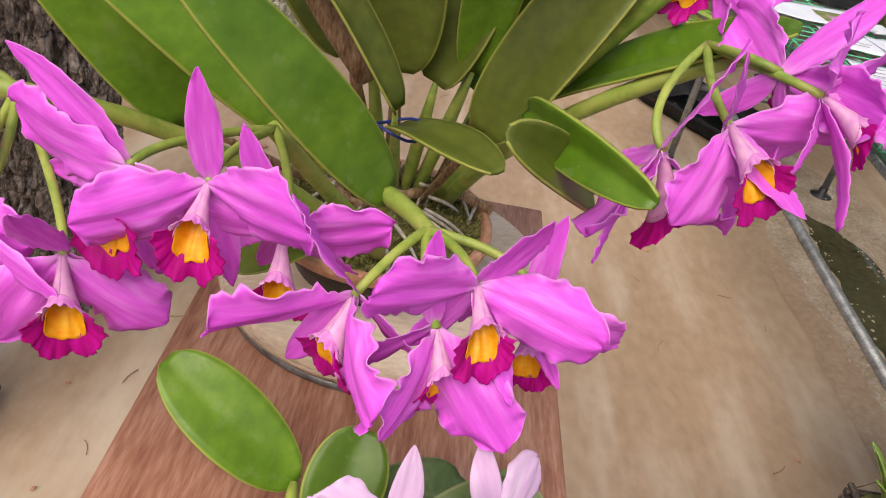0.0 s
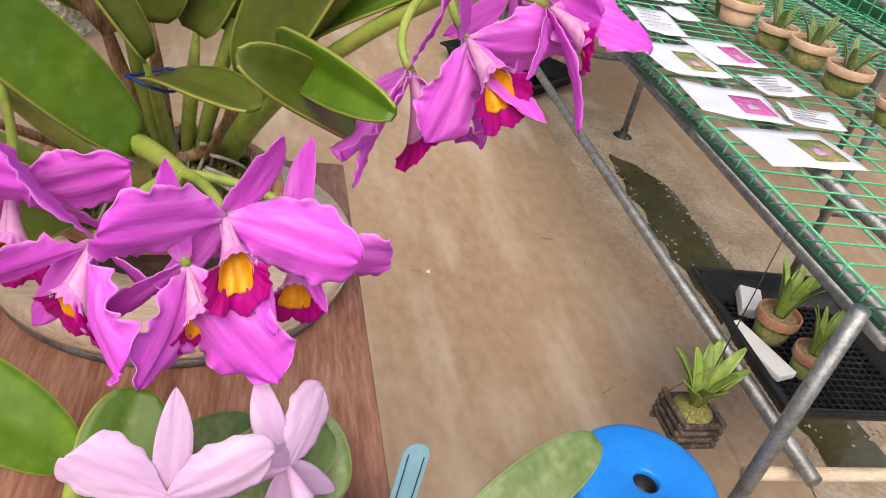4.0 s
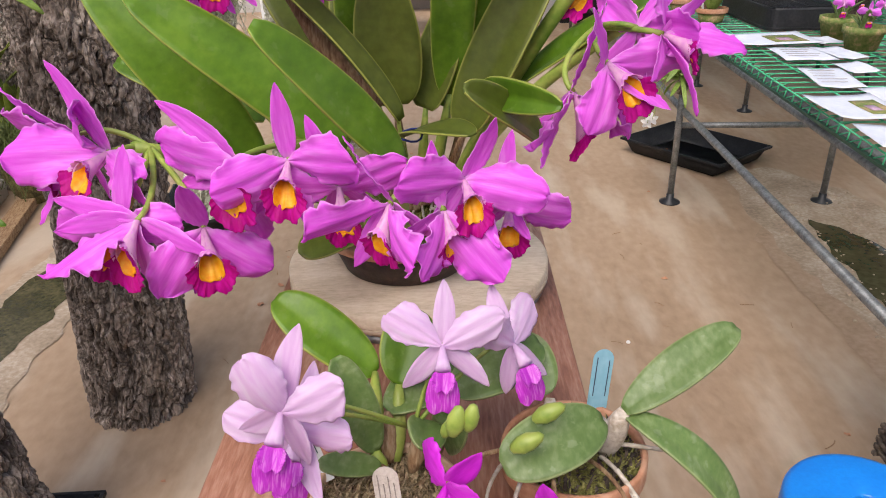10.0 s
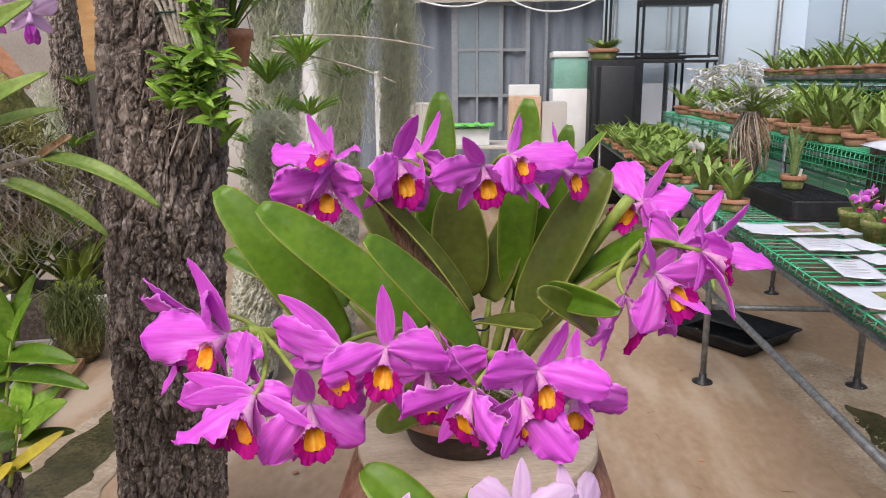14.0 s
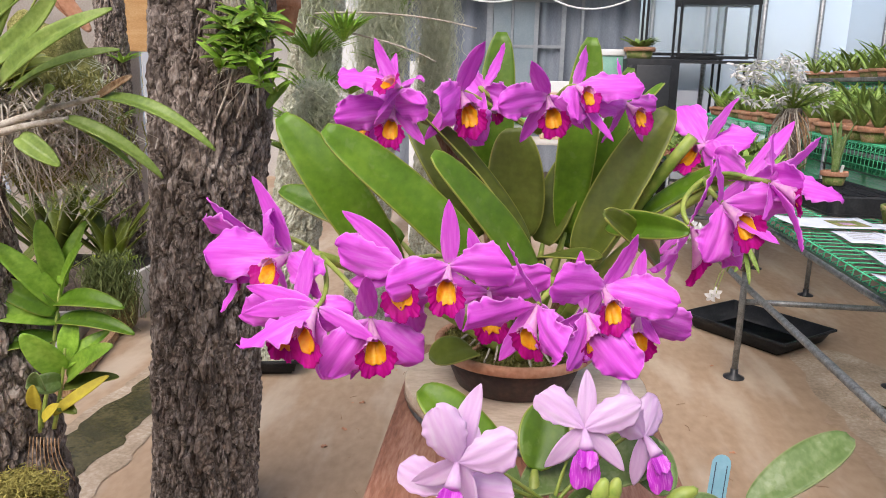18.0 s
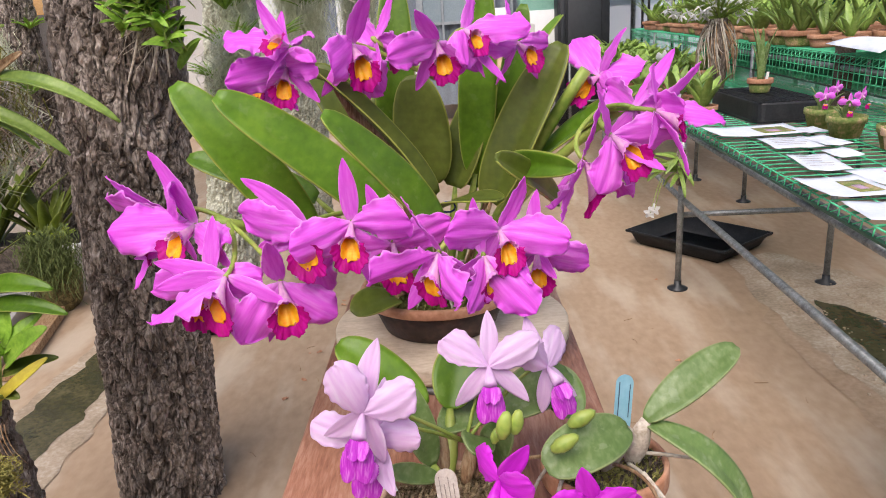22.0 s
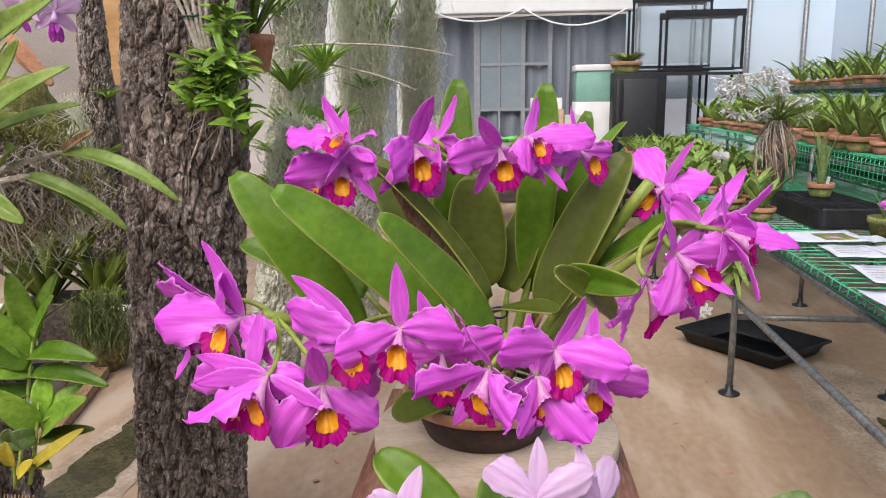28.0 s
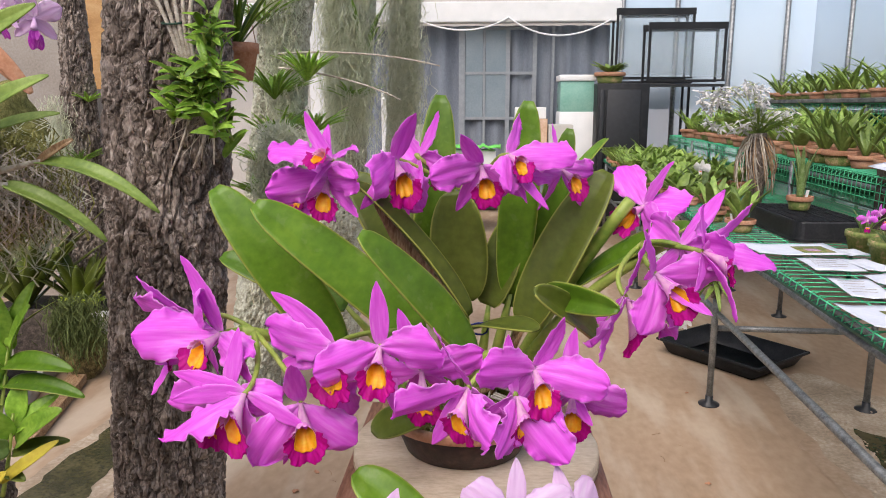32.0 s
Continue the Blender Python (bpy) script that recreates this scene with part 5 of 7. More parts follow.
deep = thing("orchid", "small orchid with deep magenta flowers and long broad leaves", "orchid", (0.214, 0.352, 1.078))
bloom(deep, (0.19, 0.34, 1.09), (0.104, 0.250, 1.131), (0.092, 0.232, 1.105), sepal=(0.130, 0.237, 1.172), left=(0.085, 0.296, 1.134), right=(0.131, 0.212, 1.150), low_right=(0.131, 0.222, 1.090), low_left=(0.113, 0.203, 1.118), kind="deep")
bloom(deep, (0.19, 0.34, 1.09), (0.185, 0.226, 1.111), (0.183, 0.206, 1.083), sepal=(0.173, 0.216, 1.161), left=(0.145, 0.204, 1.136), right=(0.216, 0.202, 1.145), low_left=(0.150, 0.217, 1.074), low_right=(0.208, 0.248, 1.070), kind="deep")
for i, (base, tip, half, face, arch, mat) in enumerate((
        ((0.258, 0.334, 1.132), (0.362, 0.379, 1.187), 0.0195, (-0.35, -0.6, 0.75), 0.06, "leaf_light"), ((0.260, 0.334, 1.128), (0.356, 0.295, 1.036), 0.0185, (0.3, -0.4, 0.9), 0.26, "leaf_light"),
        ((0.238, 0.325, 1.130), (0.150, 0.284, 1.116), 0.027, (0.0, -0.60, 0.80), 0.14, "leaf_light"), ((0.200, 0.400, 1.100), (0.170, 0.450, 1.135), 0.026, (0.0, -0.5, 0.85), 0.05, "leaf_light"))):
    leaf(deep, base, tip, half, face, arch, 0.18, mat, 0.5, 0.42, seed=80 + i)
for a, b, r in (((0.248, 0.352, 1.070), (0.258, 0.334, 1.132), 0.009), ((0.215, 0.345, 1.070), (0.238, 0.326, 1.128), 0.009), ((0.2, 0.37, 1.070), (0.203, 0.395, 1.100), 0.007)):
    pseudobulb(deep, a, b, r, "root", 1.3)
inv = deep.matrix_basis.inverted()
part("flower_bud", lathe([(0, 0), (0.006, 0.004), (0.011, 0.018), (0.010, 0.034), (0.004, 0.050), (0, 0.053)], 14), M["deep"], deep, "closed dark pink flower bud", inv @ pose(0.246, 0.232, 1.106, 180, 0, 0))
stalk(deep, "flower_stalk", bend((0.225, 0.33, 1.085), (0.245, 0.26, 1.125), (0.246, 0.232, 1.103), 8), 0.002, M["husk"])
rnd = random.Random(8)
for pts in (((0.17, 0.31, 1.085), (0.15, 0.27, 1.07), (0.145, 0.262, 0.99)), ((0.26, 0.34, 1.09), (0.31, 0.33, 1.09), (0.35, 0.35, 1.06)), ((0.25, 0.31, 1.088), (0.28, 0.28, 1.06), (0.29, 0.27, 1.02)), ((0.16, 0.33, 1.088), (0.13, 0.32, 1.06), (0.14, 0.30, 1.035)), ((0.24, 0.33, 1.085), (0.26, 0.30, 1.09), (0.27, 0.283, 1.05))):
    stalk(deep, "aerial_root", bend(*pts, 10), 0.0022, M["root"], 0.6, 6)


def plant_label(name, label, x, y, z, w, h, mat, rx, rz, ry=0.0, lines=4, ink="ink"):
    t = thing(name, label, "plant label", m=pose(x, y, z, rx, ry, rz))
    bm = bmesh.new()
    pts = [(-w / 2, 0), (w / 2, 0)] + [(w / 2 * math.cos(a), h - w / 2 + w / 2 * math.sin(a)) for a in (math.pi * i / 10 for i in range(11))]
    f = bm.faces.new([bm.verts.new((px, 0, pz)) for px, pz in pts])
    e = bmesh.ops.extrude_face_region(bm, geom=[f])
    bmesh.ops.translate(bm, vec=(0, 0.001, 0), verts=[v for v in e["geom"] if isinstance(v, bmesh.types.BMVert)])
    bmesh.ops.recalc_face_normals(bm, faces=bm.faces)
    part("plate", bm, M[mat], t, smooth=False)
    rr = random.Random(int(x * 999))
    for k in range(lines):
        x0 = -w * 0.3 + w * 0.6 * k / max(1, lines - 1)
        z0 = h * rr.uniform(0.25, 0.4)
        part("writing", boxed(x0 - w * 0.016, x0 + w * 0.016, -0.0012, -0.0004, z0, h * rr.uniform(0.75, 0.9)), M[ink], t, smooth=False)
    return t


plant_label("plant_label", "pale blue plastic label stuck in the pot", 0.250, 0.405, 1.072, 0.020, 0.070, "tag_blue", -8, 4, 6, 2)
plant_label("plant_label", "beige plastic label with faded pencil writing stuck in the pot", 0.060, 0.262, 1.068, 0.021, 0.062, "tag_beige", -10, 0, -6, 4, "pencil")
plant_label("plant_label", "white printed label with red and black print leaning in the pot", -0.005, 0.318, 1.070, 0.018, 0.07, "white", -25, 10, -22, 4)

# ---- benches ----
BENCH = pose(1.160, 0.88, 0, 0, 0, -2.6)


def bench(x0, x1, y0, y1, z, label, skirt=0.0, pitch=0.052, legs=(), inset=0.0):
    """A wire-mesh bench; inset: how far the mesh stands back from its front legs and rails."""
    t = thing("plant_bench", label, "bench", m=BENCH)
    bm = tube([(x0, 0, z), (x1, 0, z)], 0.0026, 5)
    me = mesh_of(bm, "cross_wire", M["wire"])
    n = int((y1 - y0) / pitch)
    for k in range(n + 1):
        part("cross_wire", me, None, t, m=Matrix.Translation((0, y0 + (y1 - y0) * k / n, 0)))
    n = max(2, int((x1 - x0) / 0.13))
    for k in range(n + 1):
        x = x0 + (x1 - x0) * k / n
        part("long_wire", tube([(x, y0, z - 0.005), (x, y1, z - 0.005)], 0.0032, 5), M["wire"], t)
    if skirt:
        # wires bent down at the front, tied by a slanting one
        bm = bmesh.new()
        n = int((y1 - y0) / pitch)
        for k in range(1, 1 + int(skirt / 0.045)):
            tube([(x0 - 0.003, y0, z - 0.045 * k), (x0 - 0.003, y1, z - 0.045 * k)], 0.0028, 5, bm)
        for k in range(n):
            y = y0 + (y1 - y0) * k / n
            tube([(x0, y, z), (x0 - 0.006, y, z - skirt)], 0.0026, 5, bm)
            tube([(x0 + 0.035, y, z), (x0 - 0.004, y + pitch * 0.75, z - min(skirt, 0.05) * 0.9)], 0.0024, 5, bm)
        part("edge_wire", bm, M["wire"], t)["kind"] = "stuff"
        part("edge_rail", boxed(x0 - 0.012, x0 + 0.004, y0, y1, z - skirt - 0.006, z - skirt + 0.003), M["wire_dark"], t, smooth=False)
    part("bearer", tube([(x0 + 0.22, y0, z - 0.024), (x0 + 0.22, y1, z - 0.024)], 0.016, 10), M["steel"], t)
    part("bearer", tube([(x1 - 0.1, y0, z - 0.024), (x1 - 0.1, y1, z - 0.024)], 0.016, 10), M["steel"], t)
    x0 -= inset
    for y in legs:
        for x in (x0, x1 - 0.06):
            leg = part("leg", tube([(x, y, 0.012), (x, y, z - 0.012)], 0.017, 12), M["steel"], t)
            part("foot", lathe([(0, 0), (0.055, 0), (0.055, 0.006), (0.02, 0.02), (0.02, 0.05), (0, 0.05)], 20), M["dark_metal"], leg, m=Matrix.Translation((x, y, 0)))
        part("cross_pipe", tube([(x0, y + 0.02, 0.42), (x1 - 0.06, y + 0.02, 0.42)], 0.016, 10), M["ply" if x0 == 0.0 and y == legs[0] else "steel"], t)
    if legs:
        part("long_pipe", tube([(x0 + 0.105, legs[0] - 0.04, 0.472), (x0 + 0.012, legs[1] + 0.03, 0.505), (x0 + 0.012, legs[-1], 0.505)], 0.017, 10), M["steel"], t)
        part("long_pipe", tube([(x0 + inset + 0.025, y0, z - 0.075), (x0 + inset + 0.025, y1, z - 0.075)], 0.014, 10), M["steel"], t)
        part("long_pipe", tube([(x1 - 0.1, legs[0], 0.43), (x1 - 0.1, legs[-1], 0.43)], 0.017, 10), M["steel"], t)
    return t


bench(0.05, 0.86, 0.0, 8.6, 0.90, "long green wire-mesh plant bench on grey pipe legs", 0.035, 0.07, (0.02, 2.62, 5.2, 7.8), 0.05)
bench(0.95, 1.85, 1.0, 9.0, 1.19, "raised green wire-mesh plant bench behind", 0.18, 0.06, (1.2, 4.4, 7.6))
bench(0.90, 1.80, 1.6, 8.6, 0.86, "lower green wire-mesh shelf between the benches", 0.0, 0.055)
bench(1.95, 2.75, 2.0, 9.0, 1.60, "highest green wire-mesh bench with a stone-edged top", 0.33, 0.08, (2.4, 5.6, 8.6))


# ---- plants on the benches ----
def tuft(n, length, half, spread, seed, rise=0.6, bm=None, nu=7, nv=2, origin=(0, 0, 0)):
    """Many strap leaves from one crown, as one mesh."""
    rnd = random.Random(seed)
    bm = bm or bmesh.new()
    o = Vector(origin)
    for k in range(n):
        a = 6.283 * k / n * 1.618 + rnd.uniform(-0.3, 0.3)
        up = rise * rnd.uniform(0.6, 1.2)
        d = Vector((math.cos(a) * spread, math.sin(a) * spread, up)).normalized()
        ln = length * rnd.uniform(0.65, 1.15)
        b = o + Vector((math.cos(a), math.sin(a), 0)) * half * 0.5
        face = Vector((-math.cos(a) * 0.5, -math.sin(a) * 0.5, 1.0))
        strap(b, b + d * ln, half * rnd.uniform(0.8, 1.2), face, rnd.uniform(0.03, 0.16), 0.3, 0.3, 0.6, nu, nv, 0.0012, bm, seed=k)
    return bm


def potted(name, label, category, r, h, leaves, length, half, spread, rise, seed, pot_mat="terracotta", leaf_mat="fern", split=False, group="", tag=False):
    """A clay pot with its plant, at the origin, to be copied."""
    t = flower_pot(name, label, 0, 0, 0, r, h, M[pot_mat], M["algae"] if seed % 2 else None, 0.74, 0.34, group, soil="bark_mix")
    t["category"] = category
    if split:
        rnd = random.Random(seed)
        for k in range(leaves):
            a = 6.283 * k / leaves * 1.618
            d = Vector((math.cos(a) * spread, math.sin(a) * spread, rise * rnd.uniform(0.7, 1.2))).normalized()
            b = Vector((math.cos(a), math.sin(a), 0)) * r * 0.25 + Vector((0, 0, h * 0.85))
            part("leaf", strap(b, b + d * length * rnd.uniform(0.7, 1.15), half, (-math.cos(a) * 0.5, -math.sin(a) * 0.5, 1), 0.08, 0.3, 0.35, 0.55, 10, 4, 0.0016), M[leaf_mat], t)
            if k % 2 == 0:
                part("pseudobulb", tube([Vector((0, 0, h * 0.8)) + (b - Vector((0, 0, h * 0.85))) * 0.6, b], [r * 0.09, r * 0.05], 7), M["root"], t)
    else:
        part("foliage", tuft(leaves, length, half, spread, seed, rise, origin=(0, 0, h * 0.82)), M[leaf_mat], t)
    if tag:
        part("name_tag", boxed(r * 0.45, r * 0.45 + 0.001, -0.008, 0.008, h * 0.7, h * 0.7 + 0.055, m=Matrix.Rotation(radians(14), 4, "Y")), M["white"], t, "white name tag", smooth=False)
    return t


def on_bench(x, y, z, turn=0.0, size=1.0):
    return BENCH @ pose(x, y, z, 0, 0, turn) @ Matrix.Scale(size, 4)


def spread_copies(models, places, seed):
    rnd = random.Random(seed)
    for i, (x, y, z) in enumerate(places):
        src = models[rnd.randrange(len(models))] if i >= len(models) else models[i]
        m = on_bench(x + rnd.uniform(-0.035, 0.035), y + rnd.uniform(-0.04, 0.04), z, rnd.uniform(0, 360), rnd.uniform(0.78, 1.18))
        if i < len(models):
            src.matrix_basis = m
        else:
            s = copy_thing(src, m)
            s.matrix_basis = m


near = [potted("potted_orchid", "small orchid with stiff leaves in a mossy clay pot", "potted orchid", 0.082, 0.09, n, ln * 1.2, hf * 1.2, 0.45, rs, sd, "terracotta_pale", "leaf_light", True, "pots along the near bench", True)
        for n, ln, hf, rs, sd in ((7, 0.11, 0.012, 1.0, 1), (6, 0.13, 0.016, 1.2, 2), (8, 0.10, 0.011, 0.9, 3))]
spread_copies(near, [(0.66, 0.28 + 0.205 * k, 0.905) for k in range(8)], 4)
small = [potted("potted_orchid", "leafy young orchid in a small orange clay pot", "potted orchid", 0.056, 0.068, n, ln * 1.25, hf * 1.2, 0.8, 0.95, sd, "terracotta", "fern", False, "young orchids on the bench")
         for n, ln, hf, sd in ((8, 0.13, 0.026, 5), (9, 0.12, 0.032, 6), (7, 0.15, 0.022, 7), (10, 0.11, 0.028, 8), (7, 0.17, 0.018, 10))]
spread_copies(small, [(0.06 + 0.125 * c, 3.95 + 0.135 * k, 0.905) for k in range(30) for c in range(6) if not (c > 1 and k < 7)], 9)
middle = [potted("potted_orchid", "orchid with arching leaves in a wide clay pot", "potted orchid", 0.112, 0.090, n, ln * 1.15, hf * 1.25, 0.8, 1.2, sd, "terracotta", "fern", False, "orchids on the raised bench")
          for n, ln, hf, sd in ((9, 0.22, 0.019, 11), (7, 0.27, 0.026, 12), (14, 0.24, 0.011, 13), (8, 0.19, 0.032, 14), (8, 0.30, 0.017, 16))]
spread_copies(middle, [(1.07 + 0.25 * c, 3.32 + 0.25 * k, 1.195) for k in range(21) for c in range(4)], 15)
high = [potted("potted_orchid", "tall-leaved orchid in a low clay pot", "potted orchid", 0.105, 0.075, n, ln * 1.1, hf * 1.1, 0.8, 0.8, sd, "terracotta", "fern", False, "orchids on the highest bench")
        for n, ln, hf, sd in ((9, 0.30, 0.017, 21), (11, 0.36, 0.012, 22), (8, 0.26, 0.024, 23))]
spread_copies(high, [(2.08 + 0.28 * c, 3.2 + 0.27 * k, 1.645) for k in range(20) for c in range(2)], 25)
M["slate"] = material("weathered grey stone", ((0.06, 0.062, 0.06), (0.16, 0.16, 0.15), (0.30, 0.29, 0.27)), 9, 90, 0.85, 0.7, 60)
b = BENCH
solid("stone_slab", boxed(1.925, 2.72, 2.6, 8.8, 1.604, 1.645, 0.006), M["slate"], "long grey stone slab on the highest bench", "slab", m=b)

# black tray with one pot on it, on the near bench
t = thing("plastic_tray", "black plastic tray with ribbed top, upside down on the bench", "tray", m=on_bench(0.50, 2.89, 0.909, 3))
bm = bmesh.new()
rows = []
for k, z in ((1.0, 0.0), (1.0, 0.012), (0.975, 0.014), (0.95, 0.092), (0.935, 0.100)):
    ring = []
    for a in range(32):
        c, q = math.cos(6.2832 * (a + 0.5) / 32), math.sin(6.2832 * (a + 0.5) / 32)
        ring.append(bm.verts.new((0.19 * k * math.copysign(min(1.0, abs(c) ** 0.22), c), 0.36 * k * math.copysign(min(1.0, abs(q) ** 0.22), q), z)))
    rows.append(ring)
for p, q in zip(rows, rows[1:]):
    for a in range(32):
        bm.faces.new((p[a], p[(a + 1) % 32], q[(a + 1) % 32], q[a]))
bm.faces.new(rows[-1])
part("basin", bm, M["black"], t, smooth=False)
for k in range(21):
    part("rib", boxed(-0.165, 0.165, -0.325 + 0.0325 * k - 0.004, -0.325 + 0.0325 * k + 0.004, 0.100, 0.106), M["black"], t, smooth=False)
for k in range(3):
    part("rib", boxed(-0.10 + 0.10 * k - 0.003, -0.10 + 0.10 * k + 0.003, -0.33, 0.33, 0.100, 0.108), M["black"], t, smooth=False)
p = potted("potted_orchid", "narrow-leaved orchid in a clay pot with white tags", "potted orchid", 0.06, 0.065, 8, 0.24, 0.012, 0.22, 1.4, 31, "terracotta", "leaf_light", True, tag=True)
p.matrix_basis = on_bench(0.49, 2.95, 1.017, 30, 1.15)
for x, y, s, sd in ((0.16, 2.86, 1.15, 41), (0.10, 3.22, 1.15, 43), (0.26, 3.45, 1.1, 45)):
    p = potted("potted_orchid", "orchid with arching light green leaves in a clay pot", "potted orchid", 0.07, 0.06, 9, 0.19, 0.022, 0.7, 1.0, sd, "terracotta", "fern", True, tag=True)
    p.matrix_basis = on_bench(x, y, 0.905, 40 * sd, s)
PINK = Kind("small_pink", M["petal"], M["lobe"], M["throat"], M["tube"], (0.030, 0.011, 0.029, 0.006, 0.015, 0.009))
for x, y in ((0.55, 2.10), (0.56, 2.36), (0.62, 1.80)):
    o = thing("potted_orchid", "small orchid in a clay pot with little magenta flowers", "potted orchid", m=on_bench(x + 0.02, y, 0.905, 0, 1.35))
    part("pot", lathe([(0, 0), (0.045, 0), (0.058, 0.05), (0.062, 0.05), (0.062, 0.07), (0.054, 0.07), (0.05, 0.05), (0, 0.05)], 28), M["algae"], o)
    part("foliage", tuft(7, 0.09, 0.013, 0.5, int(y * 100), 1.0, origin=(0, 0, 0.05)), M["leaf_light"], o)
    w = o.matrix_basis.translation
    for k in range(2):
        flower(o, PINK, w + Vector((-0.02 + 0.05 * k, -0.05, 0.16 + 0.03 * k)), -20 + 40 * k, -10, 0, 1.35, k, False)
        stalk(o, "flower_stalk", [w + Vector((0, 0, 0.06)), w + Vector((-0.02 + 0.05 * k, -0.05, 0.16 + 0.03 * k))], 0.0018, M["stem"])


def white_orchid():
    """A clump of white-flowered orchid over a ball of its own pale roots."""
    o = thing("orchid", "clump of white-flowered orchid over a mass of pale roots", "orchid", m=on_bench(0.56, 3.98, 0.905, 0, 1.22))
    part("log", tube([(0, 0, 0), (0.01, 0, 0.2), (0, 0.01, 0.40)], [0.045, 0.055, 0.05], 18), M["bark"], o)
    rnd = random.Random(77)
    for k in range(64):
        a = rnd.uniform(0, 6.28)
        z = rnd.uniform(0.30, 0.40)
        q = rnd.uniform(0.09, 0.15)
        part("root", tube(bend((0.05 * math.cos(a), 0.05 * math.sin(a), z), (q * math.cos(a), q * math.sin(a), z - 0.08), (0.10 * math.cos(a + 0.4), 0.10 * math.sin(a + 0.4), rnd.uniform(0.05, 0.22)), 7), rnd.uniform(0.0025, 0.0045), 5, taper=0.6), M["root" if k % 3 else "husk"], o)
    part("foliage", tuft(95, 0.25, 0.0085, 1.0, 78, 0.55, origin=(0, 0, 0.39)), M["strap_leaf"], o)
    pet = mesh_of(blade(0.038, 0.0060, 0.5, 0.5, -0.3, 0.2, 0.1, 1.5, 3, 6, 3), "white_petal", M["white_petal"])
    for k in range(36):
        # most of the bloom leans to one side of the clump
        if k < 25:
            c0, z0 = Vector((rnd.uniform(-0.34, -0.04), rnd.uniform(-0.20, 0.08), 0)), rnd.uniform(0.44, 0.68)
        else:
            c0, z0 = Vector((rnd.uniform(-0.05, 0.20), rnd.uniform(-0.18, 0.10), 0)), rnd.uniform(0.38, 0.60)
        tip = c0 + Vector((0, 0, z0))
        sp = part("flower_spike", tube(bend((0, 0, 0.40), c0 * 0.5 + Vector((0, 0, z0 + 0.05)), tip, 8), 0.002, 5), M["stem"], o)
        d = c0.normalized()
        for j in range(4):
            c = tip - d * 0.022 * j + Vector((rnd.gauss(0, 0.012), rnd.gauss(0, 0.012), -0.012 * j))
            for q in range(5):
                part("petal", pet, None, sp, m=Matrix.Translation(c) @ Euler((rnd.uniform(-1, 1), rnd.uniform(-1, 1), 1.257 * q + rnd.uniform(-0.3, 0.3))).to_matrix().to_4x4())


white_orchid()

# papers with printed photographs along the near bench
rnd = random.Random(12)
for k, (x, y, w, l, turn, photo) in enumerate(((0.22, 0.62, 0.28, 0.20, 6, 2), (0.17, 0.87, 0.26, 0.22, -5, 1), (0.14, 1.17, 0.22, 0.27, 3, 2), (0.36, 1.30, 0.20, 0.22, 8, 1), (0.22, 1.55, 0.15, 0.28, -4, 0), (0.36, 1.70, 0.12, 0.16, 6, 0), (0.28, 1.97, 0.20, 0.26, -3, 0), (0.42, 1.96, 0.12, 0.24, 5, 0), (0.23, 2.27, 0.40, 0.28, 3, 2),
                                               (0.47, 2.22, 0.12, 0.14, 12, 0), (0.38, 1.02, 0.18, 0.14, 15, 0), (0.36, 0.80, 0.16, 0.12, -10, 0))):
    t = thing("paper_sheet", "curled white paper sheet with a printed flower photograph" if photo else "small torn white paper sheet", "paper", group="papers on the bench", m=on_bench(x, y, 0.909 + 0.0012 * k, turn))
    grid = [[Vector((-w / 2 + w * i / 10 + rnd.uniform(-0.002, 0.002) * (j in (0, 8)), -l / 2 + l * j / 8, 0.003 * abs(math.sin(i * 0.5 + k)) + 0.016 * (i / 10 - 0.5) ** 2 * (k % 3) + 0.002 * math.sin(j * 0.6 + k))) for j in range(9)] for i in range(11)]
    part("sheet", sheet(bmesh.new(), grid, 0.0005), M["paper"], t)
    if not photo and w > 0.13:
        for q in range(5):
            y0 = l * (0.34 - 0.15 * q)
            part("print_line", boxed(-w * 0.36, w * (0.30 - 0.09 * (q % 3)), y0 - 0.0022, y0 + 0.0022, 0.0062, 0.0068), M["pencil"], t, smooth=False)
    if photo:
        def lift(px, py):
            i, j = (px + w / 2) / w * 10, (py + l / 2) / l * 8
            return 0.003 * abs(math.sin(i * 0.5 + k)) + 0.016 * (i / 10 - 0.5) ** 2 * (k % 3) + 0.002 * math.sin(j * 0.6 + k) + 0.0016
        px0, py0 = w * 0.04, -l * 0.32
        g = [[Vector((px0 + w * 0.36 * i / 5, py0 + l * 0.58 * j / 5, lift(px0 + w * 0.36 * i / 5, py0 + l * 0.58 * j / 5))) for j in range(6)] for i in range(6)]
        part("photograph", sheet(bmesh.new(), g, 0.0004), M["pink_ink"] if photo == 1 else M["algae"], t, "printed photograph of a flower")
        g = [[v + Vector((w * 0.02, l * 0.02, 0.0009)) for v in row[1:4]] for row in g[1:4]]
        part("photograph", sheet(bmesh.new(), g, 0.0004), M["faded_print"], t)
t = thing("paper_sheet", "sheet of white paper with handwriting hanging over the bench end", "paper", m=BENCH @ pose(0.10, -0.02, 0.905, 0, 24, 12))
part("sheet", sheet(bmesh.new(), [[Vector((0.25 * i / 8 - 0.06, -0.17 + 0.19 * j / 6, 0.004 * math.sin(i) - 0.10 * max(0, 0.4 - j / 6) ** 2)) for j in range(7)] for i in range(9)], 0.0005), M["paper"], t)
for k in range(5):
    part("writing", boxed(0.02 + 0.022 * k, 0.032 + 0.022 * k, -0.075, -0.071, 0.004, 0.0065, m=Matrix.Rotation(0.3, 4, "Z")), M["ink"], t, smooth=False)

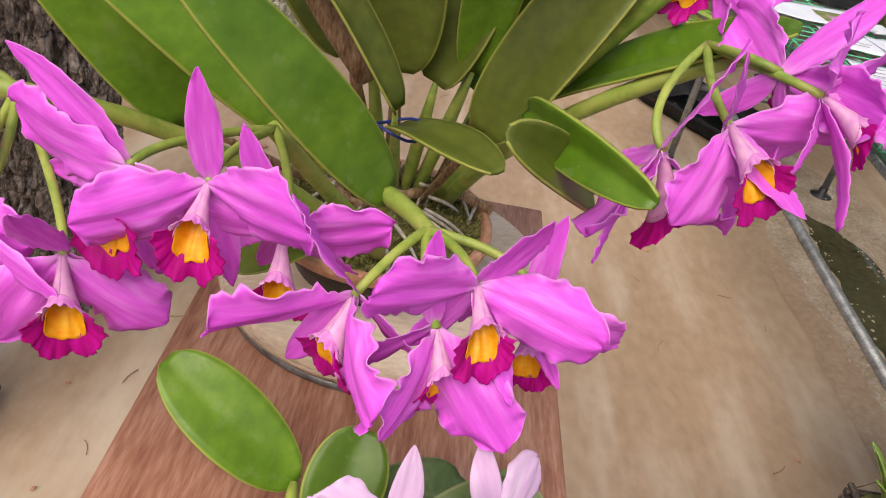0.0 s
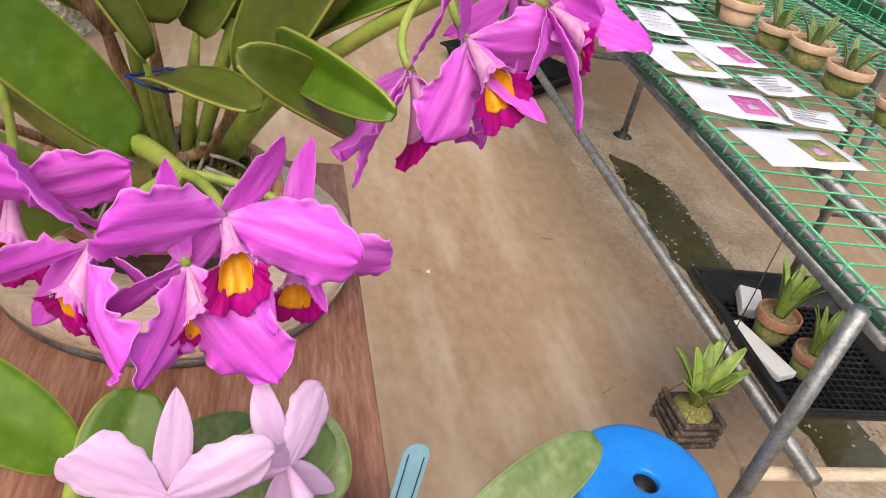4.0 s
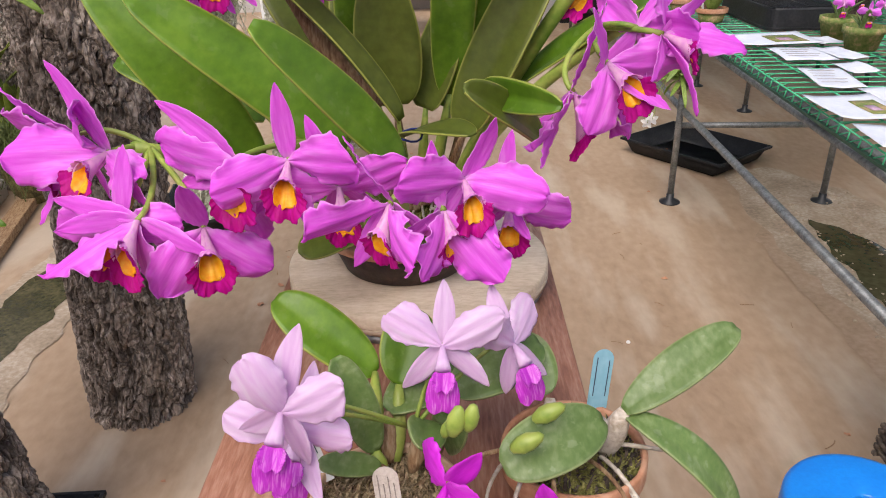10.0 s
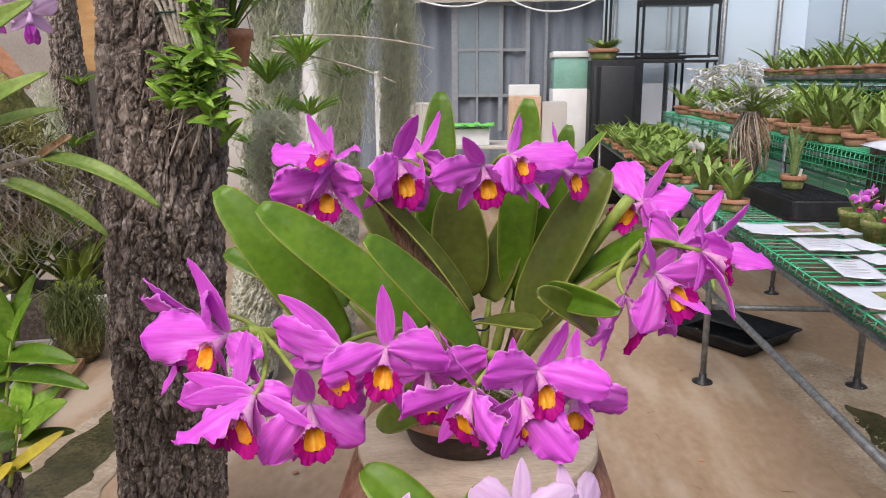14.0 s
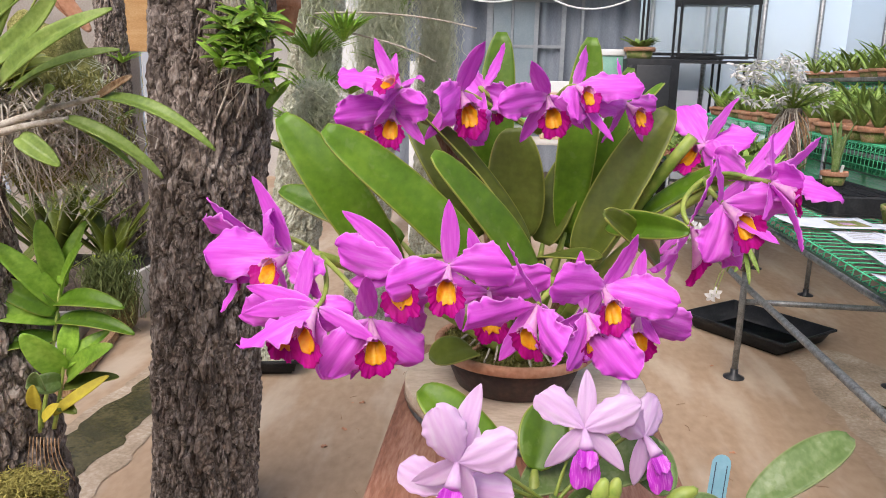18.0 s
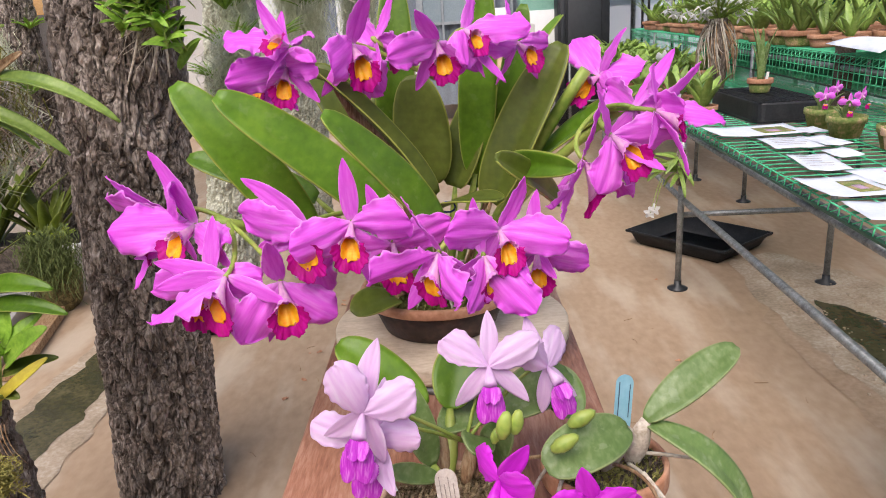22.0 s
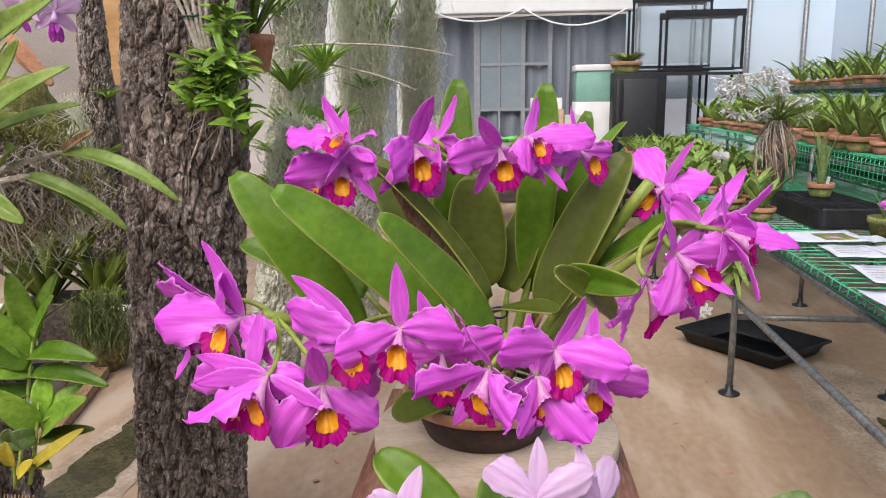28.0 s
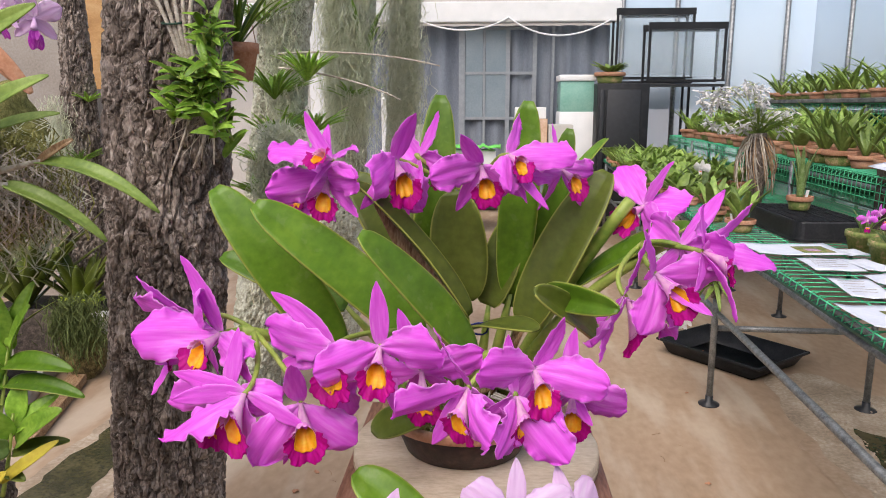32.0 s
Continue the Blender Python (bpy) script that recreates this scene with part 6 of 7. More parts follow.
# ---- under and before the bench ----
def stool():
    t = thing("stool", "round bright blue plastic stool with a hole in its seat", "stool", (0.907, 0.888, 0))
    part("seat", lathe([(0.026, 0.437), (0.026, 0.447), (0.030, 0.450), (0.135, 0.450), (0.147, 0.446), (0.152, 0.436), (0.153, 0.40), (0.149, 0.40), (0.146, 0.435), (0.03, 0.437), (0.026, 0.437)], 64), M["blue"], t)
    # near-black cup added in the hole, in place of the shade inside the stool
    part("hole_liner", lathe([(0.0, 0.40), (0.0255, 0.40), (0.0255, 0.4365)], 32), M["dark_metal"], t)
    for k in range(4):
        a = radians(45 + 90 * k)
        bm = bmesh.new()
        c, s = math.cos(a), math.sin(a)
        sect = [(0.145, -0.05), (0.15, -0.02), (0.15, 0.02), (0.145, 0.05), (0.125, 0.05), (0.125, -0.05)]
        top = [bm.verts.new((x * c - y * s, x * s + y * c, 0.402)) for x, y in sect]
        low = [bm.verts.new(((x + 0.035) * c - y * 0.6 * s, (x + 0.035) * s + y * 0.6 * c, 0.0)) for x, y in sect]
        for i in range(6):
            bm.faces.new((low[i], low[(i + 1) % 6], top[(i + 1) % 6], top[i]))
        bm.faces.new(top)
        bm.faces.new(list(reversed(low)))
        part("leg", bm, M["blue"], t, smooth=False)


stool()
t = plastic_tray(1.52, 1.24, 0.46, 0.50, 0.075, 0.45, -3, "black plastic tray with a grid base on the bench's lower pipes", True)
for x, y, s, sd in ((1.43, 1.30, 0.92, 51), (1.45, 1.17, 0.8, 53)):
    p = potted("potted_orchid", "clay pot with upright green canes in the black tray", "potted orchid", 0.06, 0.09, 11, 0.16, 0.013, 0.35, 1.1, sd, "terracotta", "fern", True)
    p.matrix_basis = pose(x, y, 0.468, 0, 0, 20 * sd) @ Matrix.Scale(s, 4)
solid("foam_block", boxed(-0.03, 0.03, -0.10, 0.10, 0, 0.02, 0.004), M["white"], "white foam offcut in the black tray", "foam", m=pose(1.36, 1.24, 0.468, 0, 0, 14))
solid("foam_block", boxed(-0.03, 0.03, -0.045, 0.045, 0, 0.035, 0.006), M["white"], "white foam offcut in the black tray", "foam", m=pose(1.44, 1.42, 0.468, 10, 0, -20))


def hanging_basket():
    t = thing("hanging_basket", "slatted wooden basket orchid hung on wires from the bench", "hanging plant", (1.16, 1.13, 0.31))
    for k in range(4):
        for s in (-1, 1):
            part("slat", boxed(-0.062, 0.062, s * 0.05 - 0.006, s * 0.05 + 0.006, 0.022 * k, 0.022 * k + 0.012, 0.002), M["old_wood"], t)
            part("slat", boxed(s * 0.05 - 0.006, s * 0.05 + 0.006, -0.062, 0.062, 0.022 * k + 0.011, 0.022 * k + 0.022, 0.002), M["old_wood"], t)
    part("planting_mix", lathe([(0, 0.01), (0.045, 0.01), (0.048, 0.08), (0, 0.10)], 18), M["moss"], t)
    rnd = random.Random(3)
    for k in range(13):
        a = 2.4 * k
        d = Vector((math.cos(a) * 0.6, math.sin(a) * 0.6, rnd.uniform(0.5, 1.3))).normalized() * rnd.uniform(0.10, 0.19)
        part("leaf", strap((0.01 * math.cos(a), 0.01 * math.sin(a), 0.09), Vector((0, 0, 0.09)) + d, 0.017, (-math.cos(a), -math.sin(a), 0.8), 0.1, 0.3, 0.4, 0.5, 9, 4), M["fern"], t)
    part("long_wire", tube([(0.0, 0.0, 0.22), (0.03, 0.035, 0.565)], 0.0014, 5), M["dark_metal"], t)
    for x, y in ((-0.05, -0.05), (0.05, 0.05), (-0.05, 0.05)):
        part("wire", tube([(x, y, 0.08), (0.0, 0.0, 0.22)], 0.0012, 5), M["husk"], t)


hanging_basket()

# drain puddle beside the bench and the wet channel by the logs
def puddle(name, label, pts, mat, z, seed):
    bm = bmesh.new()
    rnd = random.Random(seed)
    ring = []
    n = len(pts)
    for i in range(n):
        a, c = Vector((*pts[i], z)), Vector((*pts[(i + 1) % n], z))
        for k in range(10):
            p = a.lerp(c, k / 10)
            nn = noise.noise((p.x * 7 + seed, p.y * 7, 0)) * 0.05
            ring.append(bm.verts.new((p.x + nn, p.y + nn * 0.7, z)))
    bm.faces.new(ring)
    bmesh.ops.triangulate(bm, faces=bm.faces)
    return solid(name, bm, mat, label, "puddle", "structure", smooth=True)


M["grit"] = material("gritty wet edge", ((0.27, 0.205, 0.14), (0.38, 0.295, 0.21), (0.50, 0.42, 0.33)), 5, 60, 0.8, 0.6, 120)
M["damp"] = material("damp stain", ((0.28, 0.19, 0.115), (0.36, 0.25, 0.165), (0.43, 0.315, 0.22)), 3, 40, 0.55, 0.3, 80)
puddle("water_edge", "rough gritty rim of the drain puddle", ((1.74, 0.9), (1.73, 1.6), (1.70, 2.1), (1.67, 2.6), (1.64, 3.1), (1.70, 3.9), (2.0, 4.0), (2.28, 3.6), (2.39, 3.0), (2.48, 2.3), (2.50, 0.9)), M["grit"], 0.005, 1)
puddle("water", "dark still drain water under the bench", ((1.84, 1.2), (1.84, 1.9), (1.83, 2.4), (1.85, 3.0), (1.90, 3.22), (2.0, 3.1), (2.11, 2.8), (2.09, 2.3), (2.08, 1.2)), M["water"], 0.009, 2)
puddle("damp_patch", "damp brown stain on the concrete", ((1.55, 1.2), (1.57, 2.2), (1.55, 3.0), (1.72, 3.3), (1.74, 1.2)), M["damp"], 0.003, 3)
M["channel"] = material("wet mossy channel", ((0.035, 0.034, 0.016), (0.065, 0.060, 0.028), (0.12, 0.098, 0.05)), 5, 60, 0.25, 0.3, 60)
puddle("wet_channel", "dark wet mossy drain channel in the floor", ((-1.78, 1.6), (-1.82, 2.4), (-1.79, 3.05), (-1.76, 3.7), (-1.52, 3.6), (-1.55, 2.6), (-1.58, 2.1), (-1.52, 1.6)), M["channel"], 0.006, 4)
puddle("channel_edge", "brown silt along the drain channel", ((-1.86, 1.6), (-1.88, 2.4), (-1.85, 3.05), (-1.80, 3.8), (-1.44, 3.7), (-1.47, 2.6), (-1.46, 2.1), (-1.42, 1.6)), M["grit"], 0.004, 6)
# low timber-edged planters and a plank
M["soil"] = material("dark soil", ((0.02, 0.016, 0.012), (0.045, 0.034, 0.024), (0.08, 0.06, 0.04)), 30, 150, 0.95, 0.8, 90)
t = thing("timber_planter", "low planter edged with pale weathered timber", "planter", m=pose(-2.50, 3.80, 0, 0, 0, 15.6))
part("long_board", boxed(-0.035, 0.0, -1.9, 0.0, 0, 0.10, 0.003), M["wall"], t)
part("end_board", boxed(-1.2, -0.035, -0.035, 0.0, 0, 0.10, 0.003), M["wall"], t)
part("soil", boxed(-1.2, -0.035, -1.9, -0.035, 0, 0.03), M["soil"], t, smooth=False)
t = thing("timber_planter", "raised planter box behind the stump with a pale rim", "planter", m=pose(-2.30, 3.95, 0))
part("front_board", boxed(-0.9, 0.0, 0.0, 0.03, 0, 0.29, 0.003), M["wall"], t)
part("rim", boxed(-0.9, 0.02, -0.015, 0.045, 0.292, 0.318, 0.003), M["white"], t)
part("side_board", boxed(-0.03, 0.0, 0.03, 0.6, 0, 0.29, 0.003), M["wall"], t)
part("soil", boxed(-0.9, -0.03, 0.03, 0.6, 0, 0.26), M["soil"], t, smooth=False)
solid("stone_slab", boxed(-0.17, 0.17, -0.02, 0.02, 0, 0.34, 0.008, m=Matrix.Rotation(radians(-12), 4, "X")), M["old_wood"], "dark grey slab leaning on the planter box", "slab", m=pose(-2.66, 3.86, 0.006))
solid("wooden_plank", boxed(-0.05, 0.05, -0.42, 0.42, 0, 0.05, 0.004), M["husk"], "narrow dark-edged plank on the floor", "plank", m=pose(-2.17, 3.18, 0.006, 0, 0, 14))
solid("stone_block", boxed(-0.09, 0.09, -0.17, 0.17, 0, 0.07, 0.012), M["grit"], "pale concrete block on the floor beside the channel", "block", m=pose(-2.28, 2.95, 0.004, 0, 0, 14))

# ---- things on the logs, and the plants round them ----
def clump(name, label, category, at, parts_list, group=""):
    """A plant from several joined leaf meshes."""
    t = thing(name, label, category, at, group)
    for nm, bm, mat in parts_list:
        part(nm, bm, M[mat], t)
    return t


t = thing("orchid", "broad-leaved bright green orchid canes rooted on the leaning log", "orchid", (-0.97, 1.13, 0.74))
for a, c, r in (((-1.0, 1.12, 0.74), (-0.985, 1.22, 1.06), 0.008), ((-0.97, 1.12, 0.74), (-0.945, 1.15, 0.92), 0.008), ((-0.99, 1.10, 0.74), (-0.985, 1.10, 0.86), 0.007)):
    stalk(t, "cane", bend(a, (Vector(a) + Vector(c)) / 2 + Vector((0.012, -0.01, 0)), c, 8), r * 0.65, M["stem"], 0.6)
for i, (a, c, hf, fc, ar, mt) in enumerate((
        ((-0.985, 1.21, 1.00), (-1.10, 1.15, 1.16), 0.024, (0.5, -0.6, 0.6), 0.10, "bright_leaf"), ((-0.985, 1.22, 1.04), (-1.01, 1.20, 1.20), 0.024, (0.4, -0.9, 0.2), 0.06, "bright_leaf"), ((-0.985, 1.22, 1.02), (-0.90, 1.18, 1.155), 0.019, (-0.5, -0.7, 0.5), 0.08, "bright_leaf"),
        ((-0.985, 1.20, 1.01), (-0.80, 1.15, 1.02), 0.022, (0.0, -0.6, 0.8), 0.18, "leaf"), ((-0.98, 1.19, 0.97), (-0.775, 1.14, 0.965), 0.020, (0.0, -0.5, 0.85), 0.16, "leaf"), ((-0.985, 1.20, 0.97), (-1.12, 1.10, 1.01), 0.026, (0.2, -0.7, 0.7), 0.14, "bright_leaf"),
        ((-0.985, 1.19, 0.93), (-1.14, 1.08, 0.905), 0.022, (0.0, -0.6, 0.8), 0.14, "leaf"), ((-0.985, 1.19, 0.99), (-1.13, 1.15, 1.08), 0.023, (0.3, -0.8, 0.5), 0.12, "leaf"), ((-0.98, 1.21, 1.05), (-0.93, 1.25, 1.19), 0.020, (-0.3, -0.9, 0.3), 0.05, "bright_leaf"),
        ((-0.945, 1.15, 0.85), (-0.815, 1.12, 0.945), 0.024, (-0.35, -0.75, 0.6), 0.10, "bright_leaf"), ((-0.945, 1.15, 0.88), (-0.855, 1.18, 0.955), 0.018, (-0.3, -0.8, 0.5), 0.08, "bright_leaf"), ((-0.95, 1.14, 0.87), (-0.995, 1.08, 0.975), 0.026, (0.4, -0.85, 0.3), 0.08, "bright_leaf"),
        ((-0.945, 1.16, 0.90), (-0.935, 1.18, 0.985), 0.022, (0.0, -0.95, 0.2), 0.05, "bright_leaf"), ((-0.95, 1.13, 0.85), (-0.99, 1.07, 0.86), 0.020, (0.2, -0.9, 0.3), 0.10, "leaf_light"), ((-0.98, 1.10, 0.84), (-0.955, 1.06, 0.90), 0.018, (0.2, -0.9, 0.3), 0.05, "leaf_light"),
        ((-0.985, 1.09, 0.80), (-0.965, 1.06, 0.87), 0.014, (0.2, -0.9, 0.3), 0.05, "yellow_leaf"), ((-0.955, 1.10, 0.785), (-0.836, 1.13, 0.87), 0.013, (0.2, -0.6, 0.8), 0.03, "yellow_leaf"), ((-0.965, 1.08, 0.78), (-0.925, 1.08, 0.82), 0.012, (0.2, -0.6, 0.8), 0.05, "yellow_leaf"),
        ((-0.95, 1.14, 0.83), (-0.83, 1.16, 0.855), 0.016, (0.0, -0.6, 0.8), 0.12, "leaf_dark"), ((-0.96, 1.12, 0.80), (-0.90, 1.10, 0.79), 0.013, (0.2, -0.6, 0.8), 0.12, "leaf_dark"))):
    leaf(t, a, c, hf * 1.15, fc, ar, 0.3, mt, 0.4, 0.6, seed=200 + i, thick=0.0016)
for k in range(9):
    a = Vector((-0.985 + 0.008 * k, 1.06, 0.75))
    stalk(t, "root", bend(a, a + Vector((0.005, -0.02, -0.04)), a + Vector((-0.02 + 0.006 * k, 0.0, -0.10)), 6), 0.0014, M["husk"], 0.6, 6)
# the dark-leaved clump, roots and moss higher up the log
t = thing("orchid", "dark strap-leaved orchid clump with roots on the leaning log", "orchid", (-1.02, 1.2, 1.5))
rnd = random.Random(41)
for k in range(15):
    a = Vector((-1.02 + rnd.uniform(-0.05, 0.05), 1.14 + rnd.uniform(-0.03, 0.05), 1.49 + rnd.uniform(-0.05, 0.05)))
    c = a + Vector((rnd.uniform(-0.08, 0.15), rnd.uniform(-0.10, 0.02), rnd.uniform(-0.02, 0.10)))
    leaf(t, a, c, rnd.uniform(0.012, 0.02), (rnd.uniform(-0.4, 0.4), -0.7, 0.6), 0.14, 0.3, "leaf_dark", 0.4, 0.6, seed=240 + k)
for k in range(60):
    a = Vector((-1.0 + rnd.uniform(-0.10, 0.09), 1.09 + rnd.uniform(-0.06, 0.02), 1.44 + rnd.uniform(-0.04, 0.03)))
    c = a + Vector((rnd.uniform(-0.06, 0.10), rnd.uniform(-0.05, 0.01), rnd.uniform(-0.20, -0.06)))
    stalk(t, "root", bend(a, (a + c) / 2 + Vector((rnd.uniform(-0.04, 0.05), -0.03, 0.03)), c, 6), 0.0019, M["root"], 0.6, 5)

t = thing("orchid", "orchid on the leaning log, strap leaves and lilac flowers", "orchid", (-0.95, 1.02, 1.42))
for a, b, c in (((-0.95, 1.02, 1.415), (-0.85, 1.0, 1.45), (-0.728, 1.0, 1.476)), ((-0.95, 1.0, 1.40), (-0.86, 0.97, 1.425), (-0.775, 0.97, 1.437))):
    stalk(t, "cane", bend(a, b, c, 8), 0.008, M["root"], 0.6)
for i, (a, b, hf, fc, ar) in enumerate((((-0.735, 1.0, 1.474), (-0.512, 0.99, 1.385), 0.017, (0.3, -0.5, 0.8), 0.20), ((-0.78, 0.97, 1.436), (-0.618, 0.998, 1.330), 0.016, (0.4, -0.5, 0.75), 0.16), ((-0.78, 0.97, 1.434), (-0.672, 1.0, 1.345), 0.009, (0.5, -0.4, 0.75), 0.12),
                                        ((-0.90, 1.0, 1.48), (-0.685, 1.0, 1.56), 0.022, (-0.3, -0.5, 0.8), 0.10), ((-0.92, 0.96, 1.56), (-0.735, 0.90, 1.80), 0.034, (0.3, -0.9, 0.2), 0.08), ((-0.90, 0.95, 1.60), (-0.66, 0.92, 1.735), 0.026, (-0.1, -0.9, 0.3), 0.08), ((-0.88, 0.92, 1.53), (-0.72, 0.90, 1.665), 0.022, (-0.1, -0.9, 0.3), -0.12), ((-0.86, 0.92, 1.50), (-0.638, 0.90, 1.622), 0.020, (0.1, -0.8, 0.5), 0.12), ((-0.84, 1.0, 1.46), (-0.765, 0.92, 1.49), 0.02, (0.3, -0.8, 0.4), 0.06), ((-0.88, 0.98, 1.40), (-0.80, 0.97, 1.35), 0.02, (0.2, -0.8, 0.5), 0.1))):
    leaf(t, a, b, hf, fc, ar, 0.35, "strap_leaf", 0.3, 0.6, seed=100 + i)
leaf(t, (-0.735, 1.0, 1.474), (-0.665, 1.0, 1.515), 0.008, (0.0, -0.9, 0.3), 0.05, 0.5, "husk", seed=120, label="dry brown leaf tip")
leaf(t, (-0.87, 1.1, 1.69), (-0.795, 1.1, 1.597), 0.014, (0.3, -0.9, 0.2), 0.1, 0.3, "terracotta", seed=121, label="withered orange-brown leaf")
for at, yaw in (((-0.775, 1.10, 1.735), 20), ((-0.835, 1.10, 1.755), -30)):
    flower(t, PALE, at, yaw, -20, 0, 1.0, 1, False, (62, 298), (140, 220), 4, PLIP)
stalk(t, "flower_stalk", bend((-0.95, 1.1, 1.55), (-0.92, 1.12, 1.70), (-0.79, 1.11, 1.74), 8), 0.0025, M["stem"])
leaf(t, (-0.88, 1.12, 1.67), (-0.825, 1.1, 1.62), 0.011, (0.3, -0.9, 0.2), 0.1, 0.3, "terracotta", seed=122, label="withered orange-brown leaf")


def strands(count, centre, size, drop, seed, width=0.0017, wild=0.045, segs=11):
    """Thin hanging threads, as one mesh."""
    rnd = random.Random(seed)
    vs, fs = [], []
    for _ in range(count):
        p = Vector((centre[0] + rnd.gauss(0, size[0]), centre[1] + rnd.gauss(0, size[1]), centre[2] + rnd.uniform(-size[2], size[2])))
        ln = drop * rnd.uniform(0.4, 1.2)
        s = Vector((rnd.uniform(-1, 1), rnd.uniform(-1, 1), 0)).normalized() * width
        k0 = len(vs)
        for i in range(segs + 1):
            q = p + Vector((rnd.gauss(0, wild) * 0.35, rnd.gauss(0, wild) * 0.35, -ln * i / segs))
            p = p + Vector((rnd.gauss(0, wild) * 0.2, rnd.gauss(0, wild) * 0.2, 0))
            vs += [tuple(q - s), tuple(q + s)]
        for i in range(segs):
            fs.append((k0 + 2 * i, k0 + 2 * i + 1, k0 + 2 * i + 3, k0 + 2 * i + 2))
    me = bpy.data.meshes.new("strands")
    me.from_pydata(vs, [], fs)
    return me


def hanging_moss(centre, size, drop, count, seed, label="grey air-plant moss hanging in threads from a log"):
    me = strands(count, centre, size, drop, seed)
    me.materials.append(M["moss_hang"])
    ob = new("hanging_moss", me)
    tagged(ob, label, "moss", kind="stuff")


hanging_moss((-0.90, 3.24, 1.95), (0.035, 0.03, 0.50), 0.34, 900, 1)
hanging_moss((-0.46, 4.46, 2.05), (0.05, 0.04, 0.45), 0.42, 1700, 8)
hanging_moss((-0.72, 3.94, 2.10), (0.065, 0.04, 0.42), 0.45, 2300, 2)
hanging_moss((-0.97, 1.24, 1.50), (0.05, 0.03, 0.06), 0.22, 500, 5, "fine grey moss threads on the leaning log")
hanging_moss((-0.615, 2.15, 1.46), (0.028, 0.03, 0.06), 0.26, 700, 6)
hanging_moss((-2.78, 4.46, 1.40), (0.05, 0.03, 0.25), 0.4, 420, 7)
hanging_moss((-0.70, 2.4, 1.45), (0.025, 0.03, 0.08), 0.30, 350, 3)


def epiphyte():
    """Leafy orchid tied to the thick log, roots on the bark."""
    t = thing("orchid", "bushy small-leaved orchid rooted on the thick log's bark", "orchid", (-0.685, 1.72, 1.625))
    rnd = random.Random(21)
    for k in range(20):
        d = Vector((rnd.uniform(-0.075, 0.085), rnd.uniform(-0.11, -0.02), rnd.uniform(-0.11, 0.09)))
        b = Vector((rnd.uniform(-0.03, 0.035), 0.0, rnd.uniform(-0.04, 0.04)))
        if k > 15:
            d = Vector((rnd.uniform(-0.02, 0.03), rnd.uniform(-0.05, -0.01), rnd.uniform(0.11, 0.16)))
        cane = part("cane", tube(bend(b, b + d * 0.5 + Vector((0, -0.02, 0.02)), b + d, 5), 0.0032, 6), M["stem"], t)
        n = rnd.randrange(6, 10)
        for j in range(n):
            u = 0.25 + 0.75 * j / (n - 1)
            p = b + d * u + Vector((0, -0.02, 0.02)) * (2 * u * (1 - u))
            a = 2.4 * j + k
            e = Vector((math.cos(a), math.sin(a) * 0.6 - 0.25, rnd.uniform(-0.5, 0.75))).normalized() * rnd.uniform(0.050, 0.095)
            part("leaf", strap(p, p + e, rnd.uniform(0.0075, 0.0115), (-math.cos(a) * 0.5, -0.6, 0.9), rnd.uniform(0.08, 0.22), 0.3, 0.45, 0.6, 7, 3, 0.0012), M["bright_leaf" if rnd.random() < 0.7 else "leaf"], cane)
    # fine pale roots over the bark, two stout ones hanging down, and the bundle that comes from above
    for k in range(46):
        p = Vector((rnd.uniform(-0.09, 0.02), 0.0, rnd.uniform(-0.11, -0.03)))
        e = Vector((p.x - rnd.uniform(-0.02, 0.10), rnd.uniform(-0.02, 0.01), p.z - rnd.uniform(-0.01, 0.09)))
        part("root", tube(bend(p, (p + e) / 2 + Vector((rnd.uniform(-0.02, 0.02), -0.02, rnd.uniform(-0.02, 0.03))), e, 6), 0.0018, 5, taper=0.5), M["root"], t)
    for p, e in (((-0.055, -0.01, -0.08), (-0.115, -0.01, -0.225)), ((-0.02, -0.01, -0.08), (-0.03, -0.01, -0.20)), ((-0.005, -0.012, -0.10), (-0.055, -0.01, -0.22)), ((0.005, -0.01, -0.09), (0.005, -0.01, -0.21))):
        part("root", tube(bend(p, (Vector(p) + Vector(e)) / 2 + Vector((0.012, -0.015, 0)), e, 8), 0.0048, 6, taper=0.45), M["root"], t)
    for k in range(5):
        part("root", tube(bend((-0.062 + 0.010 * k, -0.02, 0.05), (-0.075 + 0.007 * k, -0.035, 0.15), (-0.15 + 0.034 * k, -0.01, 0.28), 8), 0.0058, 6), M["root"], t)
    part("tie", tube([(-0.082 + 0.045 * math.cos(q) * 0.6, -0.022 + 0.014 * math.sin(q), 0.165 + 0.004 * math.sin(q)) for q in (6.2832 * i / 14 for i in range(15))], 0.003, 5), M["wire_dark"], t, "dark green plastic tie")
    for (x0, z0), (x1, z1), hf in (((0.03, -0.19), (0.105, -0.115), 0.016), ((0.0, -0.12), (0.05, -0.06), 0.011), ((0.02, -0.10), (0.055, -0.15), 0.013)):
        part("leaf", strap((x0, 0.0, z0), (x1, -0.02, z1), hf, (-0.3, -0.9, 0.3), 0.08, 0.3, 0.4, 0.5, 10, 4, 0.0015), M["bright_leaf"], t)


epiphyte()


def hung_pot(at, label, seed):
    t = thing("hanging_pot", label, "hanging plant", at)
    part("pot", lathe([(0, 0), (0.05, 0), (0.068, 0.085), (0.074, 0.085), (0.074, 0.115), (0.064, 0.115), (0.06, 0.085), (0, 0.085)], 30), M["terracotta"], t)
    part("foliage", tuft(26, 0.26, 0.009, 0.8, seed, 1.2, origin=(0, 0, 0.09)), M["leaf"], t)
    part("wire", tube([(0.07, 0, 0.10), (0.0, 0, 0.5), (-0.07, 0, 0.10)], 0.0015, 5), M["husk"], t)


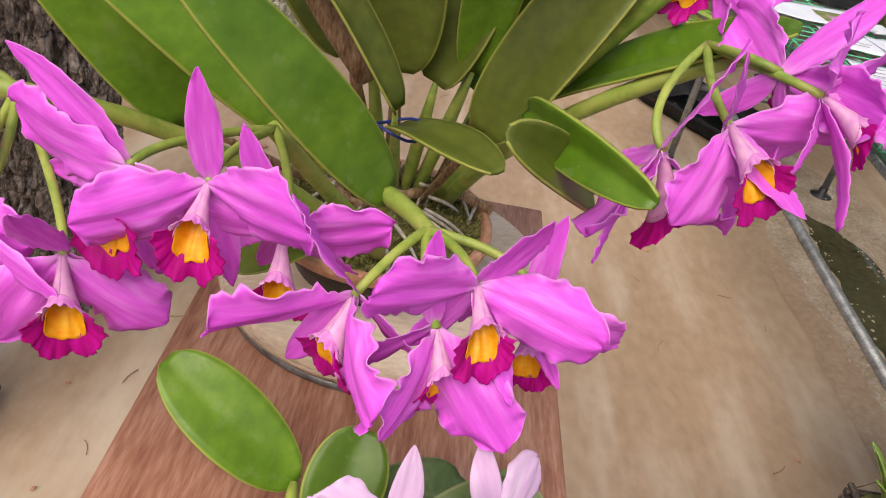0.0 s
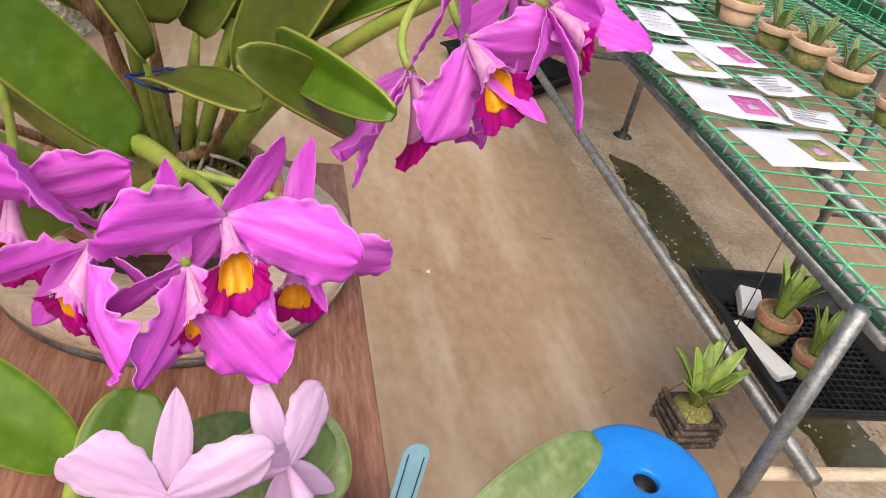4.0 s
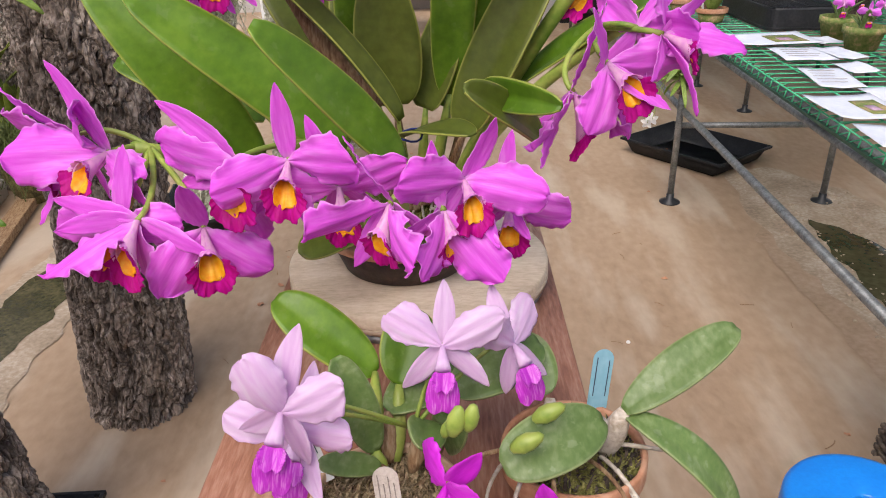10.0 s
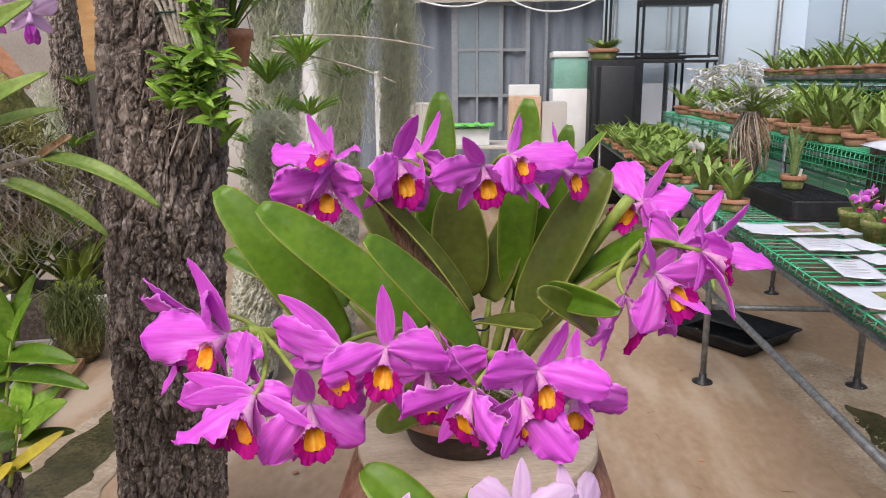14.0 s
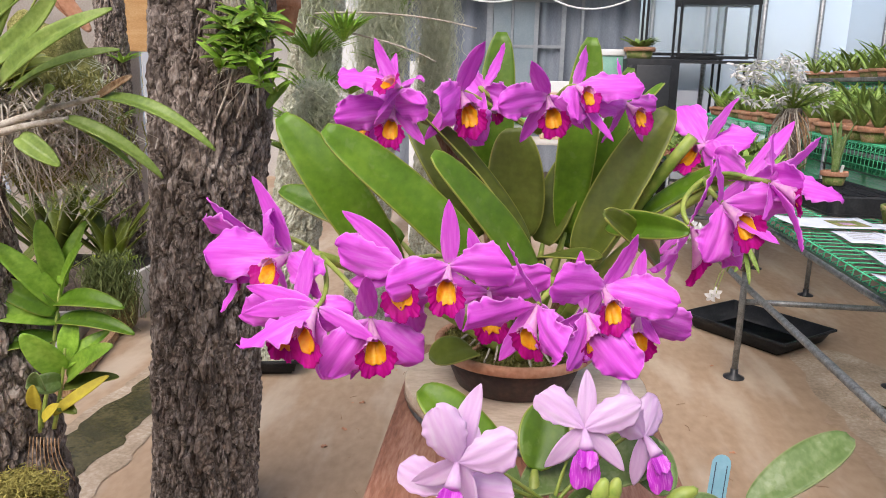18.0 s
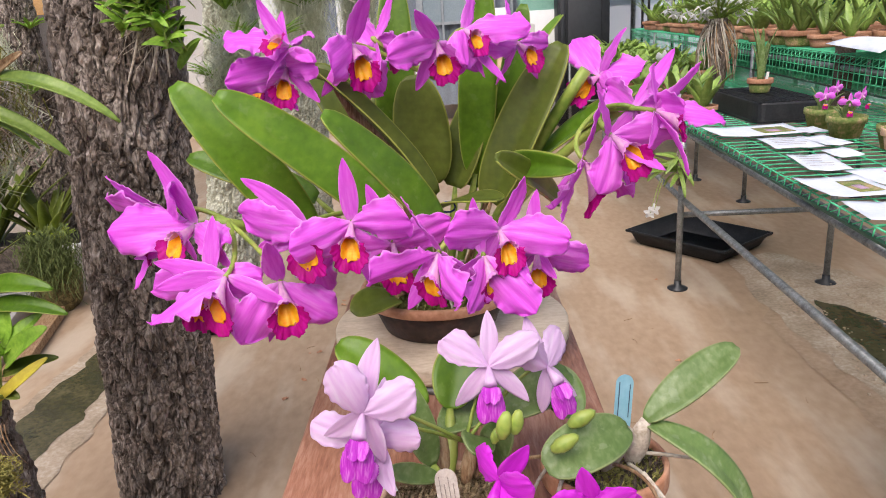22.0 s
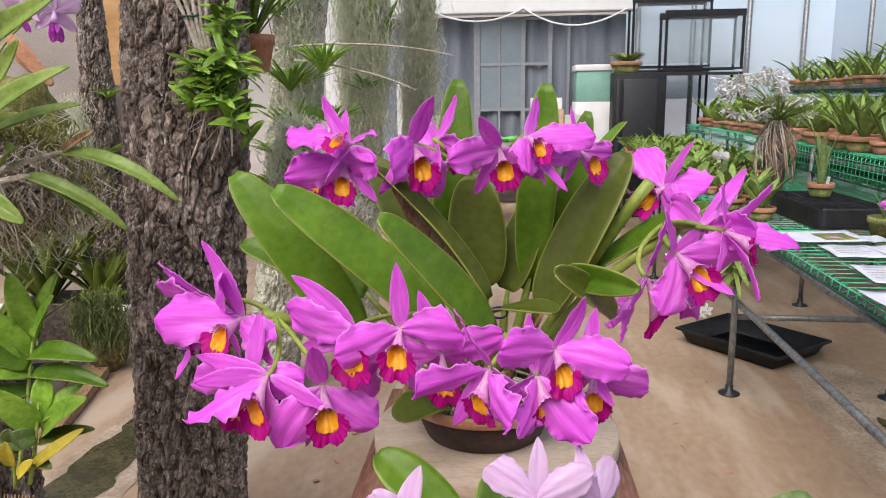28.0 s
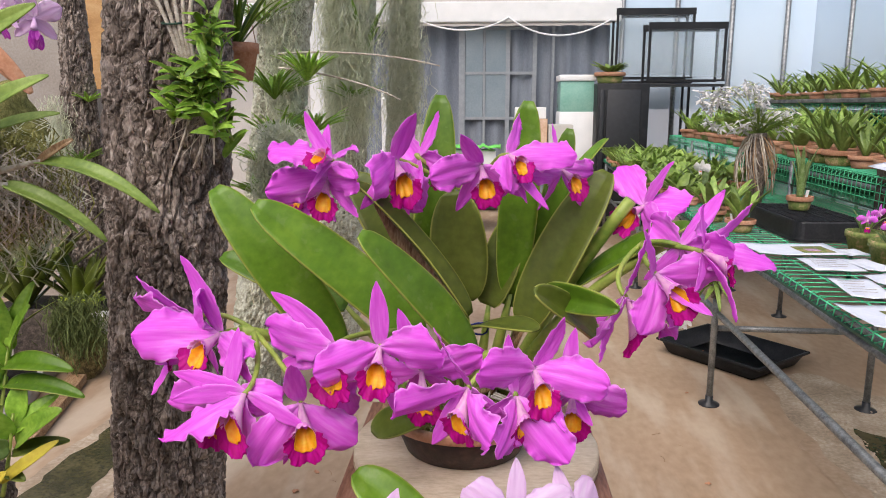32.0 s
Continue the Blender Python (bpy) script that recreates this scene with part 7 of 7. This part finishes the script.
hung_pot((-0.735, 2.1, 1.655), "clay pot of thin-leaved orchid hung beside the thick log", 61)
for at, n, ln, hf, seed, lab in (((-0.98, 3.22, 1.95), 40, 0.2, 0.008, 60, "thin-leaved orchid tuft tied to the mossy log"), ((-0.90, 3.22, 1.62), 40, 0.2, 0.008, 61, "thin-leaved orchid tuft tied to the mossy log"), ((-1.02, 3.22, 1.30), 40, 0.16, 0.008, 62, "thin-leaved orchid tuft tied to the mossy log"), ((-0.70, 3.93, 1.60), 40, 0.2, 0.010, 63, "strap-leaved orchid tuft tied to a far mossy log"), ((-0.76, 2.6, 1.60), 40, 0.15, 0.008, 70, "thin-leaved orchid tuft tied before the mossy log"), ((-0.75, 2.6, 1.42), 30, 0.18, 0.007, 69, "thin-leaved orchid tuft tied before the mossy log"), ((-0.87, 2.7, 1.20), 30, 0.16, 0.009, 68, "small orchid tuft low before the mossy log"),
                                 ((-0.70, 2.9, 1.68), 46, 0.17, 0.010, 71, "spreading strap-leaved orchid on the mossy log"), ((-0.64, 3.97, 1.82), 13, 0.32, 0.020, 72, "large-leaved orchid high on the mossy log"), ((-0.74, 3.2, 1.45), 34, 0.20, 0.009, 73, "tangled narrow-leaved orchid on the mossy log"),
                                 ((-0.82, 3.1, 1.15), 26, 0.16, 0.012, 74, "small orchid tuft low on the mossy log"), ((-2.6, 4.42, 1.2), 34, 0.20, 0.007, 75, "tufted orchid on the far slim log"), ((-2.57, 4.52, 1.60), 26, 0.14, 0.009, 65, "tufted orchid on the far slim log"),
                                 ((-2.60, 4.25, 0.26), 22, 0.50, 0.035, 77, "dark leafy plant in the planter box"), ((-2.95, 4.2, 0.26), 26, 0.75, 0.04, 67, "tall dark leafy plant in the planter box"), ((-2.85, 3.3, 0.03), 30, 0.70, 0.035, 78, "leafy plant in the low planter"), ((-2.65, 2.7, 0.03), 30, 0.60, 0.035, 79, "leafy plant in the low planter")):
    clump("orchid" if "orchid" in lab else "plant", lab, "plant", at, [("foliage", tuft(n, ln, hf, 1.0, seed, 1.3 if "planter" in lab else 2.2 if "large-leaved" in lab else 1.1 if ("spreading" in lab or "tied before" in lab) else 0.55), "leaf_dark" if "planter" in lab else "bright_leaf")])
M["lime_leaf"] = material("yellow-green leaf", ((0.30, 0.42, 0.03), (0.42, 0.52, 0.04), (0.55, 0.56, 0.06)), 12, 60, 0.45, 0.2, vary=0.1, translucent=0.2)
clump("plant", "yellow-green leafy plant in the planter box", "plant", (-2.50, 4.10, 0.26), [("foliage", tuft(26, 0.17, 0.032, 0.9, 81, 0.9), "lime_leaf")])
me = strands(900, (-2.27, 3.64, 0.42), (0.07, 0.06, 0.10), 0.22, 82, 0.0022, 0.035, 6)
me.materials.append(M["grass"])
tagged(new("grass_tuft", me), "fine drooping grassy plant growing on the mossy stump", "grass", kind="stuff")
bm = bmesh.new()
bmesh.ops.create_icosphere(bm, subdivisions=4, radius=0.13)
for v in bm.verts:
    v.co *= 1 + 0.2 * noise.noise(v.co * 11) + 0.06 * noise.noise(v.co * 50)
    v.co.z *= 1.3
solid("mossy_stump", bm, M["moss_brown"], "rounded mossy stump on the floor", "stump", m=pose(-2.29, 3.72, 0.15), smooth=True)
# roots and moss on the leaning log
for (cx, cy, cz), n, seed, mat, nm, lab, sz, drop in (((-0.95, 1.12, 1.46), 900, 1, "root", "root_mass", "pale tangled orchid roots on the leaning log", (0.07, 0.03, 0.04), 0.13), ((-0.98, 1.02, 0.65), 1500, 2, "moss_gold", "moss_clump", "yellow-brown moss clump on the leaning log", (0.03, 0.02, 0.035), 0.03), ((-0.95, 1.16, 1.46), 1800, 3, "moss", "moss_clump", "dark hanging moss on the leaning log", (0.07, 0.03, 0.07), 0.10)):
    me = strands(n, (cx, cy, cz), sz, drop, seed, 0.0014, 0.05 if mat == "root" else 0.02, 5)
    me.materials.append(M[mat])
    tagged(new(nm, me), lab, "roots" if mat == "root" else "moss", kind="stuff")
bm = bmesh.new()
bmesh.ops.create_icosphere(bm, subdivisions=4, radius=0.12)
for v in bm.verts:
    v.co *= 1 + 0.25 * noise.noise(v.co * 16) + 0.12 * noise.noise(v.co * 45)
    v.co.z *= 1.5
solid("root_ball", bm, M["moss"], "dark fibrous root ball tied to the leaning log", "root ball", m=pose(-1.0, 1.25, 1.45), smooth=True)
# long thin aerial canes reaching out from the mossy log
t = thing("aerial_canes", "long thin pale orchid roots arching from the mossy log", "roots", (-0.85, 3.0, 1.7))
for a, b, c in (((-0.85, 3.0, 1.80), (-0.45, 2.95, 1.82), (-0.13, 2.9, 1.74)), ((-0.85, 3.0, 1.74), (-0.5, 2.95, 1.70), (-0.30, 2.9, 1.60))):
    stalk(t, "aerial_root", bend(a, b, c, 12), 0.005, M["root"], 0.6)

# ---- far end of the greenhouse ----
def glass_case(x, y, z, w, d, h):
    t = thing("glass_case", "black-framed glass case on a stand", "glass case", (x, y, z))
    for a in (0, w):
        for c in (0, d):
            part("post", boxed(a - 0.015, a + 0.015, c - 0.015, c + 0.015, 0, h), M["black"], t, smooth=False)
    for zz in (0.0, h):
        part("frame", boxed(-0.02, w + 0.02, -0.02, 0.02, zz - 0.012 - 0.03 * (zz > 0), zz + 0.012 + 0.03 * (zz > 0)), M["black"], t, smooth=False)
        part("frame", boxed(-0.02, w + 0.02, d - 0.02, d + 0.02, zz - 0.012 - 0.03 * (zz > 0), zz + 0.012 + 0.03 * (zz > 0)), M["black"], t, smooth=False)
    part("pane", boxed(0.02, w - 0.02, -0.004, 0.004, 0.04, h - 0.04), M["glass"], t, smooth=False)
    part("pane", boxed(w - 0.004, w + 0.004, 0.03, d - 0.03, 0.04, h - 0.04), M["glass"], t, smooth=False)
    part("shelf", boxed(-0.02, w + 0.02, -0.02, d + 0.02, -0.075, -0.045), M["dark_metal"], t, smooth=False)
    for a in (0.01, w - 0.01):
        for c in (0.01, d - 0.01):
            part("leg", boxed(a - 0.015, a + 0.015, c - 0.015, c + 0.015, -z, -0.075), M["dark_metal"], t, smooth=False)


t = thing("cabinet", "tall black metal cabinet with a framed door", "cabinet", (1.48, 9.4, 0))
part("body", boxed(0, 0.66, 0.0, 0.6, 0.05, 1.86, 0.01), M["black"], t)
part("door", boxed(0.12, 0.55, -0.03, -0.002, 0.12, 1.78, 0.008), M["dark_metal"], t)
part("side_post", boxed(0.03, 0.09, -0.035, -0.002, 0.12, 1.78, 0.008), M["dark_metal"], t)
part("plinth", boxed(0.02, 0.58, 0.02, 0.58, 0, 0.05), M["black"], t, smooth=False)
t = thing("fish_tank", "greenish water tank on a white cabinet", "tank", (1.03, 9.7, 0))
part("stand", boxed(0, 0.46, 0, 0.5, 0, 1.50, 0.01), M["white"], t)
part("tank", boxed(0.01, 0.45, 0.01, 0.49, 1.50, 1.90, 0.005), M["tank"], t)
part("lid", boxed(-0.01, 0.47, -0.01, 0.51, 1.90, 1.98, 0.008), M["white"], t)
p = potted("potted_plant", "bushy plant in an orange-brown bowl on the black cabinet", "potted plant", 0.20, 0.14, 34, 0.26, 0.035, 1.0, 0.6, 91, "terracotta", "fern", False)
p.matrix_basis = pose(1.66, 9.6, 1.862)
glass_case(1.80, 10.0, 1.95, 1.0, 0.35, 0.86)
glass_case(2.14, 9.55, 1.90, 0.95, 0.35, 0.68)
for x, y, w, h, z, mat, nm, lab in ((0.42, 8.97, 0.38, 0.14, 1.42, "white", "storage_box", "white box on a work table"), (0.83, 8.9, 0.30, 0.5, 0.85, "wall", "storage_box", "brown carton beside the work table"), (-0.32, 8.6, 0.5, 0.2, 0.85, "white", "basin", "pale basin under a green cloth"), (-0.9, 8.8, 0.4, 0.5, 0.85, "wall", "storage_box", "brown carton near the windows"), (-0.90, 6.5, 0.13, 1.70, 0.0, "white", "storage_box", "tall white panel behind the mossy logs"), (-1.58, 6.6, 0.34, 2.35, 0.0, "white", "storage_box", "tall white board standing behind the mossy logs")):
    solid(nm, boxed(0, w, 0, 0.3, 0, h, 0.01), M[mat], lab, nm.split("_")[-1], m=pose(x, y, z))
t = thing("work_table", "cluttered low table before the windows", "table", (-1.0, 8.4, 0))
part("tabletop", boxed(0, 2.2, 0, 1.0, 0.82, 0.85, 0.004), M["wall"], t)
for x in (0.05, 2.1):
    for y in (0.05, 0.9):
        part("leg", boxed(x, x + 0.05, y, y + 0.05, 0, 0.82), M["steel"], t, smooth=False)
solid("carton", boxed(0, 0.4, 0, 0.4, 0, 0.57, 0.01), M["terracotta_pale"], "brown carton on the work table", "carton", m=pose(0.42, 8.95, 0.85))
solid("carton", boxed(0, 0.35, 0, 0.3, 0, 0.5, 0.01), M["terracotta_pale"], "brown carton on the floor", "carton", m=pose(0.75, 8.2, 0.0))
M["lime"] = material("bright green cloth", ((0.12, 0.55, 0.08), (0.22, 0.75, 0.15)), 10, 60, 0.8, 0.3)
bm = bmesh.new()
g = [[Vector((-0.36 + 0.6 * i / 14, 8.5 + 0.4 * j / 8, 1.09 + 0.05 * noise.noise((i * 0.6, j * 0.6, 3)))) for j in range(9)] for i in range(15)]
solid("cloth", sheet(bm, g, 0.006), M["lime"], "crumpled bright green cloth over the basin", "cloth", smooth=True)
for a, b, c in (((-0.9, 10.29, 2.75), (-0.2, 10.2, 2.45), (0.35, 10.29, 2.78)), ((0.35, 10.29, 2.78), (1.0, 10.2, 2.30), (1.75, 10.29, 2.74))):
    solid("cable", tube(bend(a, b, c, 16), 0.012, 6), M["white"], "slack white cable under the beam", "cable", smooth=True)
# wall panels seen between the logs
M["beige"] = material("beige render", ((0.27, 0.235, 0.20), (0.34, 0.30, 0.26), (0.40, 0.36, 0.32)), 2, 60, 0.9, 0.25, 90)
solid("column", boxed(-4.1, -3.1, 5.4, 5.8, 0, 3.4, 0.01), M["beige"], "plain beige column behind the logs", "column", "structure")
solid("wall_panel", boxed(-2.96, -2.70, 5.3, 5.34, 1.7, 2.6, 0.004), M["ochre"], "orange-brown wooden board behind the logs", "board", "structure")

# added dark green sheets that close off the bright wall behind the benches
M["net"] = material("green shade net", ((0.012, 0.09, 0.045), (0.02, 0.15, 0.075), (0.04, 0.22, 0.11)), 30, 200, 0.8, 0.5, 200)
for x, z, y0, lab in ((1.80, 1.17, 1.2, "dark green backing sheet added behind the raised bench"), (2.70, 1.53, 2.2, "dark green backing sheet added behind the highest bench")):
    g = [[Vector((x + 0.02 * math.sin(i * 0.9), y0 + 7.6 * i / 60, z - 0.34 + 0.34 * j / 6)) for j in range(7)] for i in range(61)]
    solid("shade_net", sheet(bmesh.new(), g, 0.004), M["net"], lab, "net", "structure", m=BENCH, smooth=True)
o = thing("potted_orchid", "orchid with one broad white bloom in a clay pot", "potted orchid", m=on_bench(0.25, 4.12, 0.905))
part("pot", lathe([(0, 0), (0.045, 0), (0.058, 0.05), (0.062, 0.05), (0.062, 0.07), (0.054, 0.07), (0.05, 0.05), (0, 0.05)], 28), M["terracotta"], o)
part("foliage", tuft(8, 0.22, 0.024, 0.7, 181, 1.0, origin=(0, 0, 0.05)), M["leaf_light"], o)
WHITE = Kind("white", M["white_petal"], M["white_petal"], M["throat"], M["white_petal"], (0.052, 0.026, 0.045, 0.014, 0.02, 0.010))
w = o.matrix_basis.translation
flower(o, WHITE, w + Vector((-0.02, -0.04, 0.25)), -30, 0, 0, 1.1, 0, False)
stalk(o, "flower_stalk", [w + Vector((0, 0, 0.06)), w + Vector((-0.02, -0.03, 0.24))], 0.0025, M["stem"])
# small litter on the floor
rnd = random.Random(91)
solid("pebble", lathe([(0, 0), (0.006, 0.0), (0.009, 0.004), (0.006, 0.009), (0, 0.010)], 9), M["white"], "small white pebble on the concrete floor", "pebble", m=pose(0.757, 2.136, 0.001), smooth=True)
straw = [mesh_of(tube(bend((0, 0, 0.0025), (0.02, 0.006 * k, 0.007), (0.055, 0.0, 0.0025), 5), 0.0014, 5), "dry_straw", M["husk"] if k else M["root"]) for k in range(3)]
petal_bit = mesh_of(blade(0.026, 0.009, 0.5, 0.5, 0.15, 0.4, 0.2, 2, 4, 8, 5), "fallen_leaf", M["terracotta"])
for k in range(58):
    near_log = k < 34
    x, y = (rnd.uniform(-0.80, -0.35), rnd.uniform(1.0, 3.6)) if near_log else (rnd.uniform(-0.3, 1.5), rnd.uniform(1.4, 4.5))
    if k % 3:
        tagged(part("dry_straw", straw[k % 3], None, None, "thin dry straw on the concrete floor", pose(x, y, 0.001, 0, 0, rnd.uniform(0, 360)) @ Matrix.Scale(rnd.uniform(0.4, 1.1), 4)), "thin dry straw on the concrete floor", "straw", "litter on the floor")
    else:
        tagged(part("fallen_leaf", petal_bit, None, None, "dry brown leaf scrap on the concrete floor", pose(x, y, 0.003, 0, 0, rnd.uniform(0, 360)) @ Matrix.Scale(rnd.uniform(0.5, 1.3), 4)), "dry brown leaf scrap on the concrete floor", "leaf", "litter on the floor")

# a large curled sheet over the corner of the raised bench, and the post below it
solid("support_post", boxed(-0.04, 0.04, -0.04, 0.04, 0, 0.372, 0.004), M["old_wood"], "short grey-brown timber post under the raised bench", "post", m=BENCH @ pose(1.0, 3.10, 0.863))
g = [[Vector((-0.16 + 0.55 * i / 12, -0.24 + 0.46 * j / 10, 0.012 + 0.02 * math.sin(i * 0.4) - 0.35 * max(0.0, 0.10 - 0.55 * i / 12) * (1 - j / 12))) for j in range(11)] for i in range(13)]
solid("paper_sheet", sheet(bmesh.new(), g, 0.0006), M["paper"], "large curled white sheet over the raised bench's edge", "paper", m=BENCH @ pose(1.03, 2.80, 1.247, 0, 0, 8), smooth=True)

def mounted_orchid():
    """An orchid on a bark piece, tied to the bench leg."""
    t = thing("mounted_orchid", "white-flowered orchid on a bark piece tied to the bench leg", "orchid", (1.262, 3.46, 0.70))
    part("bark_mount", tube([(0, 0, -0.10), (0.004, 0, 0), (0, 0, 0.09)], [0.024, 0.034, 0.026], 12), M["bark"], t)
    rnd = random.Random(17)
    for k in range(16):
        a = rnd.uniform(1.6, 5.2)
        d = Vector((math.cos(a), math.sin(a) * 0.7, rnd.uniform(-1.1, 0.3))).normalized() * rnd.uniform(0.12, 0.22)
        b = Vector((-0.02, -0.01, rnd.uniform(-0.05, 0.06)))
        part("leaf", strap(b, b + d, 0.012, (-math.cos(a) * 0.3, -0.6, 0.8), 0.10, 0.3, 0.4, 0.5, 9, 4), M["strap_leaf"], t)
    for p in ((-0.33, -0.05, 0.12), (-0.29, -0.06, 0.09), (-0.34, -0.06, 0.07), (-0.30, -0.04, 0.14), (-0.26, -0.05, 0.12), (-0.17, -0.05, -0.23), (-0.15, -0.06, -0.21)):
        st = part("flower_stalk", tube(bend((-0.02, -0.01, 0.02), (p[0] * 0.6, -0.03, 0.06), p, 8), 0.002, 5), M["stem"], t)
        for q in range(5):
            part("petal", WHITE.v[q % 3]["sepal"], None, st, m=Matrix.Translation(p) @ Euler((radians(70), 1.257 * q, 0)).to_matrix().to_4x4() @ Matrix.Scale(0.8, 4))


mounted_orchid()

# loose grit along the drain water
rnd = random.Random(33)
vs, fs = [], []
for k in range(900):
    y = rnd.uniform(1.3, 3.6)
    left = k % 2
    x = (1.80 + 0.02 * math.sin(y * 5) if left else 2.13 + 0.03 * math.sin(y * 4)) + rnd.gauss(0, 0.045) + (0.08 if y > 3.2 and left else 0)
    r = rnd.uniform(0.003, 0.011)
    b0 = len(vs)
    n = 6
    for i in range(n):
        a = 6.2832 * i / n
        q = r * rnd.uniform(0.7, 1.2)
        vs.append((x + q * math.cos(a), y + q * math.sin(a), 0.004))
        vs.append((x + 0.6 * q * math.cos(a), y + 0.6 * q * math.sin(a), 0.005 + r * 0.7))
    for i in range(n):
        j = (i + 1) % n
        fs.append((b0 + 2 * i, b0 + 2 * j, b0 + 2 * j + 1, b0 + 2 * i + 1))
    fs.append(tuple(b0 + 2 * i + 1 for i in range(n)))
me = bpy.data.meshes.new("grit")
me.from_pydata(vs, [], fs)
me.materials.append(M["grit"])
tagged(new("grit", me), "pale loose grit along the drain water", "grit", kind="stuff")
